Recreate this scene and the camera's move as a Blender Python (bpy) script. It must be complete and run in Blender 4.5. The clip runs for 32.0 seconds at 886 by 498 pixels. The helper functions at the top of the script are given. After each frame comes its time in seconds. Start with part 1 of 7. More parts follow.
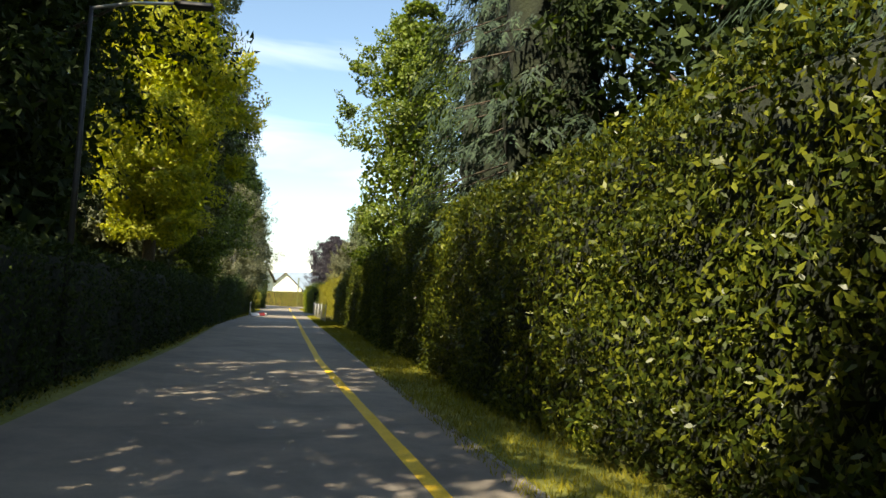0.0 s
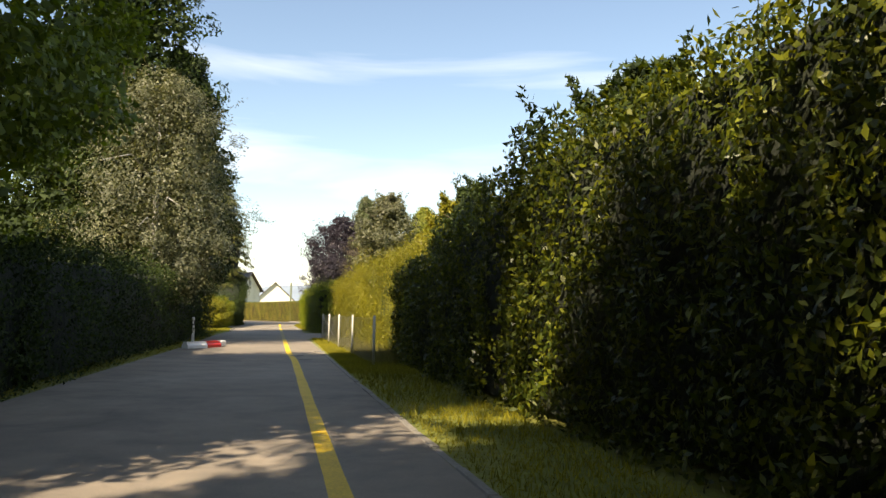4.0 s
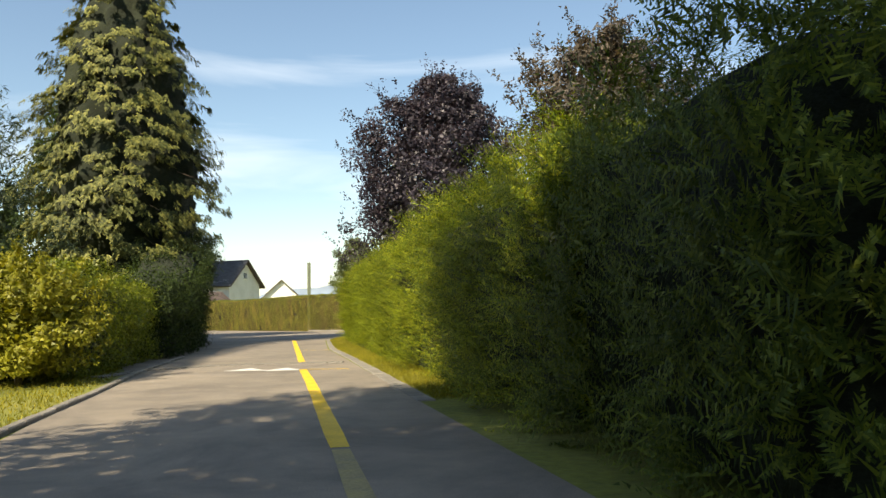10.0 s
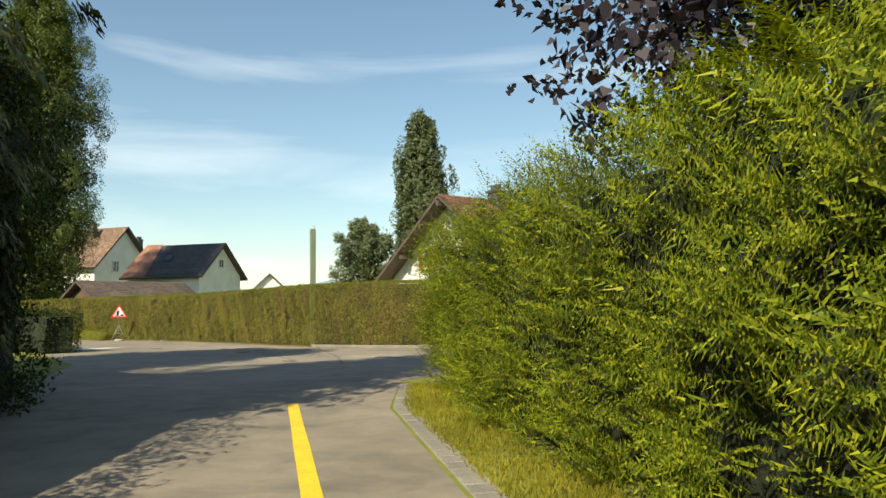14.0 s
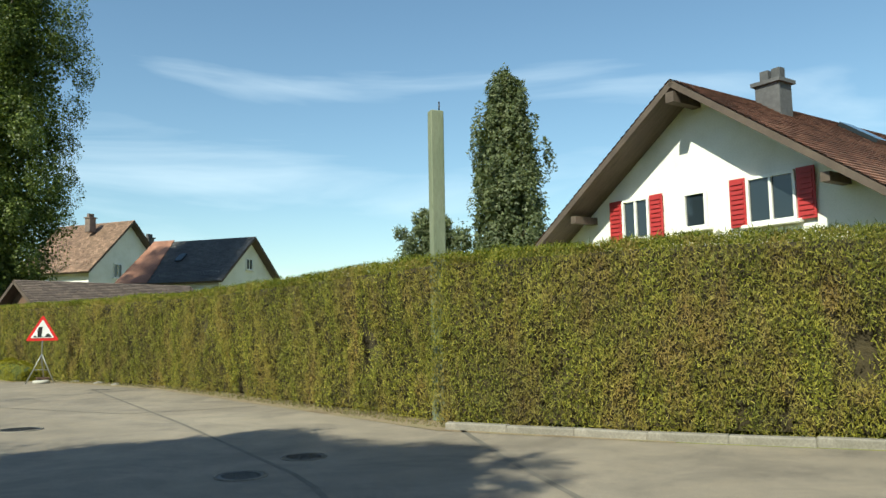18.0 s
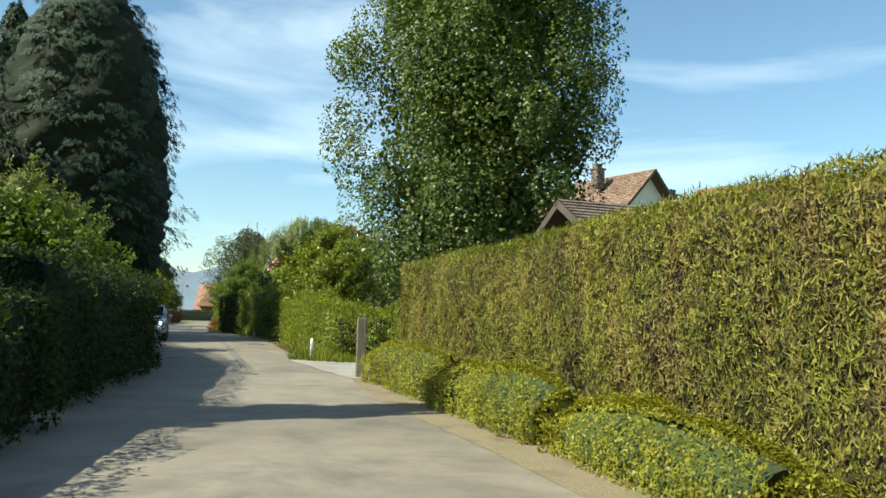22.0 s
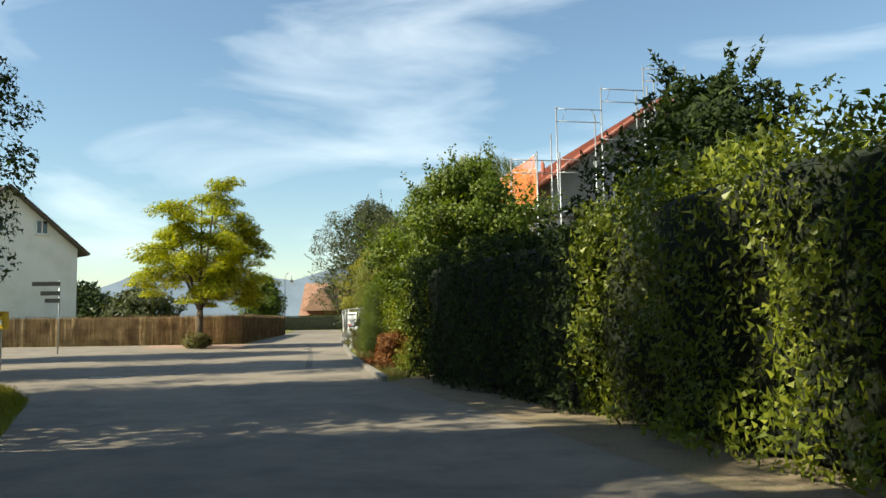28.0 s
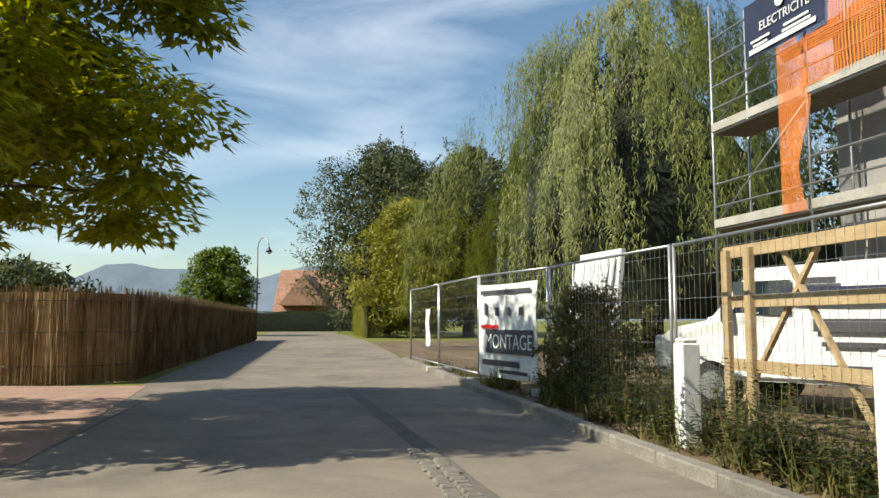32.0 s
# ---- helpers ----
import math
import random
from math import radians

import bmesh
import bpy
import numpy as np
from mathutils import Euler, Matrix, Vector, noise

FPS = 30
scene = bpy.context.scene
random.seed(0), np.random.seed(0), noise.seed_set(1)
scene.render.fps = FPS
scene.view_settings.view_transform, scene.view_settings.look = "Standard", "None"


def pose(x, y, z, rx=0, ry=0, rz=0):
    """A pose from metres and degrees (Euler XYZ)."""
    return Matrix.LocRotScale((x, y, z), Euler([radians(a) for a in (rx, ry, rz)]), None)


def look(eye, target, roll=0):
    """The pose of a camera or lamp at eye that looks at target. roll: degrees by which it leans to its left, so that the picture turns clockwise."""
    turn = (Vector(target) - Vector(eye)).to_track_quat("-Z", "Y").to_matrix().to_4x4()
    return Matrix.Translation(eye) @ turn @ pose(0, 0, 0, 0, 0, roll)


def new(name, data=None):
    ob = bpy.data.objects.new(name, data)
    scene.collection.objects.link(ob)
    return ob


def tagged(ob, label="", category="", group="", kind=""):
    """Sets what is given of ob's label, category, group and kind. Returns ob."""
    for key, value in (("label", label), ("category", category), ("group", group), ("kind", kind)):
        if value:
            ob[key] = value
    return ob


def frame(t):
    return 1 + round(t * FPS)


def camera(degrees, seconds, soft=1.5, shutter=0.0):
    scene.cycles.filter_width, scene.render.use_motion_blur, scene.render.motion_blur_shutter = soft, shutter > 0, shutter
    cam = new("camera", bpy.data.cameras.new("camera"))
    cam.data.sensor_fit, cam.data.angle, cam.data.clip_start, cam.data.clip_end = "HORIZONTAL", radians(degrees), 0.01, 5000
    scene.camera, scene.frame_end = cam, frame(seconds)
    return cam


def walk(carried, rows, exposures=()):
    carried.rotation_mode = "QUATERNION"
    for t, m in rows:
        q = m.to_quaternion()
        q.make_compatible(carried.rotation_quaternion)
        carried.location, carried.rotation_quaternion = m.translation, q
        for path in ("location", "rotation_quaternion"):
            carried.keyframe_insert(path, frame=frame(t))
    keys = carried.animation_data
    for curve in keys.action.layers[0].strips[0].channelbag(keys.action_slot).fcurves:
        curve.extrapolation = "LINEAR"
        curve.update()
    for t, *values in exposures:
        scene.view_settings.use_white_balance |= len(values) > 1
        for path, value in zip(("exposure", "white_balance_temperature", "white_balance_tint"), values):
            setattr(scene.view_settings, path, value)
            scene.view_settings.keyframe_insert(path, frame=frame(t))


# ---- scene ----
cam = camera(59.12, 32.0)
PATH = [
    (0, pose(14.678, -50.786, 1.490, 94.204, -3.108, -5.213)),
    (0.5, pose(14.244, -46.523, 1.445, 94.228, -2.247, -5.999)),
    (1, pose(13.863, -42.251, 1.401, 93.951, -1.339, -6.397)),
    (1.5, pose(13.502, -37.957, 1.360, 93.962, -0.782, -6.347)),
    (2, pose(13.073, -33.651, 1.323, 94.048, -0.837, -6.297)),
    (2.5, pose(12.646, -29.325, 1.292, 94.244, -0.718, -6.253)),
    (3, pose(12.261, -24.991, 1.267, 94.681, -0.650, -6.076)),
    (3.5, pose(11.807, -20.668, 1.249, 94.828, -1.166, -5.854)),
    (5.5, pose(10.204, -4.883, 1.282, 94.558, 1.154, -5.052)),
    (6, pose(9.811, -1.192, 1.252, 94.523, 1.512, -5.055)),
    (6.5, pose(9.412, 2.549, 1.219, 94.469, 1.528, -5.092)),
    (7, pose(9.021, 6.191, 1.193, 94.376, 1.292, -5.065)),
    (7.5, pose(8.600, 9.744, 1.165, 94.414, 0.953, -5.058)),
    (8, pose(8.181, 13.340, 1.139, 94.417, 0.950, -4.993)),
    (8.5, pose(7.752, 16.901, 1.121, 94.381, 1.247, -4.970)),
    (9, pose(7.306, 20.584, 1.120, 94.628, 0.693, -4.912)),
    (9.5, pose(6.798, 24.449, 1.125, 94.581, 1.370, -5.081)),
    (10, pose(6.368, 28.122, 1.135, 94.682, 1.132, -5.264)),
    (10.5, pose(5.976, 31.494, 1.148, 94.847, -0.226, -5.283)),
    (11, pose(5.604, 34.864, 1.169, 94.799, -0.158, -5.225)),
    (11.5, pose(5.297, 38.215, 1.204, 94.607, 1.402, -5.383)),
    (12, pose(4.902, 41.418, 1.249, 94.912, 0.649, -5.558)),
    (12.5, pose(4.650, 44.363, 1.296, 94.960, 0.836, -5.779)),
    (13, pose(4.393, 47.165, 1.342, 96.669, 1.650, -6.069)),
    (13.5, pose(4.121, 49.773, 1.378, 94.869, 0.963, -6.091)),
    (14, pose(3.880, 52.349, 1.408, 94.541, 0.882, -6.027)),
    (14.5, pose(3.619, 55.052, 1.437, 94.852, 1.099, -5.955)),
    (16.5, pose(2.365, 65.089, 1.438, 95.589, 0.663, -6.385)),
    (17, pose(2.146, 67.932, 1.444, 95.928, 0.468, -6.269)),
    (17.5, pose(1.799, 70.847, 1.451, 95.812, 1.187, -5.230)),
    (18, pose(1.234, 73.774, 1.458, 95.805, 1.013, -3.119)),
    (18.5, pose(0.601, 76.685, 1.462, 95.827, 0.609, 1.803)),
    (19, pose(-0.330, 79.449, 1.461, 95.863, 0.205, 6.868)),
    (19.5, pose(-1.599, 82.120, 1.453, 95.957, -1.140, 11.697)),
    (20, pose(-3.035, 84.632, 1.439, 96.104, -1.129, 15.670)),
    (20.5, pose(-4.557, 86.989, 1.415, 94.476, -2.714, 19.053)),
    (21, pose(-6.242, 89.385, 1.390, 96.151, -1.668, 21.953)),
    (21.5, pose(-8.060, 91.749, 1.361, 95.750, -1.535, 25.300)),
    (22, pose(-10.199, 94.265, 1.328, 95.290, -1.651, 28.820)),
    (22.5, pose(-12.597, 96.856, 1.295, 94.790, -1.491, 31.059)),
    (23, pose(-15.034, 99.463, 1.267, 94.860, -1.181, 31.380)),
    (23.5, pose(-17.418, 102.138, 1.251, 95.141, -0.864, 30.998)),
    (24, pose(-19.911, 104.891, 1.242, 94.799, 0.024, 31.222)),
    (24.5, pose(-22.654, 107.676, 1.244, 94.762, 0.034, 31.998)),
    (25, pose(-25.350, 110.388, 1.255, 94.871, 0.410, 33.008)),
    (25.5, pose(-28.164, 112.957, 1.273, 94.815, -0.398, 33.823)),
    (26, pose(-31.051, 115.437, 1.293, 94.982, -0.477, 34.396)),
    (26.5, pose(-33.981, 117.870, 1.314, 95.027, -0.759, 34.746)),
    (27.5, pose(-39.95, 123.05, 1.342, 95.1, 0.2, 35.4)),
    (28.5, pose(-47.021, 126.716, 1.355, 95.146, 1.165, 36.069)),
    (29, pose(-50.289, 129.595, 1.343, 95.084, 0.254, 36.817)),
    (29.5, pose(-53.541, 132.611, 1.330, 94.943, 0.685, 36.839)),
    (30, pose(-56.775, 135.640, 1.317, 95.053, 0.674, 36.423)),
    (30.5, pose(-59.977, 138.676, 1.302, 95.102, 0.494, 35.886)),
    (31, pose(-63.005, 141.694, 1.280, 95.333, 0.522, 35.191)),
    (31.5, pose(-65.981, 144.687, 1.250, 95.407, 0.161, 34.386)),
    (32, pose(-68.886, 147.755, 1.216, 95.214, 0.067, 33.434)),
]
EXPOSURES = [(0, 1.35, 7000, 6), (1, 1.85, 7200, 8), (2, 1.8, 7500, 12), (3.5, 1.3, 7600, 12), (6, 1.2, 7500, 8), (7, 0.85, 7400, 6), (8, 0.9, 7500, 6), (9, 0.9, 7200, 5), (10, 0.98, 7200, 7), (11, 0.9, 7100, 8), (13, 0.7, 7000, 2), (14.5, 0.7, 7000, 0),
             (17, 0.62, 6500, -4), (20, 0.65, 5900, -6), (22, 0.92, 6200, -6), (23, 1.05, 6300, -5), (24, 0.97, 6400, -4), (25, 0.72, 6450, -5), (26, 0.87, 6500, -6), (29, 0.82, 6700, 2), (30, 0.84, 6500, 0), (32, 0.55, 6400, 4)]
walk(cam, PATH, EXPOSURES)

# ---- world and sun ----
SUN_AZ = math.atan2(-0.56, -0.83)
SUN_EL = radians(43)
world = bpy.data.worlds.new("sky")
scene.world = world
world.use_nodes = True
wn, wl = world.node_tree.nodes, world.node_tree.links
wn.clear()
w_out = wn.new("ShaderNodeOutputWorld")
w_bg = wn.new("ShaderNodeBackground")
w_bg.inputs["Strength"].default_value = 0.09
w_sky = wn.new("ShaderNodeTexSky")
w_sky.sky_type = "NISHITA"
w_sky.sun_disc = False
w_sky.sun_elevation = SUN_EL
w_sky.sun_rotation = SUN_AZ % (2 * math.pi)
w_sky.air_density = 1.15
w_sky.dust_density = 0.2
w_sky.ozone_density = 2.2
w_tc = wn.new("ShaderNodeTexCoord")
w_map = wn.new("ShaderNodeMapping")
w_map.inputs["Rotation"].default_value = (0.06, 0.03, 0.5)
w_map.inputs["Scale"].default_value = (1.0, 2.0, 7.0)
w_n1 = wn.new("ShaderNodeTexNoise")
w_n1.inputs["Scale"].default_value = 1.7
w_n1.inputs["Detail"].default_value = 6
w_n1.inputs["Roughness"].default_value = 0.5
w_n1.inputs["Distortion"].default_value = 0.5
w_r1 = wn.new("ShaderNodeValToRGB")
w_r1.color_ramp.elements[0].position = 0.48
w_r1.color_ramp.elements[1].position = 0.85
w_r1.color_ramp.elements[1].color = (0.62, 0.62, 0.62, 1)
w_mix = wn.new("ShaderNodeMix")
w_mix.data_type = "RGBA"
w_mix.inputs[7].default_value = (9.0, 9.4, 10.2, 1)
wl.new(w_tc.outputs["Generated"], w_map.inputs["Vector"])
wl.new(w_map.outputs["Vector"], w_n1.inputs["Vector"])
wl.new(w_n1.outputs["Fac"], w_r1.inputs["Fac"])
wl.new(w_r1.outputs["Color"], w_mix.inputs[0])
wl.new(w_sky.outputs["Color"], w_mix.inputs[6])
wl.new(w_mix.outputs[2], w_bg.inputs["Color"])
wl.new(w_bg.outputs["Background"], w_out.inputs["Surface"])

sun = new("sun", bpy.data.lights.new("sun", "SUN"))
sun.data.energy = 5.0
sun.data.angle = radians(0.53)
sun.data.color = (1.0, 0.90, 0.74)
sun_dir = Vector((math.sin(SUN_AZ) * math.cos(SUN_EL), math.cos(SUN_AZ) * math.cos(SUN_EL), math.sin(SUN_EL)))
sun.matrix_world = look(sun_dir * 200, (0, 0, 0))


# ---- materials ----
def shader(name):
    m = bpy.data.materials.new(name)
    m.use_nodes = True
    nt = m.node_tree
    return m, nt, nt.nodes["Principled BSDF"], nt.nodes["Material Output"]


def ramp(nt, fac, stops):
    r = nt.nodes.new("ShaderNodeValToRGB")
    e = r.color_ramp.elements
    while len(e) < len(stops):
        e.new(0.5)
    for el, (p, c) in zip(e, stops):
        el.position, el.color = p, (*c, 1)
    nt.links.new(fac, r.inputs["Fac"])
    return r.outputs["Color"]


def noise_tex(nt, vec, scale, detail=4, rough=0.6, distort=0.0):
    n = nt.nodes.new("ShaderNodeTexNoise")
    n.inputs["Scale"].default_value = scale
    n.inputs["Detail"].default_value = detail
    n.inputs["Roughness"].default_value = rough
    n.inputs["Distortion"].default_value = distort
    nt.links.new(vec, n.inputs["Vector"])
    return n.outputs["Fac"]


def blend(nt, fac, a, b, mode="MIX"):
    m = nt.nodes.new("ShaderNodeMix")
    m.data_type = "RGBA"
    m.blend_type = mode
    for sock, v in ((m.inputs[0], fac), (m.inputs[6], a), (m.inputs[7], b)):
        if isinstance(v, (int, float)):
            sock.default_value = v
        elif isinstance(v, tuple):
            sock.default_value = (*v, 1)
        else:
            nt.links.new(v, sock)
    return m.outputs[2]


def surface(name, stops, coarse=0.6, fine=14.0, rough=0.85, metal=0.0, bump=0.25, depth=0.01, fine_mix=0.35, stretch=None, island=0.0, obj_random=0.0):
    """Two scales of noise over a colour ramp, with a fine bump."""
    m, nt, bsdf, out = shader(name)
    tc = nt.nodes.new("ShaderNodeTexCoord")
    vec = tc.outputs["Object"]
    if stretch:
        mp = nt.nodes.new("ShaderNodeMapping")
        mp.inputs["Scale"].default_value = stretch
        nt.links.new(vec, mp.inputs["Vector"])
        vec = mp.outputs["Vector"]
    big = noise_tex(nt, vec, coarse, 5)
    small = noise_tex(nt, vec, fine, 4)
    col = ramp(nt, big, [(0.32 + 0.36 * k / max(1, len(stops) - 1), c) for k, c in enumerate(stops)])
    dark = ramp(nt, small, [(0.3, (0.55, 0.55, 0.55)), (0.7, (1.25, 1.25, 1.25))])
    col = blend(nt, fine_mix, col, blend(nt, 1.0, col, dark, "MULTIPLY"))
    if island:
        g = nt.nodes.new("ShaderNodeNewGeometry")
        v = ramp(nt, g.outputs["Random Per Island"], [(0, (1 - island,) * 3), (1, (1 + island,) * 3)])
        col = blend(nt, 1.0, col, v, "MULTIPLY")
    if obj_random:
        g = nt.nodes.new("ShaderNodeObjectInfo")
        v = ramp(nt, g.outputs["Random"], [(0, (1 - obj_random,) * 3), (1, (1 + obj_random,) * 3)])
        col = blend(nt, 1.0, col, v, "MULTIPLY")
    nt.links.new(col, bsdf.inputs["Base Color"])
    bsdf.inputs["Roughness"].default_value = rough
    bsdf.inputs["Metallic"].default_value = metal
    bp = nt.nodes.new("ShaderNodeBump")
    bp.inputs["Strength"].default_value = bump
    bp.inputs["Distance"].default_value = depth
    nt.links.new(small, bp.inputs["Height"])
    nt.links.new(bp.outputs["Normal"], bsdf.inputs["Normal"])
    return m


def leafy(name, dark, mid, light, through_col, rough=0.5, patch=0.5, share=0.3, brown=None):
    """Foliage: colour by leaf, patches over the plant, light through the blade."""
    m, nt, bsdf, out = shader(name)
    g = nt.nodes.new("ShaderNodeNewGeometry")
    tc = nt.nodes.new("ShaderNodeTexCoord")
    col = ramp(nt, g.outputs["Random Per Island"], [(0.0, dark), (0.5, mid), (1.0, light)])
    pt = noise_tex(nt, tc.outputs["Object"], patch, 4)
    if brown:
        mp = nt.nodes.new("ShaderNodeMapping")
        mp.inputs["Scale"].default_value = (1, 1, 0.35)
        nt.links.new(tc.outputs["Object"], mp.inputs["Vector"])
        spots = ramp(nt, noise_tex(nt, mp.outputs["Vector"], 1.9, 7, 0.75), [(0.46, (0, 0, 0)), (0.66, (0.8, 0.8, 0.8))])
        col = blend(nt, spots, col, brown)
    shade = ramp(nt, pt, [(0.3, (0.72, 0.72, 0.72)), (0.7, (1.3, 1.25, 1.1))])
    col = blend(nt, 1.0, col, shade, "MULTIPLY")
    nt.links.new(col, bsdf.inputs["Base Color"])
    bsdf.inputs["Roughness"].default_value = rough
    bsdf.inputs["Specular IOR Level"].default_value = 0.3
    tr = nt.nodes.new("ShaderNodeBsdfTranslucent")
    nt.links.new(blend(nt, 1.0, col, through_col, "MULTIPLY"), tr.inputs["Color"])
    mx = nt.nodes.new("ShaderNodeMixShader")
    mx.inputs[0].default_value = share
    nt.links.new(bsdf.outputs["BSDF"], mx.inputs[1])
    nt.links.new(tr.outputs["BSDF"], mx.inputs[2])
    nt.links.new(mx.outputs["Shader"], out.inputs["Surface"])
    return m


def plain(name, c, rough=0.5, metal=0.0, spread=0.15):
    return surface(name, [tuple(v * (1 - spread) for v in c), c, tuple(min(1, v * (1 + spread)) for v in c)], 1.5, 30, rough, metal, 0.08, 0.003, 0.2)


def asphalt_material():
    m, nt, bsdf, out = shader("asphalt")
    tc = nt.nodes.new("ShaderNodeTexCoord")
    vec = tc.outputs["Object"]
    big = noise_tex(nt, vec, 0.18, 5, 0.6)
    mid = noise_tex(nt, vec, 1.4, 6, 0.7, 0.4)
    grit = noise_tex(nt, vec, 90, 2)
    col = ramp(nt, big, [(0.3, (0.172, 0.147, 0.117)), (0.55, (0.222, 0.19, 0.152)), (0.75, (0.275, 0.238, 0.19))])
    stain = noise_tex(nt, vec, 0.55, 8, 0.72, 0.8)
    col = blend(nt, 1.0, col, ramp(nt, stain, [(0.36, (0.74, 0.74, 0.75)), (0.5, (1.0, 1.0, 1.0)), (0.68, (1.12, 1.1, 1.06))]), "MULTIPLY")
    col = blend(nt, 1.0, col, ramp(nt, mid, [(0.3, (0.78, 0.78, 0.78)), (0.7, (1.15, 1.13, 1.1))]), "MULTIPLY")
    col = blend(nt, 1.0, col, ramp(nt, grit, [(0.3, (0.75, 0.75, 0.75)), (0.7, (1.25, 1.25, 1.25))]), "MULTIPLY")
    nt.links.new(col, bsdf.inputs["Base Color"])
    bsdf.inputs["Roughness"].default_value = 0.82
    bp = nt.nodes.new("ShaderNodeBump")
    bp.inputs["Strength"].default_value = 0.3
    bp.inputs["Distance"].default_value = 0.006
    nt.links.new(grit, bp.inputs["Height"])
    nt.links.new(bp.outputs["Normal"], bsdf.inputs["Normal"])
    return m


M = {}
M["asphalt"] = asphalt_material()
M["joint"] = surface("road_joint", [(0.105, 0.095, 0.08), (0.16, 0.142, 0.118)], 2.0, 60, 0.9)
M["grass_ground"] = surface("grass_ground", [(0.10, 0.115, 0.014), (0.16, 0.17, 0.02), (0.21, 0.20, 0.04)], 0.35, 9, 0.95, bump=0.6, depth=0.03, fine_mix=0.7)
M["dry"] = surface("dry_verge", [(0.15, 0.11, 0.065), (0.24, 0.185, 0.115), (0.20, 0.175, 0.085)], 1.3, 30, 0.95, bump=0.6, depth=0.02, fine_mix=0.7)
M["soil"] = surface("soil", [(0.09, 0.06, 0.035), (0.16, 0.11, 0.065), (0.22, 0.16, 0.10)], 0.9, 18, 0.95, bump=0.6, depth=0.03, fine_mix=0.6)
M["gravel"] = surface("gravel", [(0.24, 0.215, 0.185), (0.32, 0.29, 0.255), (0.40, 0.37, 0.33)], 0.9, 45, 0.95, bump=0.7, depth=0.02, fine_mix=0.7)
M["yellow"] = surface("yellow_paint", [(0.62, 0.40, 0.015), (0.78, 0.52, 0.02)], 3.0, 40, 0.7, bump=0.2, fine_mix=0.5)
# duller, greyer yellow for the line from y 20 to 35
M["dull_yellow"] = surface("dull_yellow_paint", [(0.235, 0.20, 0.125), (0.36, 0.29, 0.11)], 3.0, 40, 0.8, bump=0.2, fine_mix=0.6)
M["white_paint"] = surface("white_road_paint", [(0.55, 0.54, 0.50), (0.72, 0.71, 0.67)], 3.0, 40, 0.7, fine_mix=0.5)
M["kerb"] = surface("kerb_stone", [(0.17, 0.155, 0.13), (0.27, 0.245, 0.21)], 2.5, 40, 0.85, fine_mix=0.5, obj_random=0.15)
M["cobble"] = surface("cobble", [(0.13, 0.12, 0.10), (0.22, 0.20, 0.17)], 4, 40, 0.85, fine_mix=0.5, island=0.25)
# dark cores: shade in the gaps of foliage is put into their colour
M["core"] = surface("gap_shade", [(0.007, 0.011, 0.004), (0.017, 0.023, 0.007)], 2.0, 12, 0.95, bump=0.8, depth=0.05, fine_mix=0.7)
M["core_green"] = surface("gap_shade_green", [(0.035, 0.05, 0.009), (0.07, 0.092, 0.016)], 2.0, 14, 0.95, bump=0.8, depth=0.05, fine_mix=0.8)
M["core_brown"] = surface("gap_shade_brown", [(0.030, 0.024, 0.010), (0.055, 0.042, 0.018)], 2.0, 12, 0.95, bump=0.8, depth=0.05, fine_mix=0.7)
M["bark"] = surface("bark", [(0.07, 0.05, 0.035), (0.13, 0.10, 0.07)], 3, 22, 0.95, bump=0.8, depth=0.03, fine_mix=0.7, stretch=(3, 3, 0.6))
M["birch_bark"] = surface("birch_bark", [(0.25, 0.23, 0.2), (0.55, 0.53, 0.48)], 3, 12, 0.8, bump=0.3, stretch=(1, 1, 4))
M["laurel"] = leafy("laurel_leaf", (0.022, 0.036, 0.006), (0.055, 0.075, 0.01), (0.17, 0.185, 0.018), (1.6, 1.5, 0.35), 0.38)
M["bamboo"] = leafy("bamboo_leaf", (0.1, 0.11, 0.01), (0.18, 0.175, 0.016), (0.3, 0.27, 0.035), (1.5, 1.4, 0.4), 0.45)
M["thuja"] = leafy("thuja_frond", (0.058, 0.092, 0.006), (0.155, 0.205, 0.012), (0.335, 0.35, 0.024), (1.3, 1.3, 0.4), 0.6, share=0.22)
M["trimmed"] = leafy("trimmed_conifer", (0.045, 0.055, 0.008), (0.14, 0.15, 0.018), (0.29, 0.275, 0.045), (1.3, 1.2, 0.4), 0.65, share=0.18, brown=(0.23, 0.155, 0.058))
M["trimmed_top"] = leafy("trimmed_conifer_top", (0.08, 0.105, 0.01), (0.14, 0.165, 0.016), (0.21, 0.215, 0.03), (1.3, 1.3, 0.4), 0.6)
M["box"] = leafy("box_leaf", (0.12, 0.13, 0.012), (0.21, 0.215, 0.02), (0.31, 0.29, 0.035), (1.3, 1.2, 0.4), 0.5)
M["hornbeam"] = leafy("hornbeam_leaf", (0.045, 0.07, 0.008), (0.09, 0.13, 0.015), (0.18, 0.22, 0.03), (1.5, 1.6, 0.4), 0.5)
# thuja darkened: shade put into one hedge's colour, plus the darker kerb hedge
M["thuja_dark_shaded"] = leafy("dark_and_shaded_thuja", (0.035, 0.06, 0.006), (0.08, 0.12, 0.01), (0.17, 0.2, 0.018), (1.3, 1.3, 0.4), 0.6, share=0.22)
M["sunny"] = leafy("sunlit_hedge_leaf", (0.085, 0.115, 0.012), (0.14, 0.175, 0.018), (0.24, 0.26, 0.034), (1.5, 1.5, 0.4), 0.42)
M["rust"] = leafy("withered_leaf", (0.10, 0.04, 0.015), (0.20, 0.085, 0.03), (0.32, 0.16, 0.06), (1.3, 0.9, 0.5), 0.7)
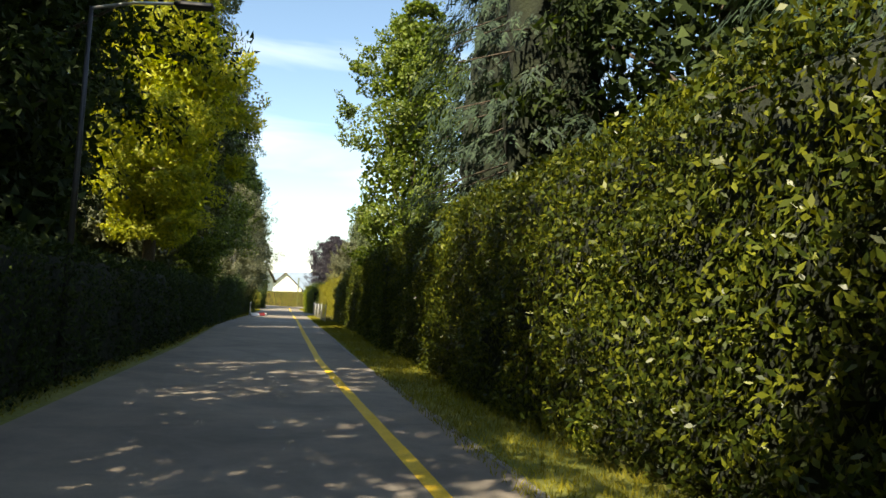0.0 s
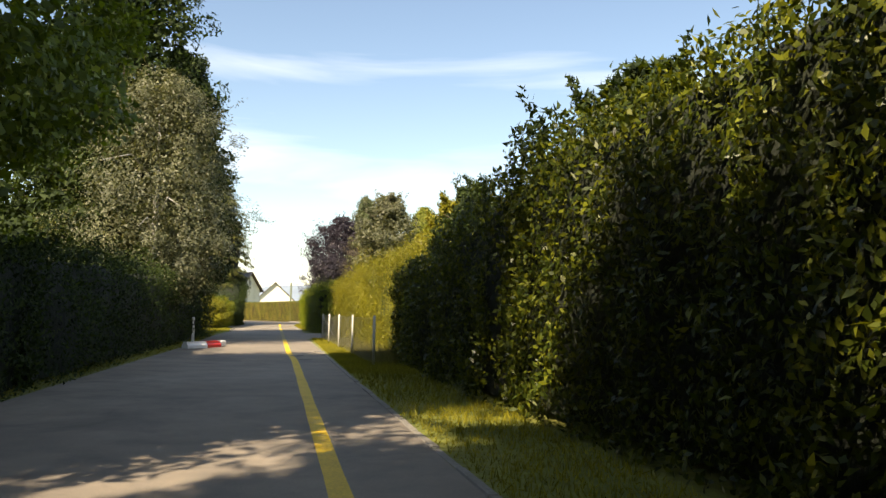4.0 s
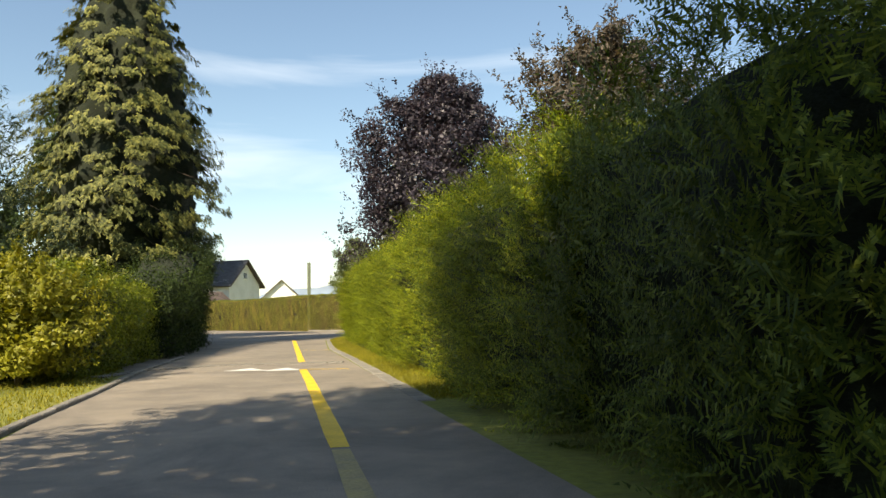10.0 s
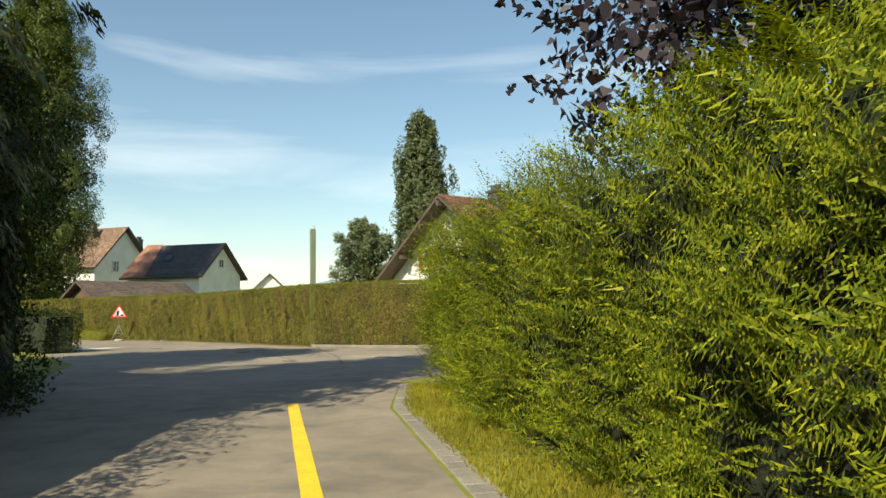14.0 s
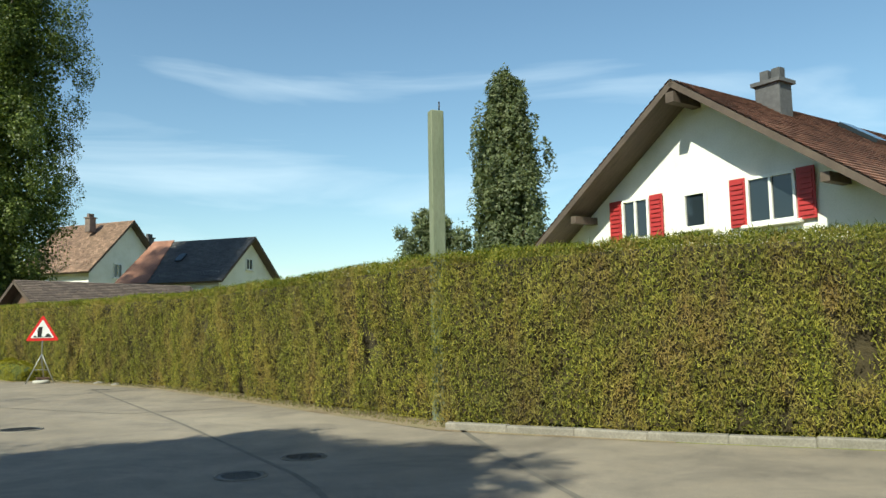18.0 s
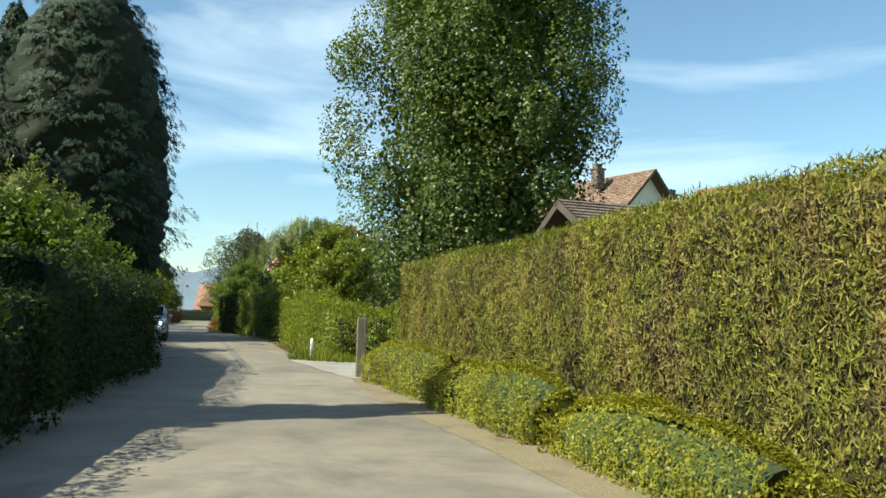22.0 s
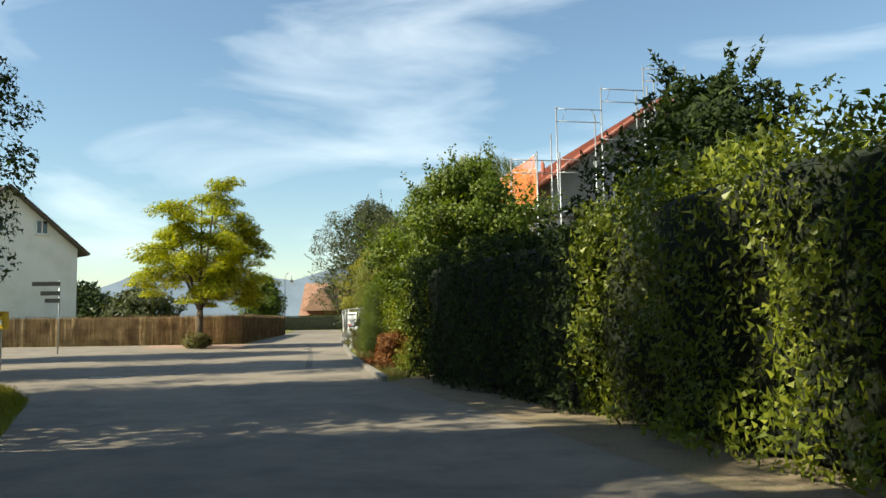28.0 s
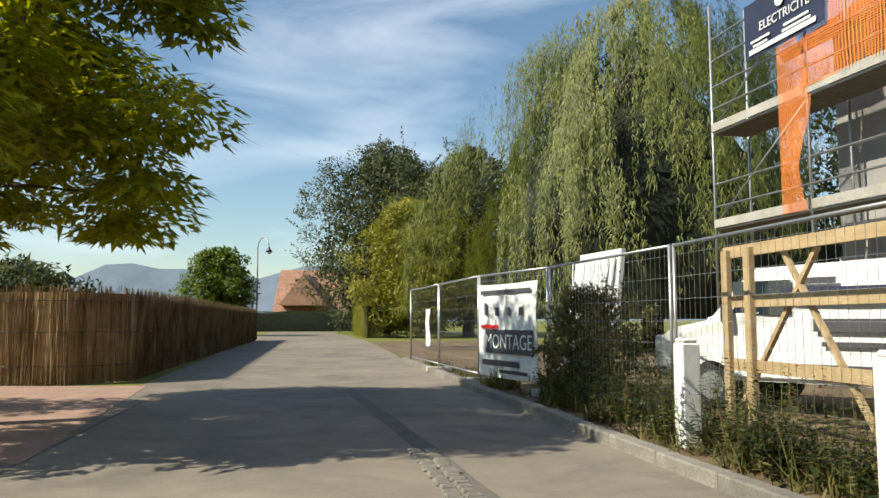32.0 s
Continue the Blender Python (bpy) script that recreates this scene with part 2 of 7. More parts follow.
# deep green leaf, also dark enough to carry shade on the shaded hedges
M["deep"] = leafy("deep_green_shade_leaf", (0.012, 0.023, 0.007), (0.026, 0.044, 0.011), (0.06, 0.088, 0.02), (1.3, 1.3, 0.4), 0.8)
M["poplar"] = leafy("poplar_leaf", (0.04, 0.064, 0.014), (0.072, 0.102, 0.022), (0.155, 0.185, 0.046), (1.4, 1.5, 0.5), 0.45)
# paler, greyer leaf for the two trees far behind the roofs
M["far_leaf"] = leafy("pale_far_leaf", (0.06, 0.08, 0.04), (0.1, 0.125, 0.062), (0.165, 0.185, 0.105), (1.4, 1.4, 0.6), 0.5)
M["spruce"] = leafy("spruce_needles", (0.05, 0.06, 0.018), (0.105, 0.115, 0.03), (0.22, 0.215, 0.055), (1.1, 1.1, 0.5), 0.7, share=0.12)
M["cypress"] = leafy("cypress_frond", (0.014, 0.028, 0.018), (0.026, 0.046, 0.026), (0.05, 0.08, 0.04), (1.1, 1.1, 0.6), 0.7, share=0.12)
M["pine"] = leafy("pine_needles", (0.018, 0.032, 0.016), (0.035, 0.055, 0.025), (0.07, 0.09, 0.04), (1.1, 1.1, 0.5), 0.7, share=0.12)
M["purple"] = leafy("copper_beech_leaf", (0.016, 0.014, 0.022), (0.030, 0.026, 0.038), (0.075, 0.062, 0.08), (1.2, 0.8, 0.8), 0.4, share=0.2)
M["bronze"] = leafy("bronze_leaf", (0.04, 0.036, 0.028), (0.07, 0.058, 0.046), (0.13, 0.105, 0.085), (1.2, 1.0, 0.6), 0.5)
M["birch"] = leafy("birch_leaf", (0.06, 0.066, 0.036), (0.11, 0.118, 0.068), (0.22, 0.225, 0.15), (1.4, 1.4, 0.5), 0.45)
M["lime_tree"] = leafy("acacia_leaf", (0.15, 0.18, 0.012), (0.29, 0.32, 0.02), (0.46, 0.44, 0.03), (1.5, 1.5, 0.3), 0.5, share=0.4)
M["willow"] = leafy("willow_leaf", (0.08, 0.10, 0.025), (0.145, 0.17, 0.045), (0.24, 0.255, 0.085), (1.4, 1.4, 0.5), 0.5)
M["grey_leaf"] = leafy("grey_green_leaf", (0.04, 0.05, 0.022), (0.07, 0.082, 0.035), (0.115, 0.125, 0.06), (1.3, 1.3, 0.6), 0.5)
M["lawn"] = leafy("lawn_blade", (0.13, 0.13, 0.01), (0.21, 0.2, 0.016), (0.32, 0.28, 0.035), (1.3, 1.3, 0.4), 0.6, 0.4)
M["weed"] = leafy("weed_leaf", (0.07, 0.085, 0.025), (0.13, 0.13, 0.045), (0.24, 0.20, 0.09), (1.3, 1.2, 0.5), 0.6)
M["lavender"] = leafy("lavender_leaf", (0.12, 0.13, 0.08), (0.2, 0.2, 0.13), (0.3, 0.28, 0.2), (1.2, 1.2, 0.9), 0.7)
M["plaster"] = surface("white_plaster", [(0.70, 0.68, 0.62), (0.78, 0.76, 0.71), (0.82, 0.80, 0.76)], 0.7, 25, 0.9, bump=0.15, fine_mix=0.15)
M["grey_plaster"] = surface("bare_plaster", [(0.28, 0.27, 0.26), (0.36, 0.35, 0.33)], 0.7, 20, 0.9, bump=0.15, fine_mix=0.25)
M["tile"] = surface("clay_tile", [(0.13, 0.06, 0.04), (0.185, 0.088, 0.058), (0.24, 0.125, 0.085)], 0.8, 9, 0.85, fine_mix=0.5, island=0.4)
M["tile_new"] = surface("new_red_tile", [(0.26, 0.085, 0.055), (0.34, 0.12, 0.08), (0.40, 0.16, 0.11)], 0.8, 9, 0.85, fine_mix=0.5, island=0.2)
M["tile_dark"] = surface("weathered_tile", [(0.10, 0.075, 0.065), (0.16, 0.12, 0.10)], 0.8, 9, 0.85, fine_mix=0.5, island=0.25)
M["tile_warm"] = surface("old_clay_tile", [(0.16, 0.10, 0.07), (0.22, 0.14, 0.098), (0.29, 0.19, 0.135)], 0.8, 9, 0.85, fine_mix=0.5, island=0.35)
M["tile_grey"] = surface("slate_tile", [(0.06, 0.06, 0.065), (0.10, 0.10, 0.105)], 0.8, 9, 0.8, fine_mix=0.5, island=0.2)
M["tile_pink"] = surface("new_clay_tile", [(0.34, 0.18, 0.115), (0.43, 0.245, 0.165)], 0.8, 9, 0.85, fine_mix=0.4, island=0.15)
M["timber_dark"] = surface("stained_timber", [(0.07, 0.05, 0.04), (0.12, 0.09, 0.07)], 1.5, 20, 0.8, fine_mix=0.5, stretch=(1, 6, 1))
M["timber"] = surface("raw_timber", [(0.38, 0.27, 0.14), (0.50, 0.38, 0.22)], 1.5, 16, 0.8, fine_mix=0.4, stretch=(1, 1, 4))
M["timber_old"] = surface("grey_timber", [(0.11, 0.097, 0.068), (0.195, 0.17, 0.12)], 2, 20, 0.9, fine_mix=0.5, stretch=(3, 3, 0.6))
M["reed"] = surface("reed", [(0.17, 0.105, 0.05), (0.30, 0.205, 0.10), (0.44, 0.32, 0.17)], 1.2, 30, 0.9, fine_mix=0.5, island=0.35)
M["shutter"] = plain("red_shutter_paint", (0.38, 0.03, 0.032), 0.55)
M["frame_white"] = plain("white_frame_paint", (0.78, 0.77, 0.74), 0.4)
M["galv"] = plain("galvanised_steel", (0.42, 0.43, 0.43), 0.42, 0.8)
M["steel_dark"] = plain("dark_steel", (0.06, 0.06, 0.065), 0.45, 0.7)
M["pole_green"] = surface("green_pole", [(0.14, 0.17, 0.11), (0.2, 0.22, 0.15)], 2, 18, 0.85, stretch=(3, 3, 0.5))
M["white"] = plain("white_lacquer", (0.78, 0.78, 0.77), 0.35)
M["pale_post"] = surface("weathered_white_post", [(0.42, 0.41, 0.37), (0.62, 0.61, 0.57)], 3, 30, 0.7, fine_mix=0.4, stretch=(3, 3, 0.5))
M["red"] = plain("red_sign", (0.62, 0.02, 0.02), 0.4)
M["black"] = plain("black", (0.012, 0.012, 0.013), 0.55)
M["rubber"] = plain("rubber", (0.025, 0.025, 0.026), 0.8)
M["concrete"] = surface("concrete", [(0.34, 0.32, 0.28), (0.46, 0.44, 0.39)], 2, 30, 0.9, fine_mix=0.4)
M["stone"] = surface("wall_stone", [(0.30, 0.27, 0.22), (0.42, 0.38, 0.32)], 3, 25, 0.9, fine_mix=0.5, obj_random=0.3)
M["silver"] = plain("silver_car_paint", (0.46, 0.49, 0.52), 0.28, 0.6)
M["orange"] = plain("orange_mesh", (0.90, 0.27, 0.05), 0.7, spread=0.15)
M["navy"] = plain("navy_banner", (0.02, 0.025, 0.06), 0.6)
M["banner"] = plain("banner_white", (0.76, 0.76, 0.75), 0.6)
M["olive"] = plain("olive_print", (0.40, 0.42, 0.05), 0.6)
M["dark_print"] = plain("grey_print", (0.06, 0.06, 0.07), 0.6)
M["green_plate"] = plain("green_plate", (0.01, 0.16, 0.09), 0.5)
M["brown_wood"] = plain("brown_panel", (0.12, 0.07, 0.045), 0.8)
M["paver"] = surface("pink_paver", [(0.32, 0.20, 0.15), (0.42, 0.28, 0.21)], 2, 30, 0.9, fine_mix=0.5, obj_random=0.12)
# distance haze is put into the ridge's blue base colour
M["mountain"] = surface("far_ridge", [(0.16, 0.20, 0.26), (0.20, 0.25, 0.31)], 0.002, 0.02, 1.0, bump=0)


def glass_material(name, tint, rough=0.05):
    m, nt, bsdf, out = shader(name)
    bsdf.inputs["Base Color"].default_value = (*tint, 1)
    bsdf.inputs["Roughness"].default_value = rough
    bsdf.inputs["Specular IOR Level"].default_value = 0.8
    tc = nt.nodes.new("ShaderNodeTexCoord")
    bp = nt.nodes.new("ShaderNodeBump")
    bp.inputs["Strength"].default_value = 0.03
    nt.links.new(noise_tex(nt, tc.outputs["Object"], 3), bp.inputs["Height"])
    nt.links.new(bp.outputs["Normal"], bsdf.inputs["Normal"])
    return m


M["glass"] = glass_material("window_glass", (0.02, 0.028, 0.035))
mb, nb_t, bb, _o = shader("lit_bulb")
bb.inputs["Emission Color"].default_value = (1.0, 0.93, 0.78, 1)
bb.inputs["Emission Strength"].default_value = 6.0
M["bulb"] = mb
M["lamp_glass"] = glass_material("headlamp_glass", (0.65, 0.66, 0.66), 0.1)


# ---- building tools ----
RNG = np.random.default_rng(7)


def mesh_from(name, verts, faces, mat, smooth=False):
    me = bpy.data.meshes.new(name)
    me.from_pydata([tuple(v) for v in verts], [], faces)
    if mat:
        me.materials.append(mat)
    if smooth:
        me.polygons.foreach_set("use_smooth", np.ones(len(me.polygons), bool))
    me.update()
    return me


def quad_mesh(name, q, mat, tri=False):
    """A mesh of loose blades from an array n x 4 x 3, as quads or as slim triangles."""
    if tri:
        side = (q[:, 1] - q[:, 3]) * 0.5
        return blade_mesh(name, np.stack([q[:, 0] + side, q[:, 2], q[:, 0] - side], 1), mat)
    return blade_mesh(name, q, mat)


def blade_mesh(name, q, mat):
    c = q.shape[1]
    n = len(q)
    me = bpy.data.meshes.new(name)
    me.vertices.add(c * n)
    me.vertices.foreach_set("co", np.ascontiguousarray(q, np.float32).ravel())
    me.loops.add(c * n)
    me.loops.foreach_set("vertex_index", np.arange(c * n, dtype=np.int32))
    me.polygons.add(n)
    me.polygons.foreach_set("loop_start", np.arange(0, c * n, c, dtype=np.int32))
    me.polygons.foreach_set("loop_total", np.full(n, c, np.int32))
    me.materials.append(mat)
    me.update(calc_edges=True)
    return me


def child(name, me, parent, label="", m=None, kind=""):
    ob = new(name, me)
    ob.parent = parent
    if m is not None:
        ob.matrix_basis = m
    return tagged(ob, label, "", "", kind)


def part(name, bm, mat, parent, label=""):
    me = bpy.data.meshes.new(name)
    bm.to_mesh(me)
    bm.free()
    me.materials.append(mat)
    return child(name, me, parent, label)


def mesh_of(bm, name, mat):
    me = bpy.data.meshes.new(name)
    bm.to_mesh(me)
    bm.free()
    me.materials.append(mat)
    return me


def thing(name, x, y, z, label, category, group="", rz=0, kind=""):
    ob = new(name)
    ob.matrix_basis = pose(x, y, z, 0, 0, rz)
    return tagged(ob, label, category, group, kind)


def bm_box(bm, c, s, rz=0, bevel=0.0, tilt=None):
    r = bmesh.ops.create_cube(bm, size=1)
    m = Matrix.Translation(c) @ (tilt if tilt is not None else Matrix.Rotation(radians(rz), 4, "Z")) @ Matrix.Diagonal((*s, 1))
    bmesh.ops.transform(bm, matrix=m, verts=r["verts"])
    if bevel:
        es = list({e for v in r["verts"] for e in v.link_edges})
        bmesh.ops.bevel(bm, geom=es, offset=bevel, segments=1, affect="EDGES")
    return bm


def box(c, s, rz=0, bevel=0.0, tilt=None):
    return bm_box(bmesh.new(), c, s, rz, bevel, tilt)


def tube(pts, radii, seg=8):
    """A closed tube along points."""
    bm = bmesh.new()
    rings = []
    pts = [Vector(p) for p in pts]
    for i, p in enumerate(pts):
        d = (pts[min(i + 1, len(pts) - 1)] - pts[max(i - 1, 0)]).normalized()
        side = d.cross(Vector((0, 0, 1)))
        if side.length < 0.05:
            side = d.cross(Vector((0, 1, 0)))
        side.normalize()
        up = side.cross(d)
        r = radii[i] if isinstance(radii, (list, tuple)) else radii
        rings.append([bm.verts.new(p + (side * math.cos(a) + up * math.sin(a)) * r) for a in [2 * math.pi * k / seg for k in range(seg)]])
    for a, b in zip(rings, rings[1:]):
        for k in range(seg):
            bm.faces.new((a[k], a[(k + 1) % seg], b[(k + 1) % seg], b[k]))
    bm.faces.new(rings[0][::-1])
    bm.faces.new(rings[-1])
    for f in bm.faces:
        f.smooth = len(f.verts) == 4
    bmesh.ops.recalc_face_normals(bm, faces=bm.faces)
    return bm


def tubes(list_of, seg=6):
    """Several tubes in one bmesh."""
    bm = bmesh.new()
    for pts, r in list_of:
        t = tube(pts, r, seg)
        me = bpy.data.meshes.new("t")
        t.to_mesh(me)
        t.free()
        bm.from_mesh(me)
        bpy.data.meshes.remove(me)
    return bm


def prism(outline, z0, z1):
    """A flat plate with an outline in x, y."""
    bm = bmesh.new()
    lo = [bm.verts.new((x, y, z0)) for x, y in outline]
    hi = [bm.verts.new((x, y, z1)) for x, y in outline]
    n = len(lo)
    faces = [bm.faces.new(hi), bm.faces.new(lo[::-1])]
    for k in range(n):
        bm.faces.new((lo[k], lo[(k + 1) % n], hi[(k + 1) % n], hi[k]))
    bmesh.ops.triangulate(bm, faces=faces)
    bmesh.ops.recalc_face_normals(bm, faces=bm.faces)
    return bm


def wobble(p, scale, seed):
    """Smooth noise in -1..1 for points n x 3."""
    r = np.random.default_rng(seed)
    out = np.zeros(len(p))
    for k in range(7):
        f = r.normal(size=3) * scale * (0.6 + 0.35 * k)
        out += np.sin(p @ f + r.uniform(0, 6.28)) / (1 + 0.25 * k)
    return out / 2.6


def unit(v):
    return v / np.maximum(np.linalg.norm(v, axis=1, keepdims=True), 1e-9)


def leaf_quads(p, n, length, width, along=None, spread=0.8, fold=0.25, rng=RNG):
    """Folded leaves at p, facing roughly n, pointing roughly along."""
    k = len(p)
    n = unit(n + rng.normal(size=(k, 3)) * spread * 0.6)
    a = rng.normal(size=(k, 3)) if along is None else along + rng.normal(size=(k, 3)) * spread
    a = unit(a - n * (a * n).sum(1, keepdims=True) * 0.75)
    b = unit(np.cross(n, a))
    L = (length * rng.uniform(0.6, 1.3, k))[:, None]
    W = (width * rng.uniform(0.7, 1.25, k))[:, None]
    q = np.empty((k, 4, 3))
    q[:, 0] = p
    q[:, 1] = p + a * L * 0.45 + b * W * 0.5 + n * W * fold
    q[:, 2] = p + a * L
    q[:, 3] = p + a * L * 0.45 - b * W * 0.5 + n * W * fold
    return q


LEAVES = {  # length, width, leaves per square metre
    "laurel": (0.10, 0.046, 640), "bamboo": (0.115, 0.019, 1050), "thuja": (0.16, 0.021, 2300), "trimmed": (0.07, 0.017, 2300),
    "box": (0.042, 0.026, 1900), "hornbeam": (0.072, 0.046, 900), "deep": (0.095, 0.05, 420), "weed": (0.12, 0.03, 300),
}


def resample(path, step):
    p = np.array(path, float)
    seg = np.hypot(*np.diff(p, axis=0).T)
    s = np.r_[0, np.cumsum(seg)]
    n = max(2, int(round(s[-1] / step)) + 1)
    u = np.linspace(0, s[-1], n)
    q = np.stack([np.interp(u, s, p[:, 0]), np.interp(u, s, p[:, 1])], 1)
    return q, s[-1]


def hedge(name, path, depth, height, kind, label, side=1, dens=1.0, rough=0.12, top_rough=None, core="core", mat=None, spill=0.05, back=0.15, z0=0.0, droop=None, top_mat=None, ends=(1, 1), gaps=0.25, lumps=1.0, dome=0.0):
    """A hedge whose front face stands on path; it goes depth metres to the right of the path (side=1) or to the left (-1)."""
    length, width, per = LEAVES[kind]
    per *= dens
    q, total = resample(path, 0.6)
    tang = unit(np.gradient(q, axis=0))
    nrm = np.stack([tang[:, 1], -tang[:, 0]], 1) * side          # out of the front face
    hs = np.interp(np.linspace(0, 1, len(q)), np.linspace(0, 1, len(height)), height) if isinstance(height, (list, tuple)) else np.full(len(q), height)
    top_rough = rough if top_rough is None else top_rough
    root = thing(name, 0, 0, 0, label, "hedge")
    seed = int(abs(path[0][0] * 13 + path[0][1] * 7)) + 3

    def place(s, v, w):
        """s along 0..1, v: height fraction, w: depth fraction 0 front..1 back."""
        i = s * (len(q) - 1)
        k = np.arange(len(q))
        base = np.stack([np.interp(i, k, q[:, 0]), np.interp(i, k, q[:, 1])], 1)
        nn = unit(np.stack([np.interp(i, k, nrm[:, 0]), np.interp(i, k, nrm[:, 1])], 1))
        h = np.interp(i, k, hs)
        w = w + dome * np.maximum(0, v - 0.45) ** 2 * (1 - 2 * w) / 0.3
        h = h * (1 - dome * 0.5 * np.maximum(0, 1 - 4 * w * (1 - w)) * (v > 0.97) - dome * 0.35 * np.exp(-np.minimum(s, 1 - s) * total / 0.35))
        p = np.column_stack([base - nn * (w * depth)[:, None], z0 + v * h])
        return p, np.column_stack([nn, np.zeros(len(s))])

    # solid dark core: its colour carries the shade between the leaves
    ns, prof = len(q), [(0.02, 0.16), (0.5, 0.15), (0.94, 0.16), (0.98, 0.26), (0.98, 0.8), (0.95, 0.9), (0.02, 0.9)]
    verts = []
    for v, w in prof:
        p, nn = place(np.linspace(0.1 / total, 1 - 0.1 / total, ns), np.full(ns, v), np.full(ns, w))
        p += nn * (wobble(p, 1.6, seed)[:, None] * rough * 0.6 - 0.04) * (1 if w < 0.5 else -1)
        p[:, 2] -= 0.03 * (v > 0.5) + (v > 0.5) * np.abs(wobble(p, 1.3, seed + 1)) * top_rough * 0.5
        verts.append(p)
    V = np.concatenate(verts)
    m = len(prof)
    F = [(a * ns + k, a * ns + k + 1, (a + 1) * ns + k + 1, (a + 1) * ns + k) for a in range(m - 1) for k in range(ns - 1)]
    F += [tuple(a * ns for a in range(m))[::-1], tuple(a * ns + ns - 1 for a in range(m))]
    child("shade_core", mesh_from("shade_core", V, F, M[core], True), root)
    out = []
    rng = np.random.default_rng(seed)
    hm = float(np.mean(hs))

    def grow(p, nv):
        al = np.tile(np.array(droop if droop is not None else (0, 0, 0.25)), (len(p), 1)) + nv * 0.3
        if kind != "thuja":
            return leaf_quads(p, nv, length, width, al, 0.8, rng=rng)
        # plumes of feathery sprays: leaflets to both sides of a stem, stems in bunches
        m, bunch = 13, 6
        c = p[: max(1, len(p) // (m * bunch))]
        k = len(c)
        lead = unit(al[:k] + nv[:k] * 0.35 + rng.normal(size=(k, 3)) * 0.3)
        reach = length * rng.uniform(1.3, 3.2, k)
        p = (c[:, None] + rng.normal(size=(k, bunch, 3)) * 0.07 + lead[:, None] * rng.uniform(-0.14, 0.12, (k, bunch, 1))).reshape(-1, 3)
        nv = np.repeat(nv[:k], bunch, 0)
        d = unit(np.repeat(lead, bunch, 0) + rng.normal(size=p.shape) * 0.22)
        b = unit(np.cross(d, nv + rng.normal(size=nv.shape) * 0.5))
        ln = np.repeat(reach, bunch) * rng.uniform(0.6, 1.1, len(p))
        f = np.linspace(0.05, 0.9, m)
        sgn = np.where(np.arange(m) % 2, 1.0, -1.0)
        sgn[-1] = 0
        pp = (p[:, None] + d[:, None] * (ln[:, None] * f)[..., None]).reshape(-1, 3)
        dd = (d[:, None] + b[:, None] * (0.8 * sgn)[None, :, None]).reshape(-1, 3)
        return leaf_quads(pp, np.repeat(nv, m, 0), np.repeat(ln, m) * np.tile(0.34 * (1.1 - f), len(p)), width, dd, 0.12, rng=rng)

    def face(count, fv, fw, normal_front, normal_up):
        count = int(count)
        if count < 1:
            return None
        s = rng.uniform(0, 1, count)
        p, nn = place(s, fv(count), fw(count))
        nv = nn * normal_front
        nv[:, 2] += normal_up
        mid = wobble(p, 5.0, seed + 9) + 0.5 * wobble(p, 11.0, seed + 13)
        if gaps:
            keep = rng.uniform(-0.35, 0.35, count) + mid * 0.6 + wobble(p * np.array([1, 1, 0.4]), 6.5, seed + 21) > gaps * 2.4 - 1.6
            p, nn, nv, mid = p[keep], nn[keep], nv[keep], mid[keep]
            count = len(p)
        off = (wobble(p, 1.6, seed) + 0.55 * lumps * mid) * rough * (0.25 if normal_up > 0.5 else 1) + rng.normal(size=count) * spill
        p += unit(nv) * off[:, None]
        if normal_up > 0.5:
            p[:, 2] += np.maximum(0, wobble(p, 2.3, seed + 5)) * top_rough
        return grow(p, nv)

    U = rng.uniform
    out.append(face(total * hm * per, lambda c: U(0.0, 1, c) ** 0.95, lambda c: U(0, 0.06, c), 1, 0.15))
    top = face(total * depth * per * (0.8 if hm < 2.7 or kind == "thuja" else 0.35), lambda c: np.full(c, 1.0), lambda c: U(0, 1, c), 0.0, 1)
    out.append(face(total * hm * per * back, lambda c: U(0.1, 1, c), lambda c: np.full(c, 1.0), -1, 0.1))
    for e in (0, 1):
        if ends[e]:
            c = int(depth * hm * per)
            s = np.full(c, float(e))
            p, nn = place(s, U(0.02, 1, c), U(0, 1, c))
            t = np.tile(np.r_[tang[-1] if e else -tang[0], 0.1], (c, 1))
            p += t * (wobble(p, 1.6, seed)[:, None] * rough + rng.normal(size=(c, 1)) * spill)
            out.append(grow(p, t))
    if top_mat:
        child("top_growth", quad_mesh("top_growth", top, M[top_mat], True), root, "", None, "stuff")
    else:
        out.append(top)
    child("foliage", quad_mesh("foliage", np.concatenate([o for o in out if o is not None]), M[mat or kind], kind not in ("hornbeam", "laurel")), root, "", None, "stuff")
    return root


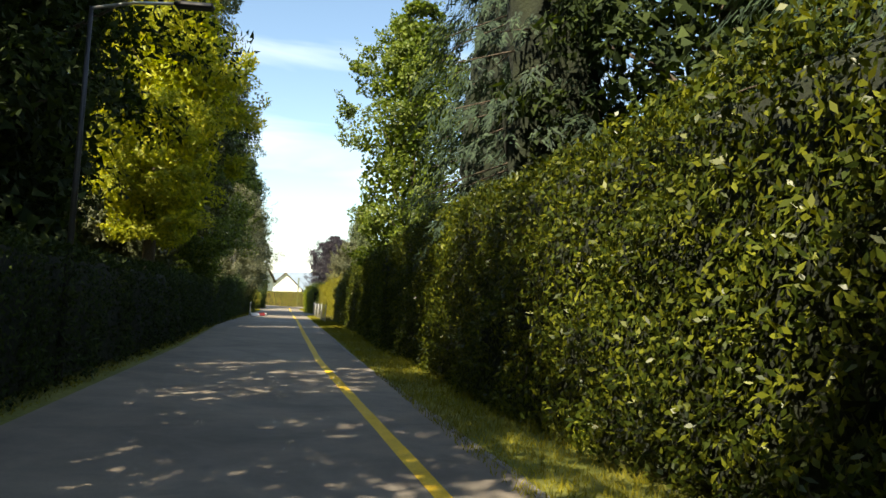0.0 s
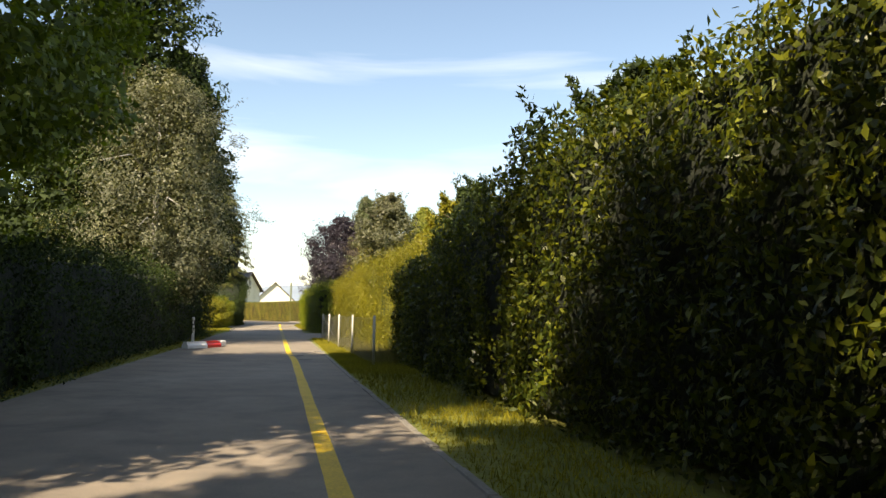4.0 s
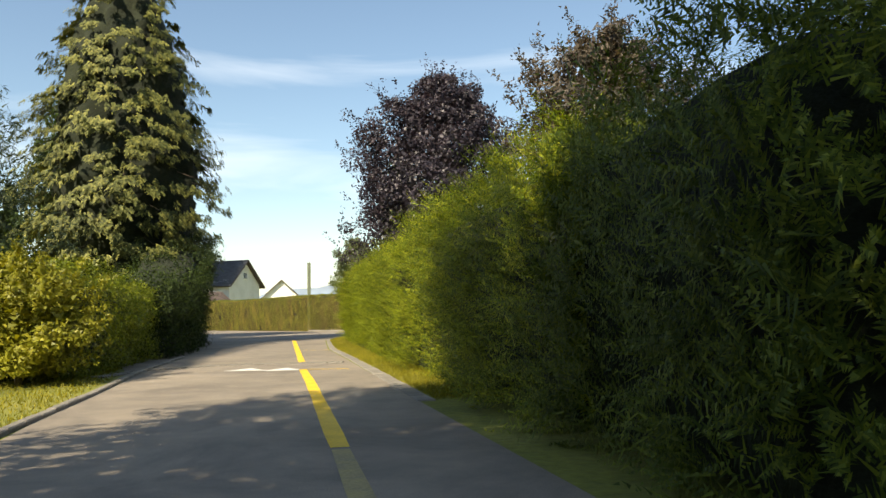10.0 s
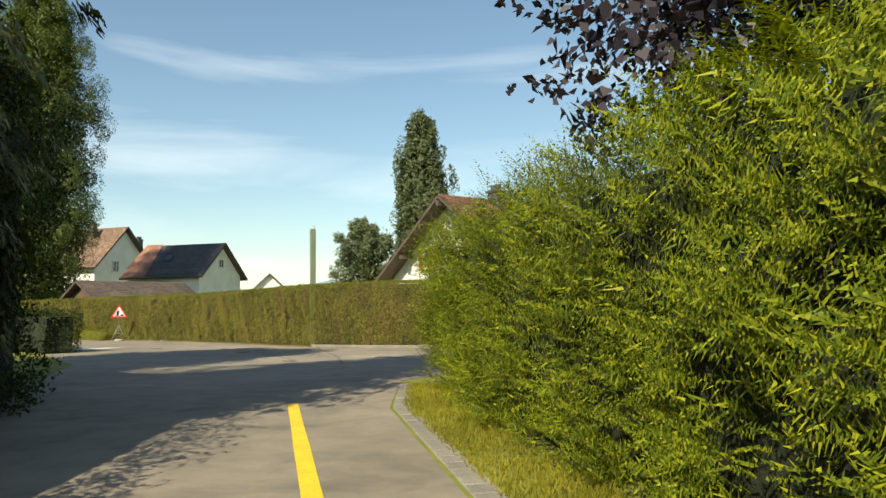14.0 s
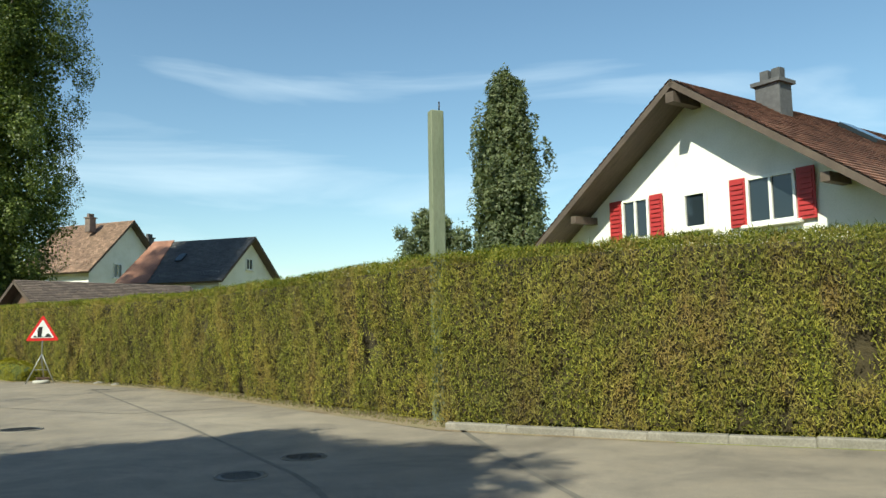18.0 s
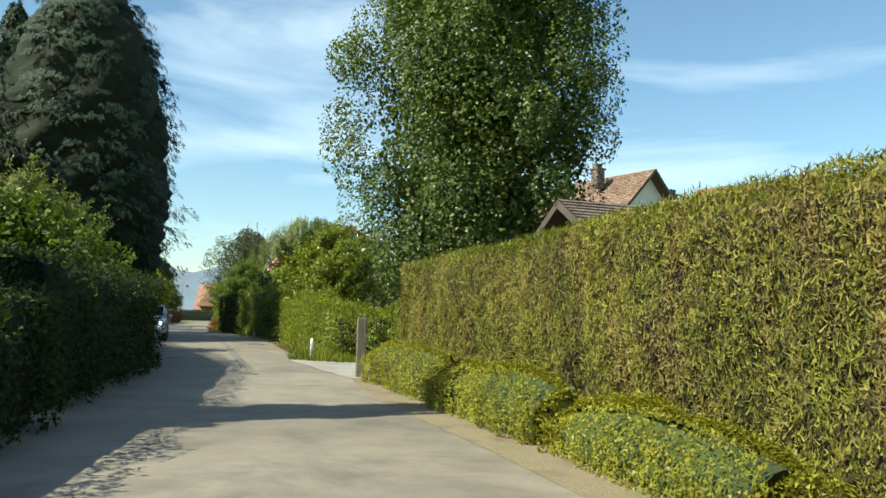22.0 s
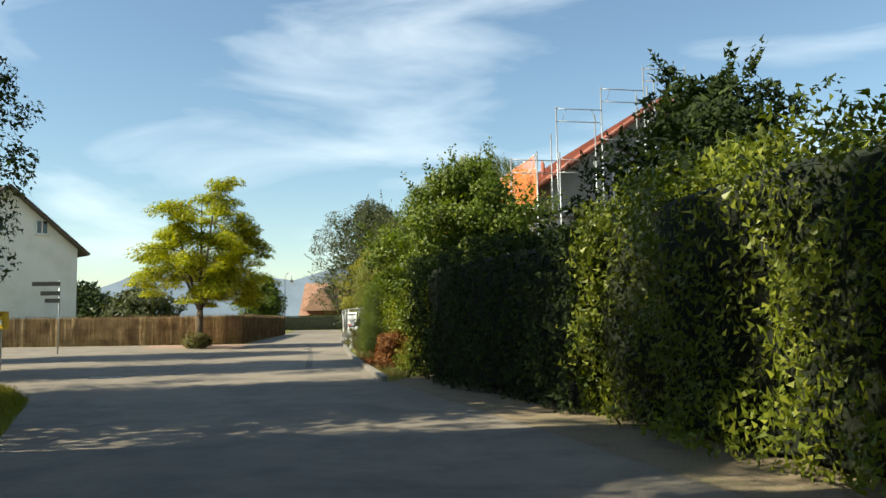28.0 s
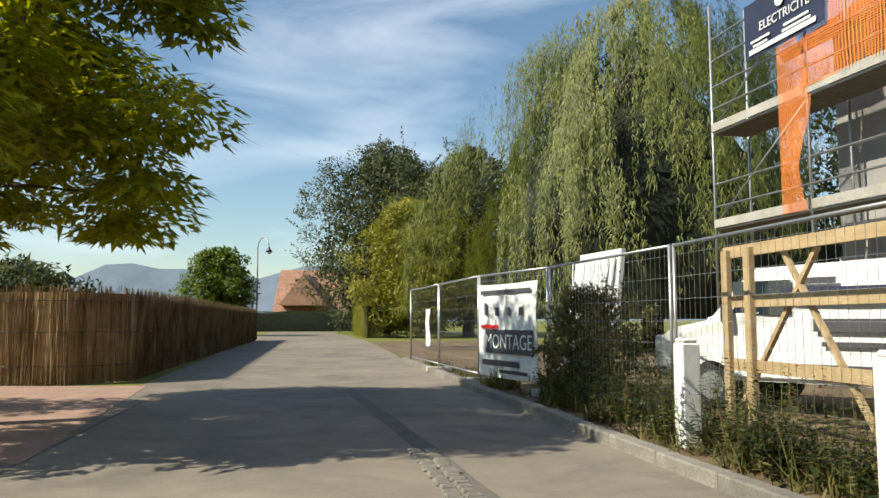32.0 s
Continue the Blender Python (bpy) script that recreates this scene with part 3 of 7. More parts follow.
SHAPES = {
    "ovoid": [(0, 0.35), (0.1, 0.7), (0.3, 0.97), (0.5, 1), (0.7, 0.85), (0.88, 0.55), (1, 0.12)],
    "round": [(0, 0.45), (0.15, 0.85), (0.4, 1), (0.65, 0.92), (0.85, 0.62), (1, 0.15)],
    "cone": [(0, 0.9), (0.08, 1), (0.3, 0.78), (0.6, 0.46), (0.85, 0.2), (1, 0.02)],
    "column": [(0, 0.55), (0.08, 0.85), (0.3, 1), (0.6, 0.92), (0.8, 0.7), (0.93, 0.4), (1, 0.05)],
    "poplar": [(0, 0.5), (0.07, 0.78), (0.16, 0.92), (0.3, 1), (0.6, 0.92), (0.8, 0.7), (0.93, 0.4), (1, 0.05)],
    "spruce": [(0, 0.72), (0.2, 0.88), (0.32, 1), (0.66, 0.72), (0.86, 0.38), (1, 0.03)],
    "spire": [(0, 0.9), (0.1, 1), (0.5, 0.92), (0.75, 0.65), (0.9, 0.35), (1, 0.03)],
    "umbrella": [(0, 0.55), (0.2, 0.9), (0.45, 1), (0.7, 0.85), (0.9, 0.5), (1, 0.15)],
}


def tree(name, x, y, height, radius, crown_base, shape, mat, label, leaves=9000, size=(0.11, 0.07), clumps=90, clump=0.16, trunk=0.2, hang=0.0, bark="bark", seed=1, inner=0.25, squash=(1, 1), lean=(0, 0), category="tree", group="", sprays=0, flat=1.0, fill=0.5, fill_size=1.7, fill_out=0.72):
    rng = np.random.default_rng(seed * 97 + 5)
    root = thing(name, x, y, 0, label, category, group)
    H = height - crown_base
    us, rs = zip(*SHAPES[shape])
    # trunk and limbs
    tp = [(lean[0] * f * f, lean[1] * f * f, height * 0.86 * f) for f in (0, 0.15, 0.4, 0.7, 1)]
    part("trunk", tube([(a + rng.normal() * 0.03, b + rng.normal() * 0.03, c) for a, b, c in tp], [trunk * k for k in (1.25, 1, 0.8, 0.5, 0.12)], 9), M[bark], root)
    limbs = []
    for k in range(9):
        z = crown_base + H * (0.02 + 0.75 * k / 9)
        a = rng.uniform(0, 6.28)
        r = radius * np.interp((z - crown_base) / H, us, rs) * 0.8
        up = H * 0.16
        f = z / height
        limbs.append(([(lean[0] * f * f, lean[1] * f * f, z), (math.cos(a) * r * 0.5, math.sin(a) * r * 0.5, z + up * 0.6), (math.cos(a) * r, math.sin(a) * r, z + up * (1 - 2 * hang))], [trunk * 0.35, trunk * 0.2, trunk * 0.05]))
    for pts, rr in limbs:
        part("limb", tube(pts, rr, 5), M[bark], root)
    # crown: clumps of leaves near the outline, some within
    u = rng.uniform(0, 1, clumps) ** 0.9
    ang = rng.uniform(0, 6.28, clumps)
    deep = np.where(rng.uniform(0, 1, clumps) < inner, rng.uniform(0.2, 0.75, clumps), rng.uniform(0.78, 1.0, clumps))
    R = radius * np.interp(u, us, rs) * deep * (1 + 0.16 * np.sin(ang * 3 + u * 9 + seed) + rng.normal(size=clumps) * 0.05)
    C = np.column_stack([np.cos(ang) * R * squash[0], np.sin(ang) * R * squash[1], crown_base + u * H])
    C[:, 0] += lean[0] * (C[:, 2] / height) ** 2
    C[:, 1] += lean[1] * (C[:, 2] / height) ** 2
    out_n = unit(np.column_stack([np.cos(ang), np.sin(ang), 0.35 + (u - 0.4) * 0.9]))
    cr = radius * clump * rng.uniform(0.7, 1.4, clumps) * (0.6 + 0.5 * np.interp(u, us, rs))
    pick = rng.integers(0, clumps, leaves)
    d = unit(rng.normal(size=(leaves, 3)))
    rad = cr[pick] * rng.uniform(0.35, 1, leaves) ** 0.5
    p = C[pick] + d * rad[:, None] * np.array([1, 1, 0.75 * flat])
    if hang > 0:
        p[:, 2] -= rng.uniform(0, 1, leaves) ** 1.5 * cr[pick] * 2.2 * hang
    n = unit(d * 0.6 + out_n[pick] * 0.8 + np.array([0, 0, 0.3]))
    al = out_n[pick] * 0.5 + np.array([0, 0, -1.6 * hang + 0.1])
    big = np.where(rng.uniform(0, 1, leaves) < 0.12, 1.6, 1.12)
    q = leaf_quads(p, n, size[0] * big, size[1] * big, al, 0.7 if not hang else 0.45, rng=rng)
    # dense spray within the crown
    k = int(leaves * fill)
    u = rng.uniform(0.03, 0.93, k)
    a = rng.uniform(0, 6.28, k)
    R = radius * np.interp(u, us, rs) * rng.uniform(0.05, fill_out, k) ** 0.8
    p = np.column_stack([np.cos(a) * R * squash[0], np.sin(a) * R * squash[1], crown_base + u * H])
    p[:, :2] += np.array(lean) * (p[:, 2:] / height) ** 2
    q = np.concatenate([q, leaf_quads(p, rng.normal(size=(k, 3)), size[0] * fill_size, size[1] * fill_size * 1.1, None, 0.8, rng=rng)])
    # long twigs with leaves that break the outline
    if sprays:
        k = rng.integers(0, clumps, sprays)
        m = 26
        base = C[k] + out_n[k] * cr[k][:, None] * 0.8
        dirs = unit(out_n[k] + rng.normal(size=(sprays, 3)) * 0.35 + np.array([0, 0, 0.55 if not hang else -0.3]))
        ln = rng.uniform(0.5, 1.2, sprays) * radius * 0.24
        f = rng.uniform(0, 1, (sprays, m))
        sp = (base[:, None] + dirs[:, None] * (f * ln[:, None])[..., None] + rng.normal(size=(sprays, m, 3)) * 0.05).reshape(-1, 3)
        q = np.concatenate([q, leaf_quads(sp, np.repeat(dirs, m, 0) * 0.2 + rng.normal(size=(sprays * m, 3)), size[0], size[1], np.repeat(dirs, m, 0), 0.8, rng=rng)])
    child("crown", quad_mesh("crown", q, M[mat], mat not in ("poplar", "bamboo", "hornbeam", "sunny", "purple", "laurel")), root, "", None, "stuff")
    return root


def conifer(name, x, y, height, radius, base, mat, label, tiers=26, per=13, frond=0.32, leaves=26, seed=1, shape="cone", droop=0.5, trunk=0.22, category="conifer tree", inner=0.6, near=0.3, wide=0.24, jag=0.0, tassel=(1.2, 2.6), fine=1):
    """A conifer of tiers of boughs with hanging fronds."""
    rng = np.random.default_rng(seed * 31 + 2)
    root = thing(name, x, y, 0, label, category)
    us, rs = zip(*SHAPES[shape])
    part("trunk", tube([(0, 0, 0), (0, 0, height * 0.5), (0, 0, height * 0.97)], [trunk, trunk * 0.7, 0.02], 8), M["bark"], root)
    P, N, A, boughs, Z = [], [], [], [], []
    for i in range(int(tiers * per * 0.62)):
        u = 1 - math.sqrt(rng.uniform(0.0, 1)) if shape in ("cone", "spruce") else rng.uniform(0, 1)
        z = base + (height - base) * u
        a = rng.uniform(0, 6.28)
        lump = 1 + 0.10 * math.sin(3 * a + 9 * u + seed) + 0.08 * math.sin(7 * a - 23 * u + seed)
        r = radius * np.interp(u, us, rs) * min(1.04, rng.uniform(0.78, 1.06) * lump)
        if rng.uniform() < 0.12:
            r *= 1 + jag * rng.uniform(0.4, 1)
        dirv = np.array([math.cos(a), math.sin(a), 0])
        side_v = np.array([-dirv[1], dirv[0], 0])
        tip = dirv * r + np.array([0, 0, z - droop * 0.22 * r])
        root_p = np.array([0, 0, min(height * 0.96, z + 0.18 * r)])
        if i % 4 == 0:
            boughs.append(([tuple(root_p), tuple(root_p + (tip - root_p) * 0.8)], [0.035, 0.01]))
        k, m = max(3, leaves // 11), 11
        f = rng.uniform(near, 1.04, k) ** 0.55
        c = root_p + (tip - root_p) * f[:, None] + side_v * (rng.normal(size=(k, 1)) * 0.13 * (0.4 + r * 0.3))
        c[:, 2] += rng.normal(size=k) * 0.07
        drop = unit(dirv * 0.55 + side_v * rng.normal(size=(k, 1)) * 0.45 + np.array([0, 0, 0.45 - 1.35 * droop]) + rng.normal(size=(k, 3)) * 0.2)
        g = np.linspace(0.0, 1, m)
        ln = frond * rng.uniform(tassel[0], tassel[1], k)
        pts = c[:, None] + drop[:, None] * (ln[:, None] * g)[..., None] + rng.normal(size=(k, m, 3)) * 0.03
        fan = drop[:, None] + side_v * (np.where(np.arange(m) % 2, 0.6, -0.6) * (1.1 - g))[None, :, None]
        P.append(pts.reshape(-1, 3))
        A.append(fan.reshape(-1, 3))
        N.append(np.tile(dirv * 0.9 + np.array([0, 0, 0.45]), (k * m, 1)))
        Z.append(np.tile(1.15 - 0.5 * g, k))
    P, N, A, Z = map(np.concatenate, (P, N, A, Z))
    # solid core, coloured dark to stand for shade between the boughs
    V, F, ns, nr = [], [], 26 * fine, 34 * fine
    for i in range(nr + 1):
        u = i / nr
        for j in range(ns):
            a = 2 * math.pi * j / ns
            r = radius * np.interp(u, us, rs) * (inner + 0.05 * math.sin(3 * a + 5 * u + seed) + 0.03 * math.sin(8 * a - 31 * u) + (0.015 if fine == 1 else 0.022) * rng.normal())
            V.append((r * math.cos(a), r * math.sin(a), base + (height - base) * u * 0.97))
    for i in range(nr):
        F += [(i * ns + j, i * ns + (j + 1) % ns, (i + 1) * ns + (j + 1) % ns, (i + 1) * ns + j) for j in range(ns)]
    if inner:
        child("shade_core", mesh_from("shade_core", V, F, M["core"], True), root)
    child("branchwork", mesh_of(tubes(boughs, 4), "branchwork", M["bark"]), root, "", None, "stuff")
    child("needles", quad_mesh("needles", leaf_quads(P, N, frond * 0.8 * Z, frond * wide * 0.8 * Z, A, 0.22, rng=rng), M[mat], True), root, "", None, "stuff")
    return root


def spreading_tree(name, x, y, height, radius, mat, label, seed, pad_leaves=430):
    """A tree whose trunk forks low into rising limbs that carry flat, drooping pads of leaflets."""
    rng = np.random.default_rng(seed)
    root = thing(name, x, y, 0, label, "tree")
    fork = height * 0.2
    part("trunk", tube([(0, 0, 0), (0.04, 0.02, fork * 0.5), (0.0, 0.05, fork)], [0.24, 0.19, 0.17], 10), M["bark"], root)
    pads = []
    for k in range(7):
        a = k * 2.4 + rng.normal() * 0.25
        reach = radius * (0.25 if k < 2 else rng.uniform(0.5, 0.8))
        top = height * (0.9 - 0.07 * k) * rng.uniform(0.92, 1.02)
        d = np.array([math.cos(a), math.sin(a), 0])
        p0, p1, p2 = np.array([0, 0.03, fork * 0.95]), d * reach * 0.45 + np.array([0, 0, fork + (top - fork) * 0.45]), d * reach + np.array([0, 0, top])
        pts = [tuple((1 - f) ** 2 * p0 + 2 * f * (1 - f) * p1 + f * f * p2) for f in (0, 0.25, 0.5, 0.75, 1)]
        part("limb", tube(pts, [0.12, 0.09, 0.065, 0.04, 0.015], 7), M["bark"], root)
        pads.append((p2, 0.75))
        for j in range(8):
            f = 0.3 + 0.68 * j / 7
            b = np.array((1 - f) ** 2 * p0 + 2 * f * (1 - f) * p1 + f * f * p2)
            a2 = a + rng.uniform(-1.9, 1.9)
            low = 0.25 if f < 0.5 else 0.0
            ln = radius * rng.uniform(0.3, 0.62) * (1.25 - 0.75 * f)
            e = b + np.array([math.cos(a2) * ln, math.sin(a2) * ln, ln * (rng.uniform(0.05, 0.45) - low)])
            r = math.hypot(e[0], e[1])
            if r > radius:
                e[:2] *= radius / r
            part("limb", tube([tuple(b), tuple((b + e) / 2 + np.array([0, 0, 0.08])), tuple(e)], [0.035, 0.022, 0.008], 5), M["bark"], root)
            pads.append((e, rng.uniform(0.7, 1.2)))
            pads.append((e + np.array([rng.normal() * 0.5, rng.normal() * 0.5, -0.45]), rng.uniform(0.5, 0.8)))
            if j % 2:
                pads.append(((b + e) / 2 + rng.normal(size=3) * 0.25, rng.uniform(0.5, 0.8)))
    Q = []
    for c, r in pads:
        n = int(pad_leaves * r)
        d = rng.normal(size=(n, 3))
        d = unit(d) * (rng.uniform(0, 1, (n, 1)) ** 0.4)
        p = c + d * np.array([r, r, r * 0.36])
        p[:, 2] -= 0.3 * r * (d[:, 0] ** 2 + d[:, 1] ** 2)
        al = np.column_stack([d[:, 0], d[:, 1], np.full(n, -0.5)])
        Q.append(leaf_quads(p, np.tile((0, 0, 1.0), (n, 1)) + d * 0.5, 0.2, 0.1, al, 0.5, rng=rng))
    child("crown", quad_mesh("crown", np.concatenate(Q), M[mat], True), root, "", None, "stuff")
    return root


# ---- ground, road and verges ----
def ngon(name, outline, z, mat, label, kind="structure", category="", thick=0.0):
    bm = prism(outline, z - thick, z) if thick else bmesh.new()
    if not thick:
        f = bm.faces.new([bm.verts.new((x, y, z)) for x, y in outline])
        bmesh.ops.triangulate(bm, faces=[f])
        bmesh.ops.recalc_face_normals(bm, faces=bm.faces)
        if sum(f.normal.z for f in bm.faces) < 0:
            bmesh.ops.reverse_faces(bm, faces=bm.faces)
    me = bpy.data.meshes.new(name)
    bm.to_mesh(me)
    bm.free()
    me.materials.append(mat)
    return tagged(new(name, me), label, category or name, "", kind)


ring = [(-40 + 2600 * math.cos(a), 60 + 2600 * math.sin(a)) for a in [k * math.pi / 24 for k in range(48)]]
ngon("ground", ring, -0.008, M["grass_ground"], "flat grassy ground around the lane", "structure", "ground")

RIGHT_A = [(17.6, -60), (16.2, -45), (14.3, -30), (12.7, -15), (11.0, 0), (8.8, 20), (8.1, 30), (6.9, 39), (5.8, 48), (4.9, 55), (4.3, 64), (4.7, 68.5), (6.6, 71.0), (10, 70.5), (34, 52)]
FAR_B = [(40, 55.5), (14, 76.4), (10.4, 79.6), (7.8, 81.9), (4.5, 83.5), (1.75, 85.15), (-1.5, 89.8), (-5, 94.7), (-8, 97.6), (-11, 99.9), (-16.3, 105), (-20, 108.6), (-23.9, 111.7), (-26, 113.7), (-33.5, 121.2), (-37.5, 125), (-48, 133.2), (-54.8, 138.3), (-59.1, 142.4), (-63.9, 147.1), (-73.4, 156.9), (-82.7, 166.7), (-90, 175), (-101, 187), (-126, 212)]
LEFT = [(-131, 208), (-105, 181), (-81.8, 157.0), (-97.5, 146.2), (-93, 137), (-66, 134.6), (-60.4, 132.9), (-57.9, 132.0), (-52, 128.6), (-45.2, 120.9), (-38.6, 116.6), (-33, 112.8), (-25.5, 107), (-19.0, 100), (-13.5, 92), (-8, 83.5), (-4.5, 76.5), (-3.1, 70), (-3.0, 66), (-1.0, 52), (1.3, 45), (3.0, 35), (3.6, 26), (5.3, 10), (6.1, 0), (7.0, -10), (9.3, -27), (11.2, -45), (12.8, -60)]
ngon("road", RIGHT_A + FAR_B + LEFT, 0.0, M["asphalt"], "worn grey asphalt lane with tree shadows across it", "structure", "road")
ngon("driveway", [(7.9, 21.3), (13, 20.5), (20, 22), (20, 31.5), (12.5, 31.4), (7.3, 31.4)], 0.003, M["asphalt"], "paved driveway between the hedges", "structure", "driveway")
ngon("gravel_drive", [(-20.4, 108.6), (-26.1, 113.3), (-24.5, 115.5), (-16, 124), (-11, 118), (-19.2, 109.6)], 0.012, M["gravel"], "pale gravel drive beside the low hedge", "structure", "driveway")
ngon("gate_verge", [(-33.2, 120.9), (-38.0, 125.4), (-37.0, 127.4), (-33.0, 128), (-32.6, 123.4)], 0.006, M["dry"], "dry grassy strip before the iron gate", "structure", "verge")
ngon("building_site", [(-59.3, 142.8), (-82.6, 166.8), (-90, 175), (-97, 183), (-92, 188), (-79, 178), (-45, 172), (-45, 146)], 0.002, M["soil"], "bare earth of a building site", "structure", "ground")
ngon("paver_apron", [(-75.6, 151.4), (-79.0, 154.6), (-81.6, 157.0), (-86.5, 153.6), (-82.5, 150.2)], 0.006, M["paver"], "pink paved apron beside the reed fence", "structure", "pavement")


for name, edge in (("soil_verge", [(4.6, 83.4), (1.8, 85.1), (-1.55, 89.8), (-5.05, 94.7), (-8.05, 97.6), (-11, 99.9), (-10.4, 100.8), (-4.4, 95.9), (2.6, 87.2), (5.2, 85.2)]),
                   ("soil_verge", [(-10.9, 99.3), (-12.2, 100.25), (-13.6, 101.65), (-17.35, 105.15), (-20.2, 108.4), (-20.6, 109.2), (-15.2, 105.2), (-10.6, 101.0)]),
                   ("soil_verge", [(-25.6, 113.2), (-33.4, 121.0), (-34.2, 123.2), (-26.2, 115.4), (-24.5, 114.9)]),
                   ("soil_verge", [(-37.4, 124.8), (-47.9, 133.1), (-54.6, 138.1), (-55.4, 141), (-48, 137.5), (-37.0, 127.2)])):
    ngon(name, edge, 0.004, M["dry"], "dry earth and litter below the hedge", "structure", "verge")


def strip(name, pts, width, z, mat, label, category, step=0.8, wear=0.0):
    """A painted or poured band along a line."""
    q, total = resample(pts, step)
    t = unit(np.gradient(q, axis=0))
    n = np.stack([-t[:, 1], t[:, 0]], 1)
    w = width * (0.5 + wear * wobble(np.column_stack([q, q[:, 0] * 0]), 2.0, 4))[:, None]
    a, b = q + n * w, q - n * w
    k = len(q)
    V = [(x, y, z) for x, y in np.concatenate([a, b])]
    return tagged(new(name, mesh_from(name, V, [(i, i + k, i + k + 1, i + 1) for i in range(k - 1)], mat)), label, category, "", "structure")


YL = [(17.2, -58), (15.3, -44.4), (13.5, -31.5), (12.1, -18.9), (11.35, -12), (9.6, 4.3), (9.1, 8), (7.76, 20.0)]
strip("yellow_line", [(7.75, 20.1), (7.4, 23.2), (6.1, 34.9)], 0.16, 0.005, M["dull_yellow"], "dull grey-yellow stretch of the lane line", "road marking", wear=0.08)
strip("yellow_line", [(6.09, 35.0), (5.3, 42), (4.92, 45)], 0.17, 0.005, M["yellow"], "yellow line painted along the lane", "road marking", wear=0.05)
strip("yellow_line", YL, 0.17, 0.005, M["yellow"], "worn yellow line painted along the lane", "road marking", wear=0.06)
strip("yellow_line", [(4.7, 47.4), (2.83, 64.8)], 0.17, 0.005, M["yellow"], "yellow line painted along the lane", "road marking", wear=0.04)
strip("yellow_line", [(4.05, 54.3), (5.0, 54.15)], 0.09, 0.005, M["yellow"], "short yellow cross line on the asphalt", "road marking")
strip("yellow_line", [(4.9, 45.0), (5.9, 44.9)], 0.09, 0.005, M["yellow"], "short yellow cross line on the asphalt", "road marking")
for px, py in ((3.7, 45.3), (4.5, 45.1)):
    ngon("white_triangle", [(px - 0.45, py - 0.25), (px + 0.45, py - 0.3), (px + 0.03, py + 0.55)], 0.005, M["white_paint"], "white painted triangle on the asphalt", "structure", "road marking")
ngon("white_arrow", [(-8.4, 88.2), (-6.6, 89.2), (-7.3, 87.4), (-8.6, 86.6)], 0.005, M["white_paint"], "white painted give-way mark on the asphalt", "structure", "road marking")
strip("road_joint", [(2.0, 86.0), (2.4, 82.5), (3.1, 78.4), (3.4, 74)], 0.08, 0.004, M["joint"], "dark sealed joint in the asphalt", "road joint", wear=0.1)
strip("road_joint", [(-7, 95.4), (-2.3, 86.8), (0.3, 81.7), (2, 76)], 0.06, 0.004, M["joint"], "dark sealed joint in the asphalt", "road joint", wear=0.1)
strip("road_joint", [(-12, 93.5), (-3.8, 88.6), (-1.6, 89.5)], 0.05, 0.004, M["joint"], "thin dark crack across the asphalt", "road joint", wear=0.1)
strip("road_joint", [(-78, 158.5), (-73, 153.8), (-66, 147), (-60, 141)], 0.2, 0.004, M["joint"], "old patched trench along the lane", "road joint", wear=0.1)
strip("road_joint", [(-79.2, 155.2), (-69.8, 145.2), (-63.3, 138.7)], 0.05, 0.004, M["joint"], "joint between two asphalt courses", "road joint", wear=0.1)
strip("concrete_strip", [(3.1, 78.4), (6, 76), (20, 64)], 0.14, 0.003, M["concrete"], "pale flush kerb line in the asphalt", "kerb", wear=0.05)

# ---- hedges ----
hedge("laurel_hedge", [(18.9, -60), (17.2, -44), (16.3, -36.6), (15.2, -26)], 1.7, 3.5, "laurel", "tall dense broadleaf hedge along the lane", -1, 1.0, 0.16)
hedge("laurel_hedge", [(15.0, -25.8), (14.0, -11), (13.3, -6)], 1.7, [3.3, 3.45, 3.5], "laurel", "tall dense broadleaf hedge with a squared end", -1, 1.0, 0.14)
hedge("laurel_hedge", [(13.2, -5.6), (12.6, 0.5), (12.1, 4)], 1.7, [3.3, 2.6, 2.3], "laurel", "tall loose broadleaf hedge", -1, 1.0, 0.2)
hedge("bamboo_hedge", [(12.7, 4.3), (12.0, 9), (11.2, 15), (10.5, 20), (9.9, 24)], 2.4, [3.2, 3.1, 3.0, 3.0, 2.5], "bamboo", "loose yellow-green willow hedge behind a wire fence", -1, 1.0, 0.3, 0.9, spill=0.12, droop=(0, 0, 0.6), core="core_green")
# the trees' shade is painted into this hedge by its darker fronds
hedge("thuja_hedge", [(15.2, 32.4), (9.0, 31.4), (8.35, 31.9), (8.1, 35.2)], 1.7, [3.1, 2.95, 2.7, 2.8, 2.7], "thuja", "shaggy conifer hedge in the shade", -1, 1.0, 0.2, 0.3, spill=0.09, mat="thuja_dark_shaded")
hedge("thuja_hedge", [(8.08, 35.4), (7.7, 39.2), (6.8, 48), (6.1, 55), (5.3, 65), (5.4, 68.0), (7.4, 69.6), (12, 67.8)], 1.6, [2.75, 2.65, 2.65, 2.6, 2.6], "thuja", "shaggy yellow-green conifer hedge in full sun", -1, 1.25, 0.26, 0.12, spill=0.09, droop=(-0.5, -0.1, 0.4), gaps=0.2)
FARH = [(40, 57), (14.2, 77.2), (8, 82.6), (4.7, 84.2), (1.95, 85.8), (-1.3, 90.4), (-4.8, 95.3), (-7.8, 98.2), (-10.4, 100.3), (-19.4, 109.0)]
hedge("trimmed_hedge", FARH[1:], 1.5, [2.48, 2.63, 2.5, 2.5, 2.5], "trimmed", "clipped conifer hedge with brown patches and a green top", -1, 1.0, 0.1, 0.03, core="core_brown", spill=0.03, droop=(0, 0, 1.1), top_mat="trimmed_top", gaps=0.22, lumps=1.5)
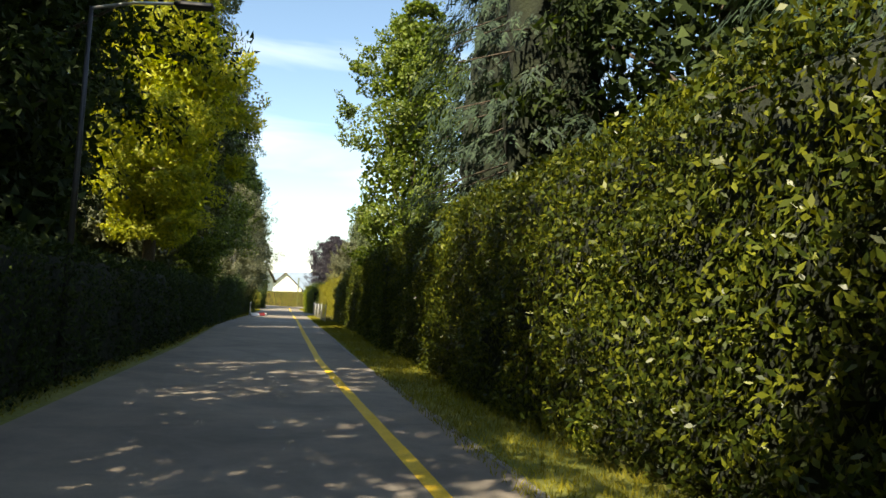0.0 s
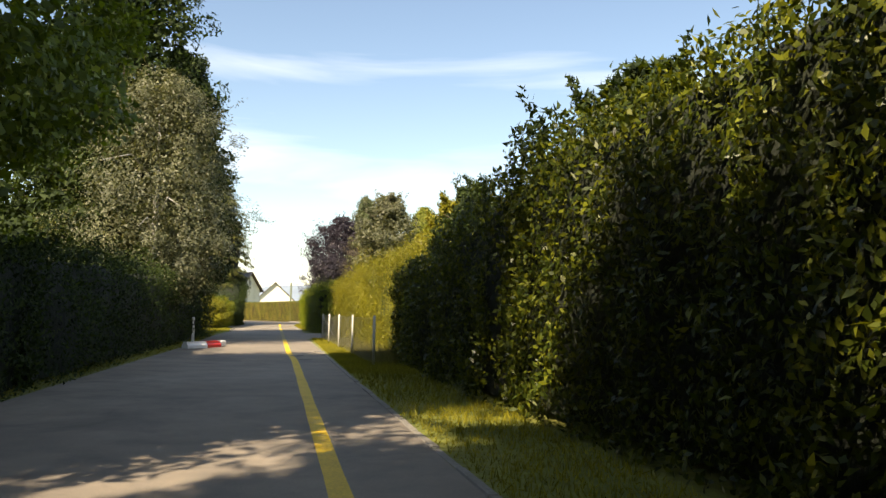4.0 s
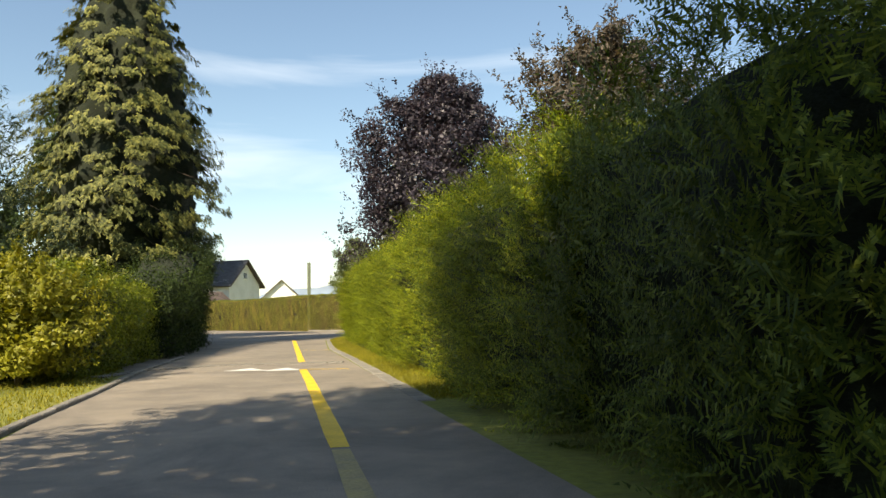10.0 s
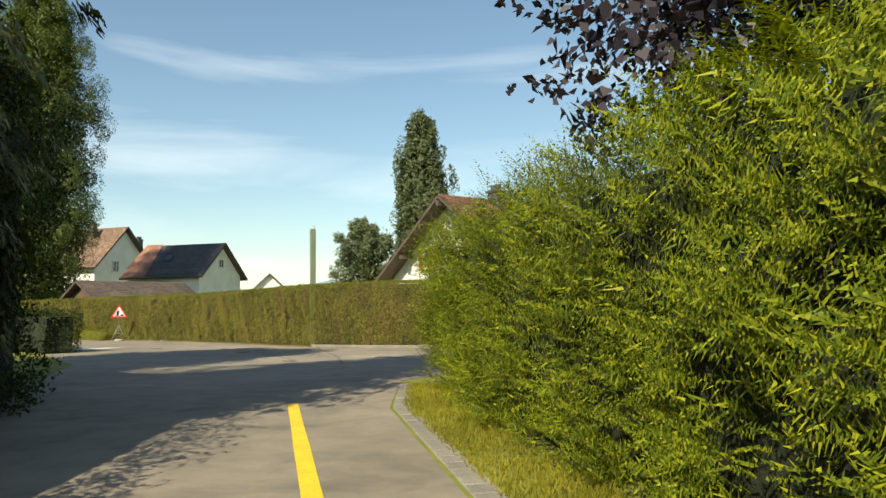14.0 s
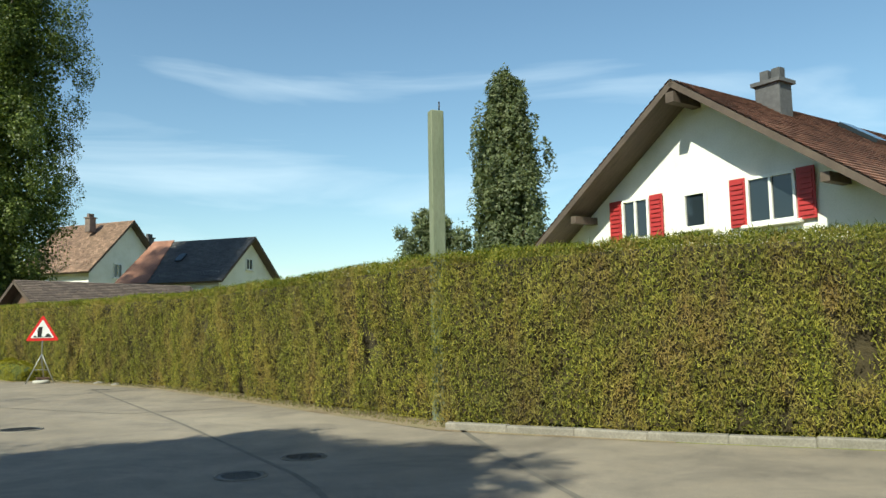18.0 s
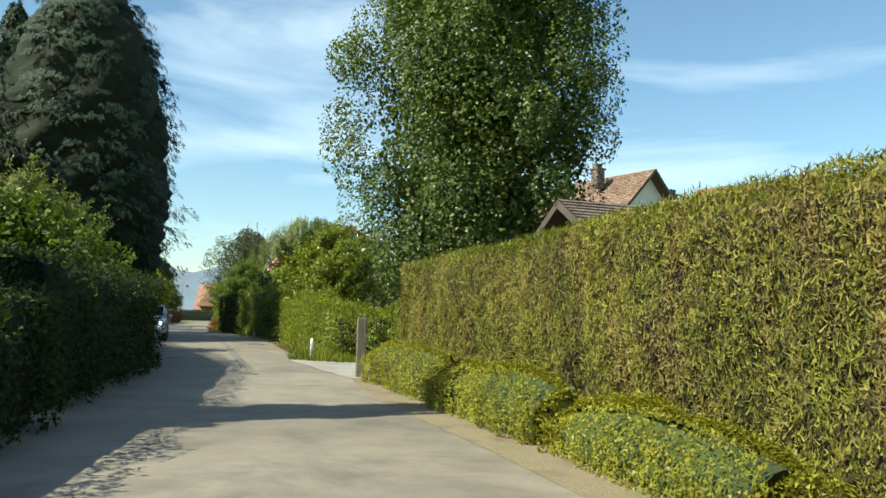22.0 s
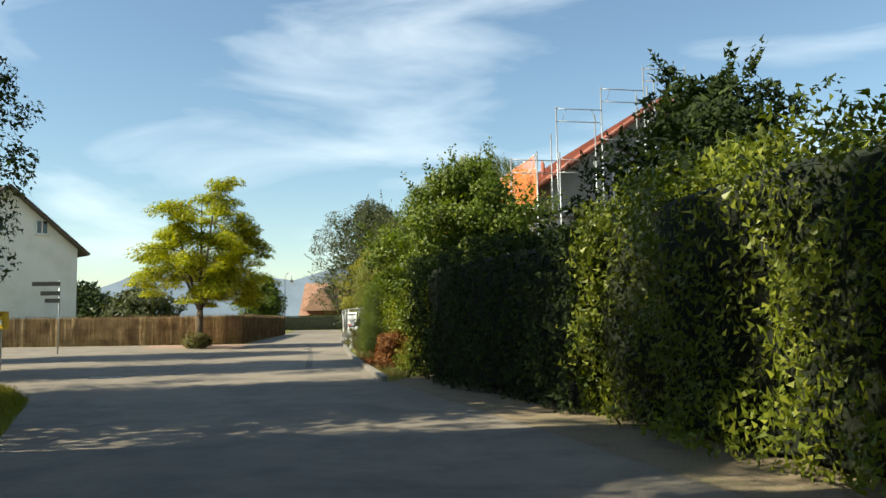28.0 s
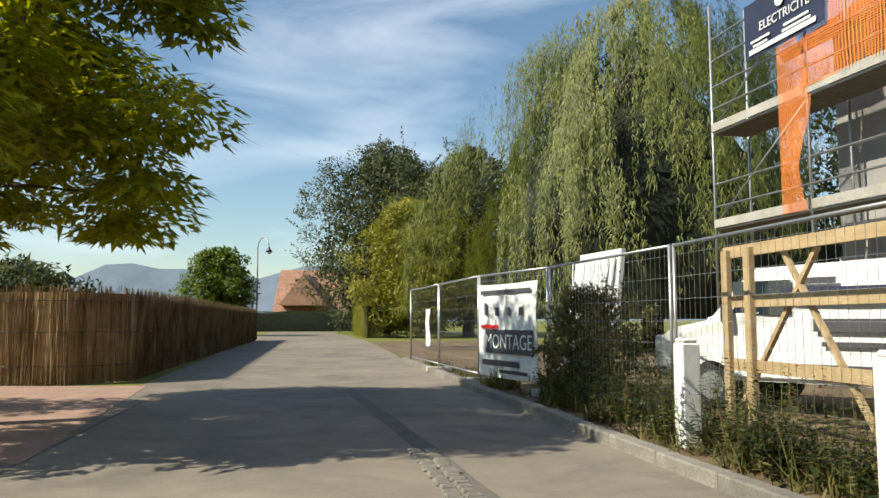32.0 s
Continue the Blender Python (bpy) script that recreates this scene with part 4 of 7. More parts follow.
hedge("trimmed_hedge", FARH[:2], 1.5, 2.45, "trimmed", "clipped conifer hedge along the side street", -1, 0.3, 0.06, 0.06, core="core_brown", spill=0.03, droop=(0, 0, 1.1), top_mat="trimmed_top")
hedge("low_hedge", [(-11.0, 99.7), (-13.35, 102.05)], 0.95, [0.5, 0.62, 0.6], "box", "low rounded box hedge beside the warning sign", -1, 1.0, 0.09, spill=0.025, core="core_green", dome=0.5, lumps=1.5)
hedge("low_hedge", [(-13.6, 102.3), (-16.2, 104.75)], 0.95, 0.75, "box", "low rounded box hedge beside the lane", -1, 1.0, 0.09, spill=0.025, core="core_green", dome=0.5, lumps=1.5)
hedge("low_hedge", [(-16.5, 105.1), (-19.95, 108.4)], 0.95, 0.85, "box", "low rounded box hedge ending at the gravel drive", -1, 1.0, 0.09, spill=0.025, core="core_green", dome=0.45, lumps=1.5)
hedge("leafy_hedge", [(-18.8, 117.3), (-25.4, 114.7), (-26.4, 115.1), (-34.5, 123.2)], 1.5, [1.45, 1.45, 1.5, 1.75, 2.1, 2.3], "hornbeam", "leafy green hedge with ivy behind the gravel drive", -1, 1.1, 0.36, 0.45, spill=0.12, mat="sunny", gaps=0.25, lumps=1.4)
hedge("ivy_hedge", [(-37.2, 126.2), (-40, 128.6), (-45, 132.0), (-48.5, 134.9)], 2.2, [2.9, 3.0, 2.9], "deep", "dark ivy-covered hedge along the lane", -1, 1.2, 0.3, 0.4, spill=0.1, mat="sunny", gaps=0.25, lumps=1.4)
# tree shade on this hedge is partly put into its dark leaf colour
hedge("dark_hedge", [(-48.4, 134.7), (-55.0, 139.4)], 2.6, [2.65, 2.75], "deep", "dense shaded hedge beside the lane", -1, 1.2, 0.2, 0.3)
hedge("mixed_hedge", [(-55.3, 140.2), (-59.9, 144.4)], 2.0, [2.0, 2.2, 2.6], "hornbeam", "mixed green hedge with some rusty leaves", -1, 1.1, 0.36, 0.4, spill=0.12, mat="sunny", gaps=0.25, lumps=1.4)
hedge("thuja_hedge", [(-60.1, 144.6), (-65.6, 150.0)], 1.9, [2.8, 2.5], "thuja", "fresh green conifer hedge above the kerb", -1, 1.5, 0.2, 0.12, spill=0.09, mat="thuja_dark_shaded")
# shaded-side hedges: part of their shade is in the leaf colour
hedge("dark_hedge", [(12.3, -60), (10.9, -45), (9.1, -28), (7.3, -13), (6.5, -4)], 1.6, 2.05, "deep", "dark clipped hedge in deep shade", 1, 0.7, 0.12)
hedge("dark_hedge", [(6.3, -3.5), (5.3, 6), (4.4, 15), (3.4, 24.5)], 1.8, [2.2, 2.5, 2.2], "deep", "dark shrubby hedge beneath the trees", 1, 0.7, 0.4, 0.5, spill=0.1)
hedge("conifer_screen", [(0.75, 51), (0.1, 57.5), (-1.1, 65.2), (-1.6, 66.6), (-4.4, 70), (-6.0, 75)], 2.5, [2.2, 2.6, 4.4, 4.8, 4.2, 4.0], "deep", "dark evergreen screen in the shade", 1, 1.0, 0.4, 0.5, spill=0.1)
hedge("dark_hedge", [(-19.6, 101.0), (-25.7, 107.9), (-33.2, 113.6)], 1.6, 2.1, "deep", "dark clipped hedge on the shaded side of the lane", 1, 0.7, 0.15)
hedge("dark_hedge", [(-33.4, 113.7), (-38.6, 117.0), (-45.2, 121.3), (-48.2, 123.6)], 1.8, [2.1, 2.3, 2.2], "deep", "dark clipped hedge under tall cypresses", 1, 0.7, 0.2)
hedge("far_hedge", [(-133, 207), (-118, 222)], 1.6, 2.1, "deep", "dark hedge across the end of the lane", -1, 0.6, 0.08)
hedge("far_hedge", [(-103, 189.5), (-111, 198)], 1.5, 2.3, "box", "bright green hedge near the end of the lane", -1, 0.4, 0.1)
hedge("shrub_hedge", [(0.75, 43.4), (0.5, 47), (0.1, 51.5)], 1.7, [2.0, 1.9, 1.85], "hornbeam", "loose olive-green shrub hedge below the spruce", 1, 1.0, 0.3, 0.3, spill=0.1, mat="sunny", gaps=0.42, lumps=1.5)
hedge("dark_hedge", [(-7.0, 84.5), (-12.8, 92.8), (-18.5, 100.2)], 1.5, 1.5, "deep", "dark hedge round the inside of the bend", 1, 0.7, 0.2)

# ---- trees ----
tree("acacia_tree", 6.2, -20.5, 14.4, 3.2, 3.3, "ovoid", "lime_tree", "tall yellow-green acacia lit from behind", 30000, (0.16, 0.08), 150, 0.15, 0.25, seed=3, sprays=80)
tree("dark_tree", 7.0, -35, 15, 4.2, 3.0, "ovoid", "deep", "tall dark tree shading the lane", 15000, (0.14, 0.08), 120, 0.16, 0.3, seed=4)
tree("leafy_tree", 3.6, -13.5, 22, 4.2, 2.0, "ovoid", "grey_leaf", "tall leafy tree shading the lane", 38000, (0.17, 0.11), 150, 0.2, 0.3, seed=5, fill=0.9)
tree("dark_tree", 8.6, -48, 15, 4.5, 2.5, "ovoid", "deep", "tall dark tree shading the lane", 9000, (0.16, 0.1), 120, 0.16, 0.3, seed=6)
tree("leafy_tree", 3.4, -4, 12.5, 4.0, 1.6, "ovoid", "hornbeam", "broad leafy tree above the hedge", 30000, (0.13, 0.09), 130, 0.16, 0.25, seed=7, sprays=60)
tree("birch_tree", 3.3, 14.2, 10.6, 3.4, 1.2, "round", "birch", "silver birch with small greying leaves", 40000, (0.07, 0.05), 170, 0.15, 0.16, hang=0.35, bark="birch_bark", seed=8, sprays=70)
tree("birch_tree", 1.6, 20.6, 12.0, 3.5, 1.2, "round", "birch", "silver birch with small greying leaves", 36000, (0.07, 0.05), 150, 0.15, 0.16, hang=0.35, bark="birch_bark", seed=9, sprays=60)
tree("dark_tree", 0.2, 27.5, 15.0, 3.3, 1.2, "ovoid", "deep", "tall dark leafy tree beside the lawn", 22000, (0.12, 0.08), 130, 0.17, 0.2, seed=10, sprays=40, fill=0.8)
tree("round_bush", 0.2, 42.6, 2.25, 1.25, 0.15, "round", "box", "yellow-green bush at the edge of the lawn", 9000, (0.07, 0.045), 70, 0.2, 0.06, seed=44, category="shrub", sprays=90)
tree("pine_tree", -3.6, 45, 7.0, 3.1, 0.1, "round", "pine", "bushy dark pine on the lawn", 20000, (0.14, 0.03), 140, 0.17, 0.18, seed=11, category="conifer tree")
conifer("spruce_tree", -3.95, 61.8, 18.3, 4.45, 1.6, "spruce", "tall spruce with drooping tassels of needles at the bend", 44, 26, 0.22, 143, 12, "spruce", 0.95, inner=0.62, near=0.62, wide=0.5, tassel=(0.6, 1.7), fine=2)
conifer("fir_tree", 20.6, -27, 16, 3.6, 2.0, "cypress", "tall dark fir with hanging boughs", 28, 18, 0.32, 56, 14, "cone", 0.9, inner=0.3)
conifer("fir_tree", 18.6, -33, 17, 3.4, 3.2, "cypress", "tall dark fir behind the hedge", 30, 20, 0.3, 60, 46, "spire", 0.9, inner=0.3)
conifer("fir_tree", 18.9, -21, 17, 3.2, 2.6, "cypress", "tall dark fir behind the hedge", 30, 20, 0.3, 60, 47, "spire", 0.9, inner=0.3)
tree("leafy_tree", 21.5, -36, 15, 4.0, 2.0, "ovoid", "deep", "dark leafy tree behind the hedge", 14000, (0.18, 0.12), 120, 0.18, 0.3, seed=48, sprays=40)
conifer("fir_tree", 23.0, -40, 16, 4.5, 3.0, "cypress", "tall dark fir above the hedge", 24, 16, 0.36, 50, 16, "cone", 0.9, inner=0.3)
tree("leafy_tree", 16.2, -15, 15.5, 3.2, 2.4, "ovoid", "hornbeam", "leafy tree standing behind the hedge", 28000, (0.13, 0.09), 110, 0.17, 0.2, seed=17, sprays=60)
tree("leafy_tree", 16.2, -4, 5.4, 2.0, 2.0, "round", "deep", "dark leafy tree behind the hedge", 14000, (0.12, 0.08), 90, 0.19, 0.2, seed=18, sprays=60)
tree("yellow_green_tree", 14.9, 10.4, 5.5, 1.4, 2.0, "round", "bamboo", "yellow-green young tree behind the fence", 11000, (0.13, 0.07), 80, 0.2, 0.1, seed=19, sprays=70)
tree("dark_shrub", 14.5, 5.9, 5.1, 1.2, 1.2, "round", "deep", "dark shrub with long thin shoots", 7000, (0.09, 0.05), 80, 0.2, 0.1, seed=20, sprays=120)
tree("grey_tree", 12.4, 19.6, 6.7, 1.7, 2.0, "ovoid", "birch", "slim grey-green tree behind the hedge", 17000, (0.09, 0.055), 120, 0.17, 0.14, seed=21, sprays=60)
tree("copper_beech", 9.2, 58.0, 10.2, 3.65, 1.8, "round", "purple", "dark purple copper beech behind the hedge", 46000, (0.1, 0.068), 300, 0.125, 0.2, seed=22, sprays=150, fill=0.6, fill_size=1.4, fill_out=0.88)
tree("bronze_tree", 11.8, 45.5, 7.7, 2.4, 1.6, "round", "bronze", "bronze-leaved tree with upright shoots", 20000, (0.09, 0.06), 130, 0.16, 0.16, seed=23, sprays=160)
conifer("garden_conifer", 15.1, 33.8, 8.2, 2.6, 0.1, "trimmed_top", "broad yellow-green garden conifer", 60, 34, 0.17, 70, 24, "spire", 0.6, wide=0.3)
tree("poplar_tree", -22.9, 120.2, 30, 4.95, 1.8, "poplar", "poplar", "tall broad poplar behind the hedge", 125000, (0.108, 0.086), 270, 0.165, 0.55, seed=26, inner=0.08, fill=0.75, fill_size=1.8, flat=1.7, fill_out=0.78)
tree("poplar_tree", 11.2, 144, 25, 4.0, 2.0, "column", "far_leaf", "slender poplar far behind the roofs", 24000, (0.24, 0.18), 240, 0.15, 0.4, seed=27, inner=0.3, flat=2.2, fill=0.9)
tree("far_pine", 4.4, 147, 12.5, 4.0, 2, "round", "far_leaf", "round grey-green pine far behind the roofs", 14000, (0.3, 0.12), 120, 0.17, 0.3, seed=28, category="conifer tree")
conifer("tall_cypress", -46.9, 120.7, 20, 5.35, 1.2, "cypress", "very tall dark cypress at the lane's edge", 64, 30, 0.22, 99, 29, "column", 0.85, 0.35, inner=0.78, near=0.74, wide=0.4, jag=0.1, tassel=(0.7, 1.9), fine=2)
conifer("tall_cypress", -50.6, 118.8, 18, 2.8, 0.2, "cypress", "tall dark cypress behind the hedge", 50, 20, 0.26, 70, 30, "spire", 0.9, 0.35, inner=0.74, near=0.68, wide=0.38, jag=0.12, tassel=(0.7, 1.9))
conifer("tall_cypress", -54.4, 121.8, 17, 3.0, 0.2, "cypress", "tall dark cypress behind the hedge", 46, 20, 0.26, 70, 31, "spire", 0.9, 0.35, inner=0.74, near=0.68, wide=0.38, jag=0.12, tassel=(0.7, 1.9))
tree("leafy_shrub", -29.5, 106.5, 4.2, 2.2, 0.6, "round", "hornbeam", "bright leafy shrub above the dark hedge", 12000, (0.12, 0.07), 90, 0.2, 0.1, seed=32, category="shrub", sprays=60)
tree("leafy_shrub", -35.5, 110.5, 6.0, 2.6, 0.6, "round", "willow", "pale leafy tree above the dark hedge", 12000, (0.12, 0.06), 90, 0.2, 0.1, seed=33, category="shrub", sprays=60)
tree("round_conifer", -27.6, 124.0, 2.75, 0.95, 0.4, "round", "hornbeam", "small round evergreen behind the leafy hedge", 7000, (0.07, 0.04), 60, 0.2, 0.06, seed=66, category="shrub")
tree("apple_tree", -37.8, 130.2, 6.6, 2.8, 0.6, "round", "sunny", "bushy fruit tree with long shoots above the hedge", 20000, (0.10, 0.065), 120, 0.18, 0.16, seed=34, sprays=160)
tree("leafy_tree", -32.7, 124.1, 5.3, 2.3, 0.8, "ovoid", "sunny", "bushy green tree with upright shoots behind the hedge", 18000, (0.1, 0.065), 110, 0.17, 0.14, seed=35, sprays=110)
tree("hazel_tree", -55.6, 143.0, 5.6, 2.4, 0.8, "round", "hornbeam", "dense hazel tree with upright shoots", 32000, (0.085, 0.062), 120, 0.18, 0.16, seed=36, sprays=150)
tree("hazel_tree", -47.5, 138.5, 5.4, 2.4, 0.6, "round", "deep", "dark bushy tree over the hedge", 12000, (0.11, 0.07), 90, 0.18, 0.14, seed=37, sprays=70)
spreading_tree("acacia_tree", -79.2, 151.6, 10.6, 4.1, "lime_tree", "golden-green acacia with layered foliage at the side road", 38)
tree("grey_tree", -112, 203.8, 17.0, 8.2, 1.0, "round", "grey_leaf", "broad grey-green tree near the end of the lane", 32000, (0.22, 0.13), 170, 0.17, 0.4, seed=40, sprays=60)
tree("grey_tree", -101, 200, 14.5, 6.0, 1.0, "round", "grey_leaf", "broad grey-green tree near the end of the lane", 24000, (0.22, 0.13), 140, 0.17, 0.4, seed=41, sprays=50)
tree("olive_tree", -101.2, 193.2, 9.6, 4.4, 0.4, "round", "box", "olive-green bushy tree beside the lane", 26000, (0.16, 0.1), 140, 0.2, 0.14, seed=42, category="shrub", sprays=40)
tree("garden_tree", -118, 190, 7, 3.0, 1.0, "ovoid", "hornbeam", "garden tree beyond the reed fence", 9000, (0.2, 0.12), 80, 0.2, 0.2, seed=43)
for k in range(9):
    tree("garden_tree", -122 - 9 * k, 176 - 6 * k + (k % 3) * 4, 5 + (k * 37 % 5) * 0.5, 4.2, 0.2, "round", "deep" if k % 2 else "grey_leaf", "distant leafy garden trees beyond the fence", 3000, (0.4, 0.25), 50, 0.25, 0.25, seed=50 + k, group="distant garden trees")
for k, (gx, gy, gh, gr, gm) in enumerate(((-46, 150, 6, 4, "grey_leaf"), (-34, 146, 6, 3.5, "hornbeam"), (20, 130, 9, 4, "deep"), (31.5, 108, 12, 3.6, "poplar"), (-71.5, 187, 13, 5, "grey_leaf"), (27, 96, 8, 4, "hornbeam"), (-60, 190, 11, 6, "grey_leaf"), (24, 30, 9, 4, "deep"), (22, 12, 7, 3.2, "hornbeam"), (-8, 35, 9, 4, "deep"), (-9, 22, 11, 4.5, "deep"), (-20, 84, 9, 4.5, "deep"), (-28, 95, 8, 4, "hornbeam"))):
    tree("garden_tree", gx, gy, gh, gr, 0.6, "round", gm, "leafy garden tree behind the hedges", 7000, (0.2, 0.13), 90, 0.2, 0.25, seed=70 + k)


# added caster: its place and height fit the shade edge on the hedge
tree("garden_tree", 3.4, -7.0, 16.6, 2.9, 5.0, "ovoid", "deep", "tall high-crowned tree added to shade the right hedge", 15000, (0.2, 0.14), 120, 0.2, 0.2, seed=161, fill=0.8)

# never in view; added to cast the tapering shadow over the low hedges
tree("garden_tree", -23.0, 94.7, 12.2, 2.3, 1.0, "cone", "deep", "unseen pointed tree that casts the shadow on the low hedges", 14000, (0.16, 0.11), 110, 0.18, 0.2, seed=162, fill=0.8)

# tall trees added on the sunny side, mostly out of view, to shade the lane
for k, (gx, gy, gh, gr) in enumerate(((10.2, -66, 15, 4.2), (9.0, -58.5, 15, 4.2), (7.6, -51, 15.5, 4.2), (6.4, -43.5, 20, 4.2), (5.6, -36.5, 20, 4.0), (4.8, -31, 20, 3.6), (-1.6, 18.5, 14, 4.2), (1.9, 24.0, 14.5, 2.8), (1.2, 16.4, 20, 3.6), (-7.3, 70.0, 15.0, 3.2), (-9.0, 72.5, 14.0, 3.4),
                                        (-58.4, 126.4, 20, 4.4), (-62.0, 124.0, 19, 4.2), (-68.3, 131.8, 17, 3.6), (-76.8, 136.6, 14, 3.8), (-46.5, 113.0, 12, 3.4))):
    tree("shade_tree", gx, gy, gh, gr, 1.2, "ovoid", "deep", "tall dark leafy tree added to shade the lane", 9000 if k < 4 else 17000, (0.24, 0.16) if k < 6 else (0.17, 0.12), 80 if k < 4 else 150, 0.2, 0.3, seed=110 + k, fill=0.3 if k < 4 else 0.95)

# extra tree rows, added to block skylight from the lane and hedges
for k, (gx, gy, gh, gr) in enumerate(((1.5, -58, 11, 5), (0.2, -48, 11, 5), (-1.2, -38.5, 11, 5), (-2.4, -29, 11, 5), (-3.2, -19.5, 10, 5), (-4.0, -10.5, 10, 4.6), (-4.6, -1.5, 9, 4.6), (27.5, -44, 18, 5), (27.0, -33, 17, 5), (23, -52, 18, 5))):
    tree("garden_tree", gx, gy, gh, gr, 0.4, "ovoid", "deep", "tall dark tree added beside the lane to cut skylight", 9000, (0.34, 0.24), 110, 0.22, 0.3, seed=140 + k, fill=0.9)


def weeping_willow(x, y, height, radius, seed):
    rng = np.random.default_rng(seed)
    root = thing("weeping_willow", x, y, 0, "large weeping willow with long hanging curtains of leaves", "tree")
    part("trunk", tube([(0, 0, 0), (0.1, 0, height * 0.35), (0.2, 0.1, height * 0.75)], [0.5, 0.4, 0.12], 10), M["bark"], root)
    limbs, P, D = [], [], []
    for k in range(30):
        a, u = rng.uniform(0, 6.28), rng.uniform(0.3, 1)
        r = radius * u * rng.uniform(0.5, 0.85)
        limbs.append(([(0, 0, height * 0.3), (math.cos(a) * r * 0.5, math.sin(a) * r * 0.5, height * (0.95 - 0.25 * u)), (math.cos(a) * r, math.sin(a) * r, height * (0.95 - 0.4 * u))], [0.16, 0.08, 0.02]))
    for pts, rr in limbs:
        part("limb", tube(pts, rr, 5), M["bark"], root)
    # dark core, painted as the shade behind the hanging curtains
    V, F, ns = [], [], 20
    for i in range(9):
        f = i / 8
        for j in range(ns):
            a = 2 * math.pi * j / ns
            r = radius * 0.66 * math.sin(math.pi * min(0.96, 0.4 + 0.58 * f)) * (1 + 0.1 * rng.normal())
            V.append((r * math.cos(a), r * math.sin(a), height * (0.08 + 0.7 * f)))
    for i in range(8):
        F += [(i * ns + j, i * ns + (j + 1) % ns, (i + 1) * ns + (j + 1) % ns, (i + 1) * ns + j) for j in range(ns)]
    child("shade_core", mesh_from("shade_core", V, F, M["core"], True), root)
    for c in range(230):
        ca, cu = rng.uniform(0, 6.28), rng.uniform(0.05, 1) ** 0.55
        drop, lean_out = rng.uniform(1.2, 5.4), rng.uniform(-0.35, 0.35)
        for k in range(16):
            u = min(1.0, max(0.03, cu + rng.normal() * 0.035))
            a = ca + rng.normal() * 0.34 / max(1.0, radius * cu)
            r = radius * u * (1 + 0.12 * math.sin(a * 5 + 1) + 0.08 * math.sin(a * 11)) + lean_out
            top = height * (1 - 0.7 * (u * 0.97) ** 1.9) + rng.normal() * 0.25
            ln = drop * rng.uniform(0.6, 1.1) * (0.45 + 0.6 * u)
            m = int(12 + ln * 10)
            f = rng.uniform(0, 1, m)
            P.append(np.column_stack([math.cos(a) * (r + 0.15 * f) + rng.normal(size=m) * 0.07, math.sin(a) * (r + 0.15 * f) + rng.normal(size=m) * 0.07, np.maximum(top - f * ln, 0.8 + f)]))
            D.append(np.tile((math.cos(a), math.sin(a), 0.25), (m, 1)))
    P, D = np.concatenate(P), np.concatenate(D)
    child("crown", quad_mesh("crown", leaf_quads(P, D, 0.26, 0.045, np.tile((0, 0, -1.0), (len(P), 1)), 0.35, rng=rng), M["willow"], True), root, "", None, "stuff")


weeping_willow(-80.2, 181.6, 15.8, 10.2, 39)


# ---- houses ----
def tiled_roof(parent, w, d, eave, ridge, over, mat, nrow=14, name="roof"):
    """Two tiled slopes over a block w (across the ridge) by d (along it); the ridge runs along y."""
    slope = math.atan2(ridge - eave, w / 2)
    nrow = int(nrow * 2.1)
    for s in (-1, 1):
        a0 = Vector((s * (w / 2 + over), 0, eave - over * math.tan(slope)))
        a1 = Vector((0, 0, ridge))
        V, F = [], []
        y0, y1 = -d / 2 - over, d / 2 + over
        nx = max(6, int((y1 - y0) / 0.26))
        nrm = Vector((s * math.sin(slope), 0, math.cos(slope)))
        for r in range(nrow):
            lo, hi = a0.lerp(a1, r / nrow), a0.lerp(a1, (r + 1.05) / nrow)
            for k in range(nx):
                sh = 0.5 * (r % 2)
                ya, yb = y0 + (y1 - y0) * max(0, k - sh) / nx, y0 + (y1 - y0) * (k - sh + 0.93) / nx
                b = len(V)
                up = nrm * 0.045
                for p, q in ((lo, up), (hi, nrm * 0.015)):
                    for yy in (ya, yb):
                        V.append(tuple(p + q + Vector((0, yy, 0))))
                V += [tuple(lo + Vector((0, ya, 0))), tuple(lo + Vector((0, yb, 0)))]
                F += [(b, b + 1, b + 3, b + 2), (b, b + 1, b + 5, b + 4)]
        child("roof_tiles", mesh_from("roof_tiles", V, F, mat), parent, "", None, "stuff")
        bm = bmesh.new()
        vs = [bm.verts.new(tuple(p + Vector((0, yy, 0)) + nrm * h)) for p in (a0, a1) for yy in (y0, y1) for h in (-0.16, -0.01)]
        bmesh.ops.convex_hull(bm, input=vs)
        part(name, bm, M["timber_dark"], parent)


def gable_walls(parent, w, d, eave, ridge, mat):
    bm = bmesh.new()
    out = [(-w / 2, 0), (w / 2, 0), (w / 2, eave), (0, ridge - 0.1), (-w / 2, eave)]
    a = [bm.verts.new((x, -d / 2, z)) for x, z in out]
    b = [bm.verts.new((x, d / 2, z)) for x, z in out]
    bm.faces.new(a)
    bm.faces.new(b[::-1])
    for k in range(5):
        bm.faces.new((a[k], b[k], b[(k + 1) % 5], a[(k + 1) % 5]))
    bmesh.ops.recalc_face_normals(bm, faces=bm.faces)
    return part("outer_wall", bm, mat, parent)


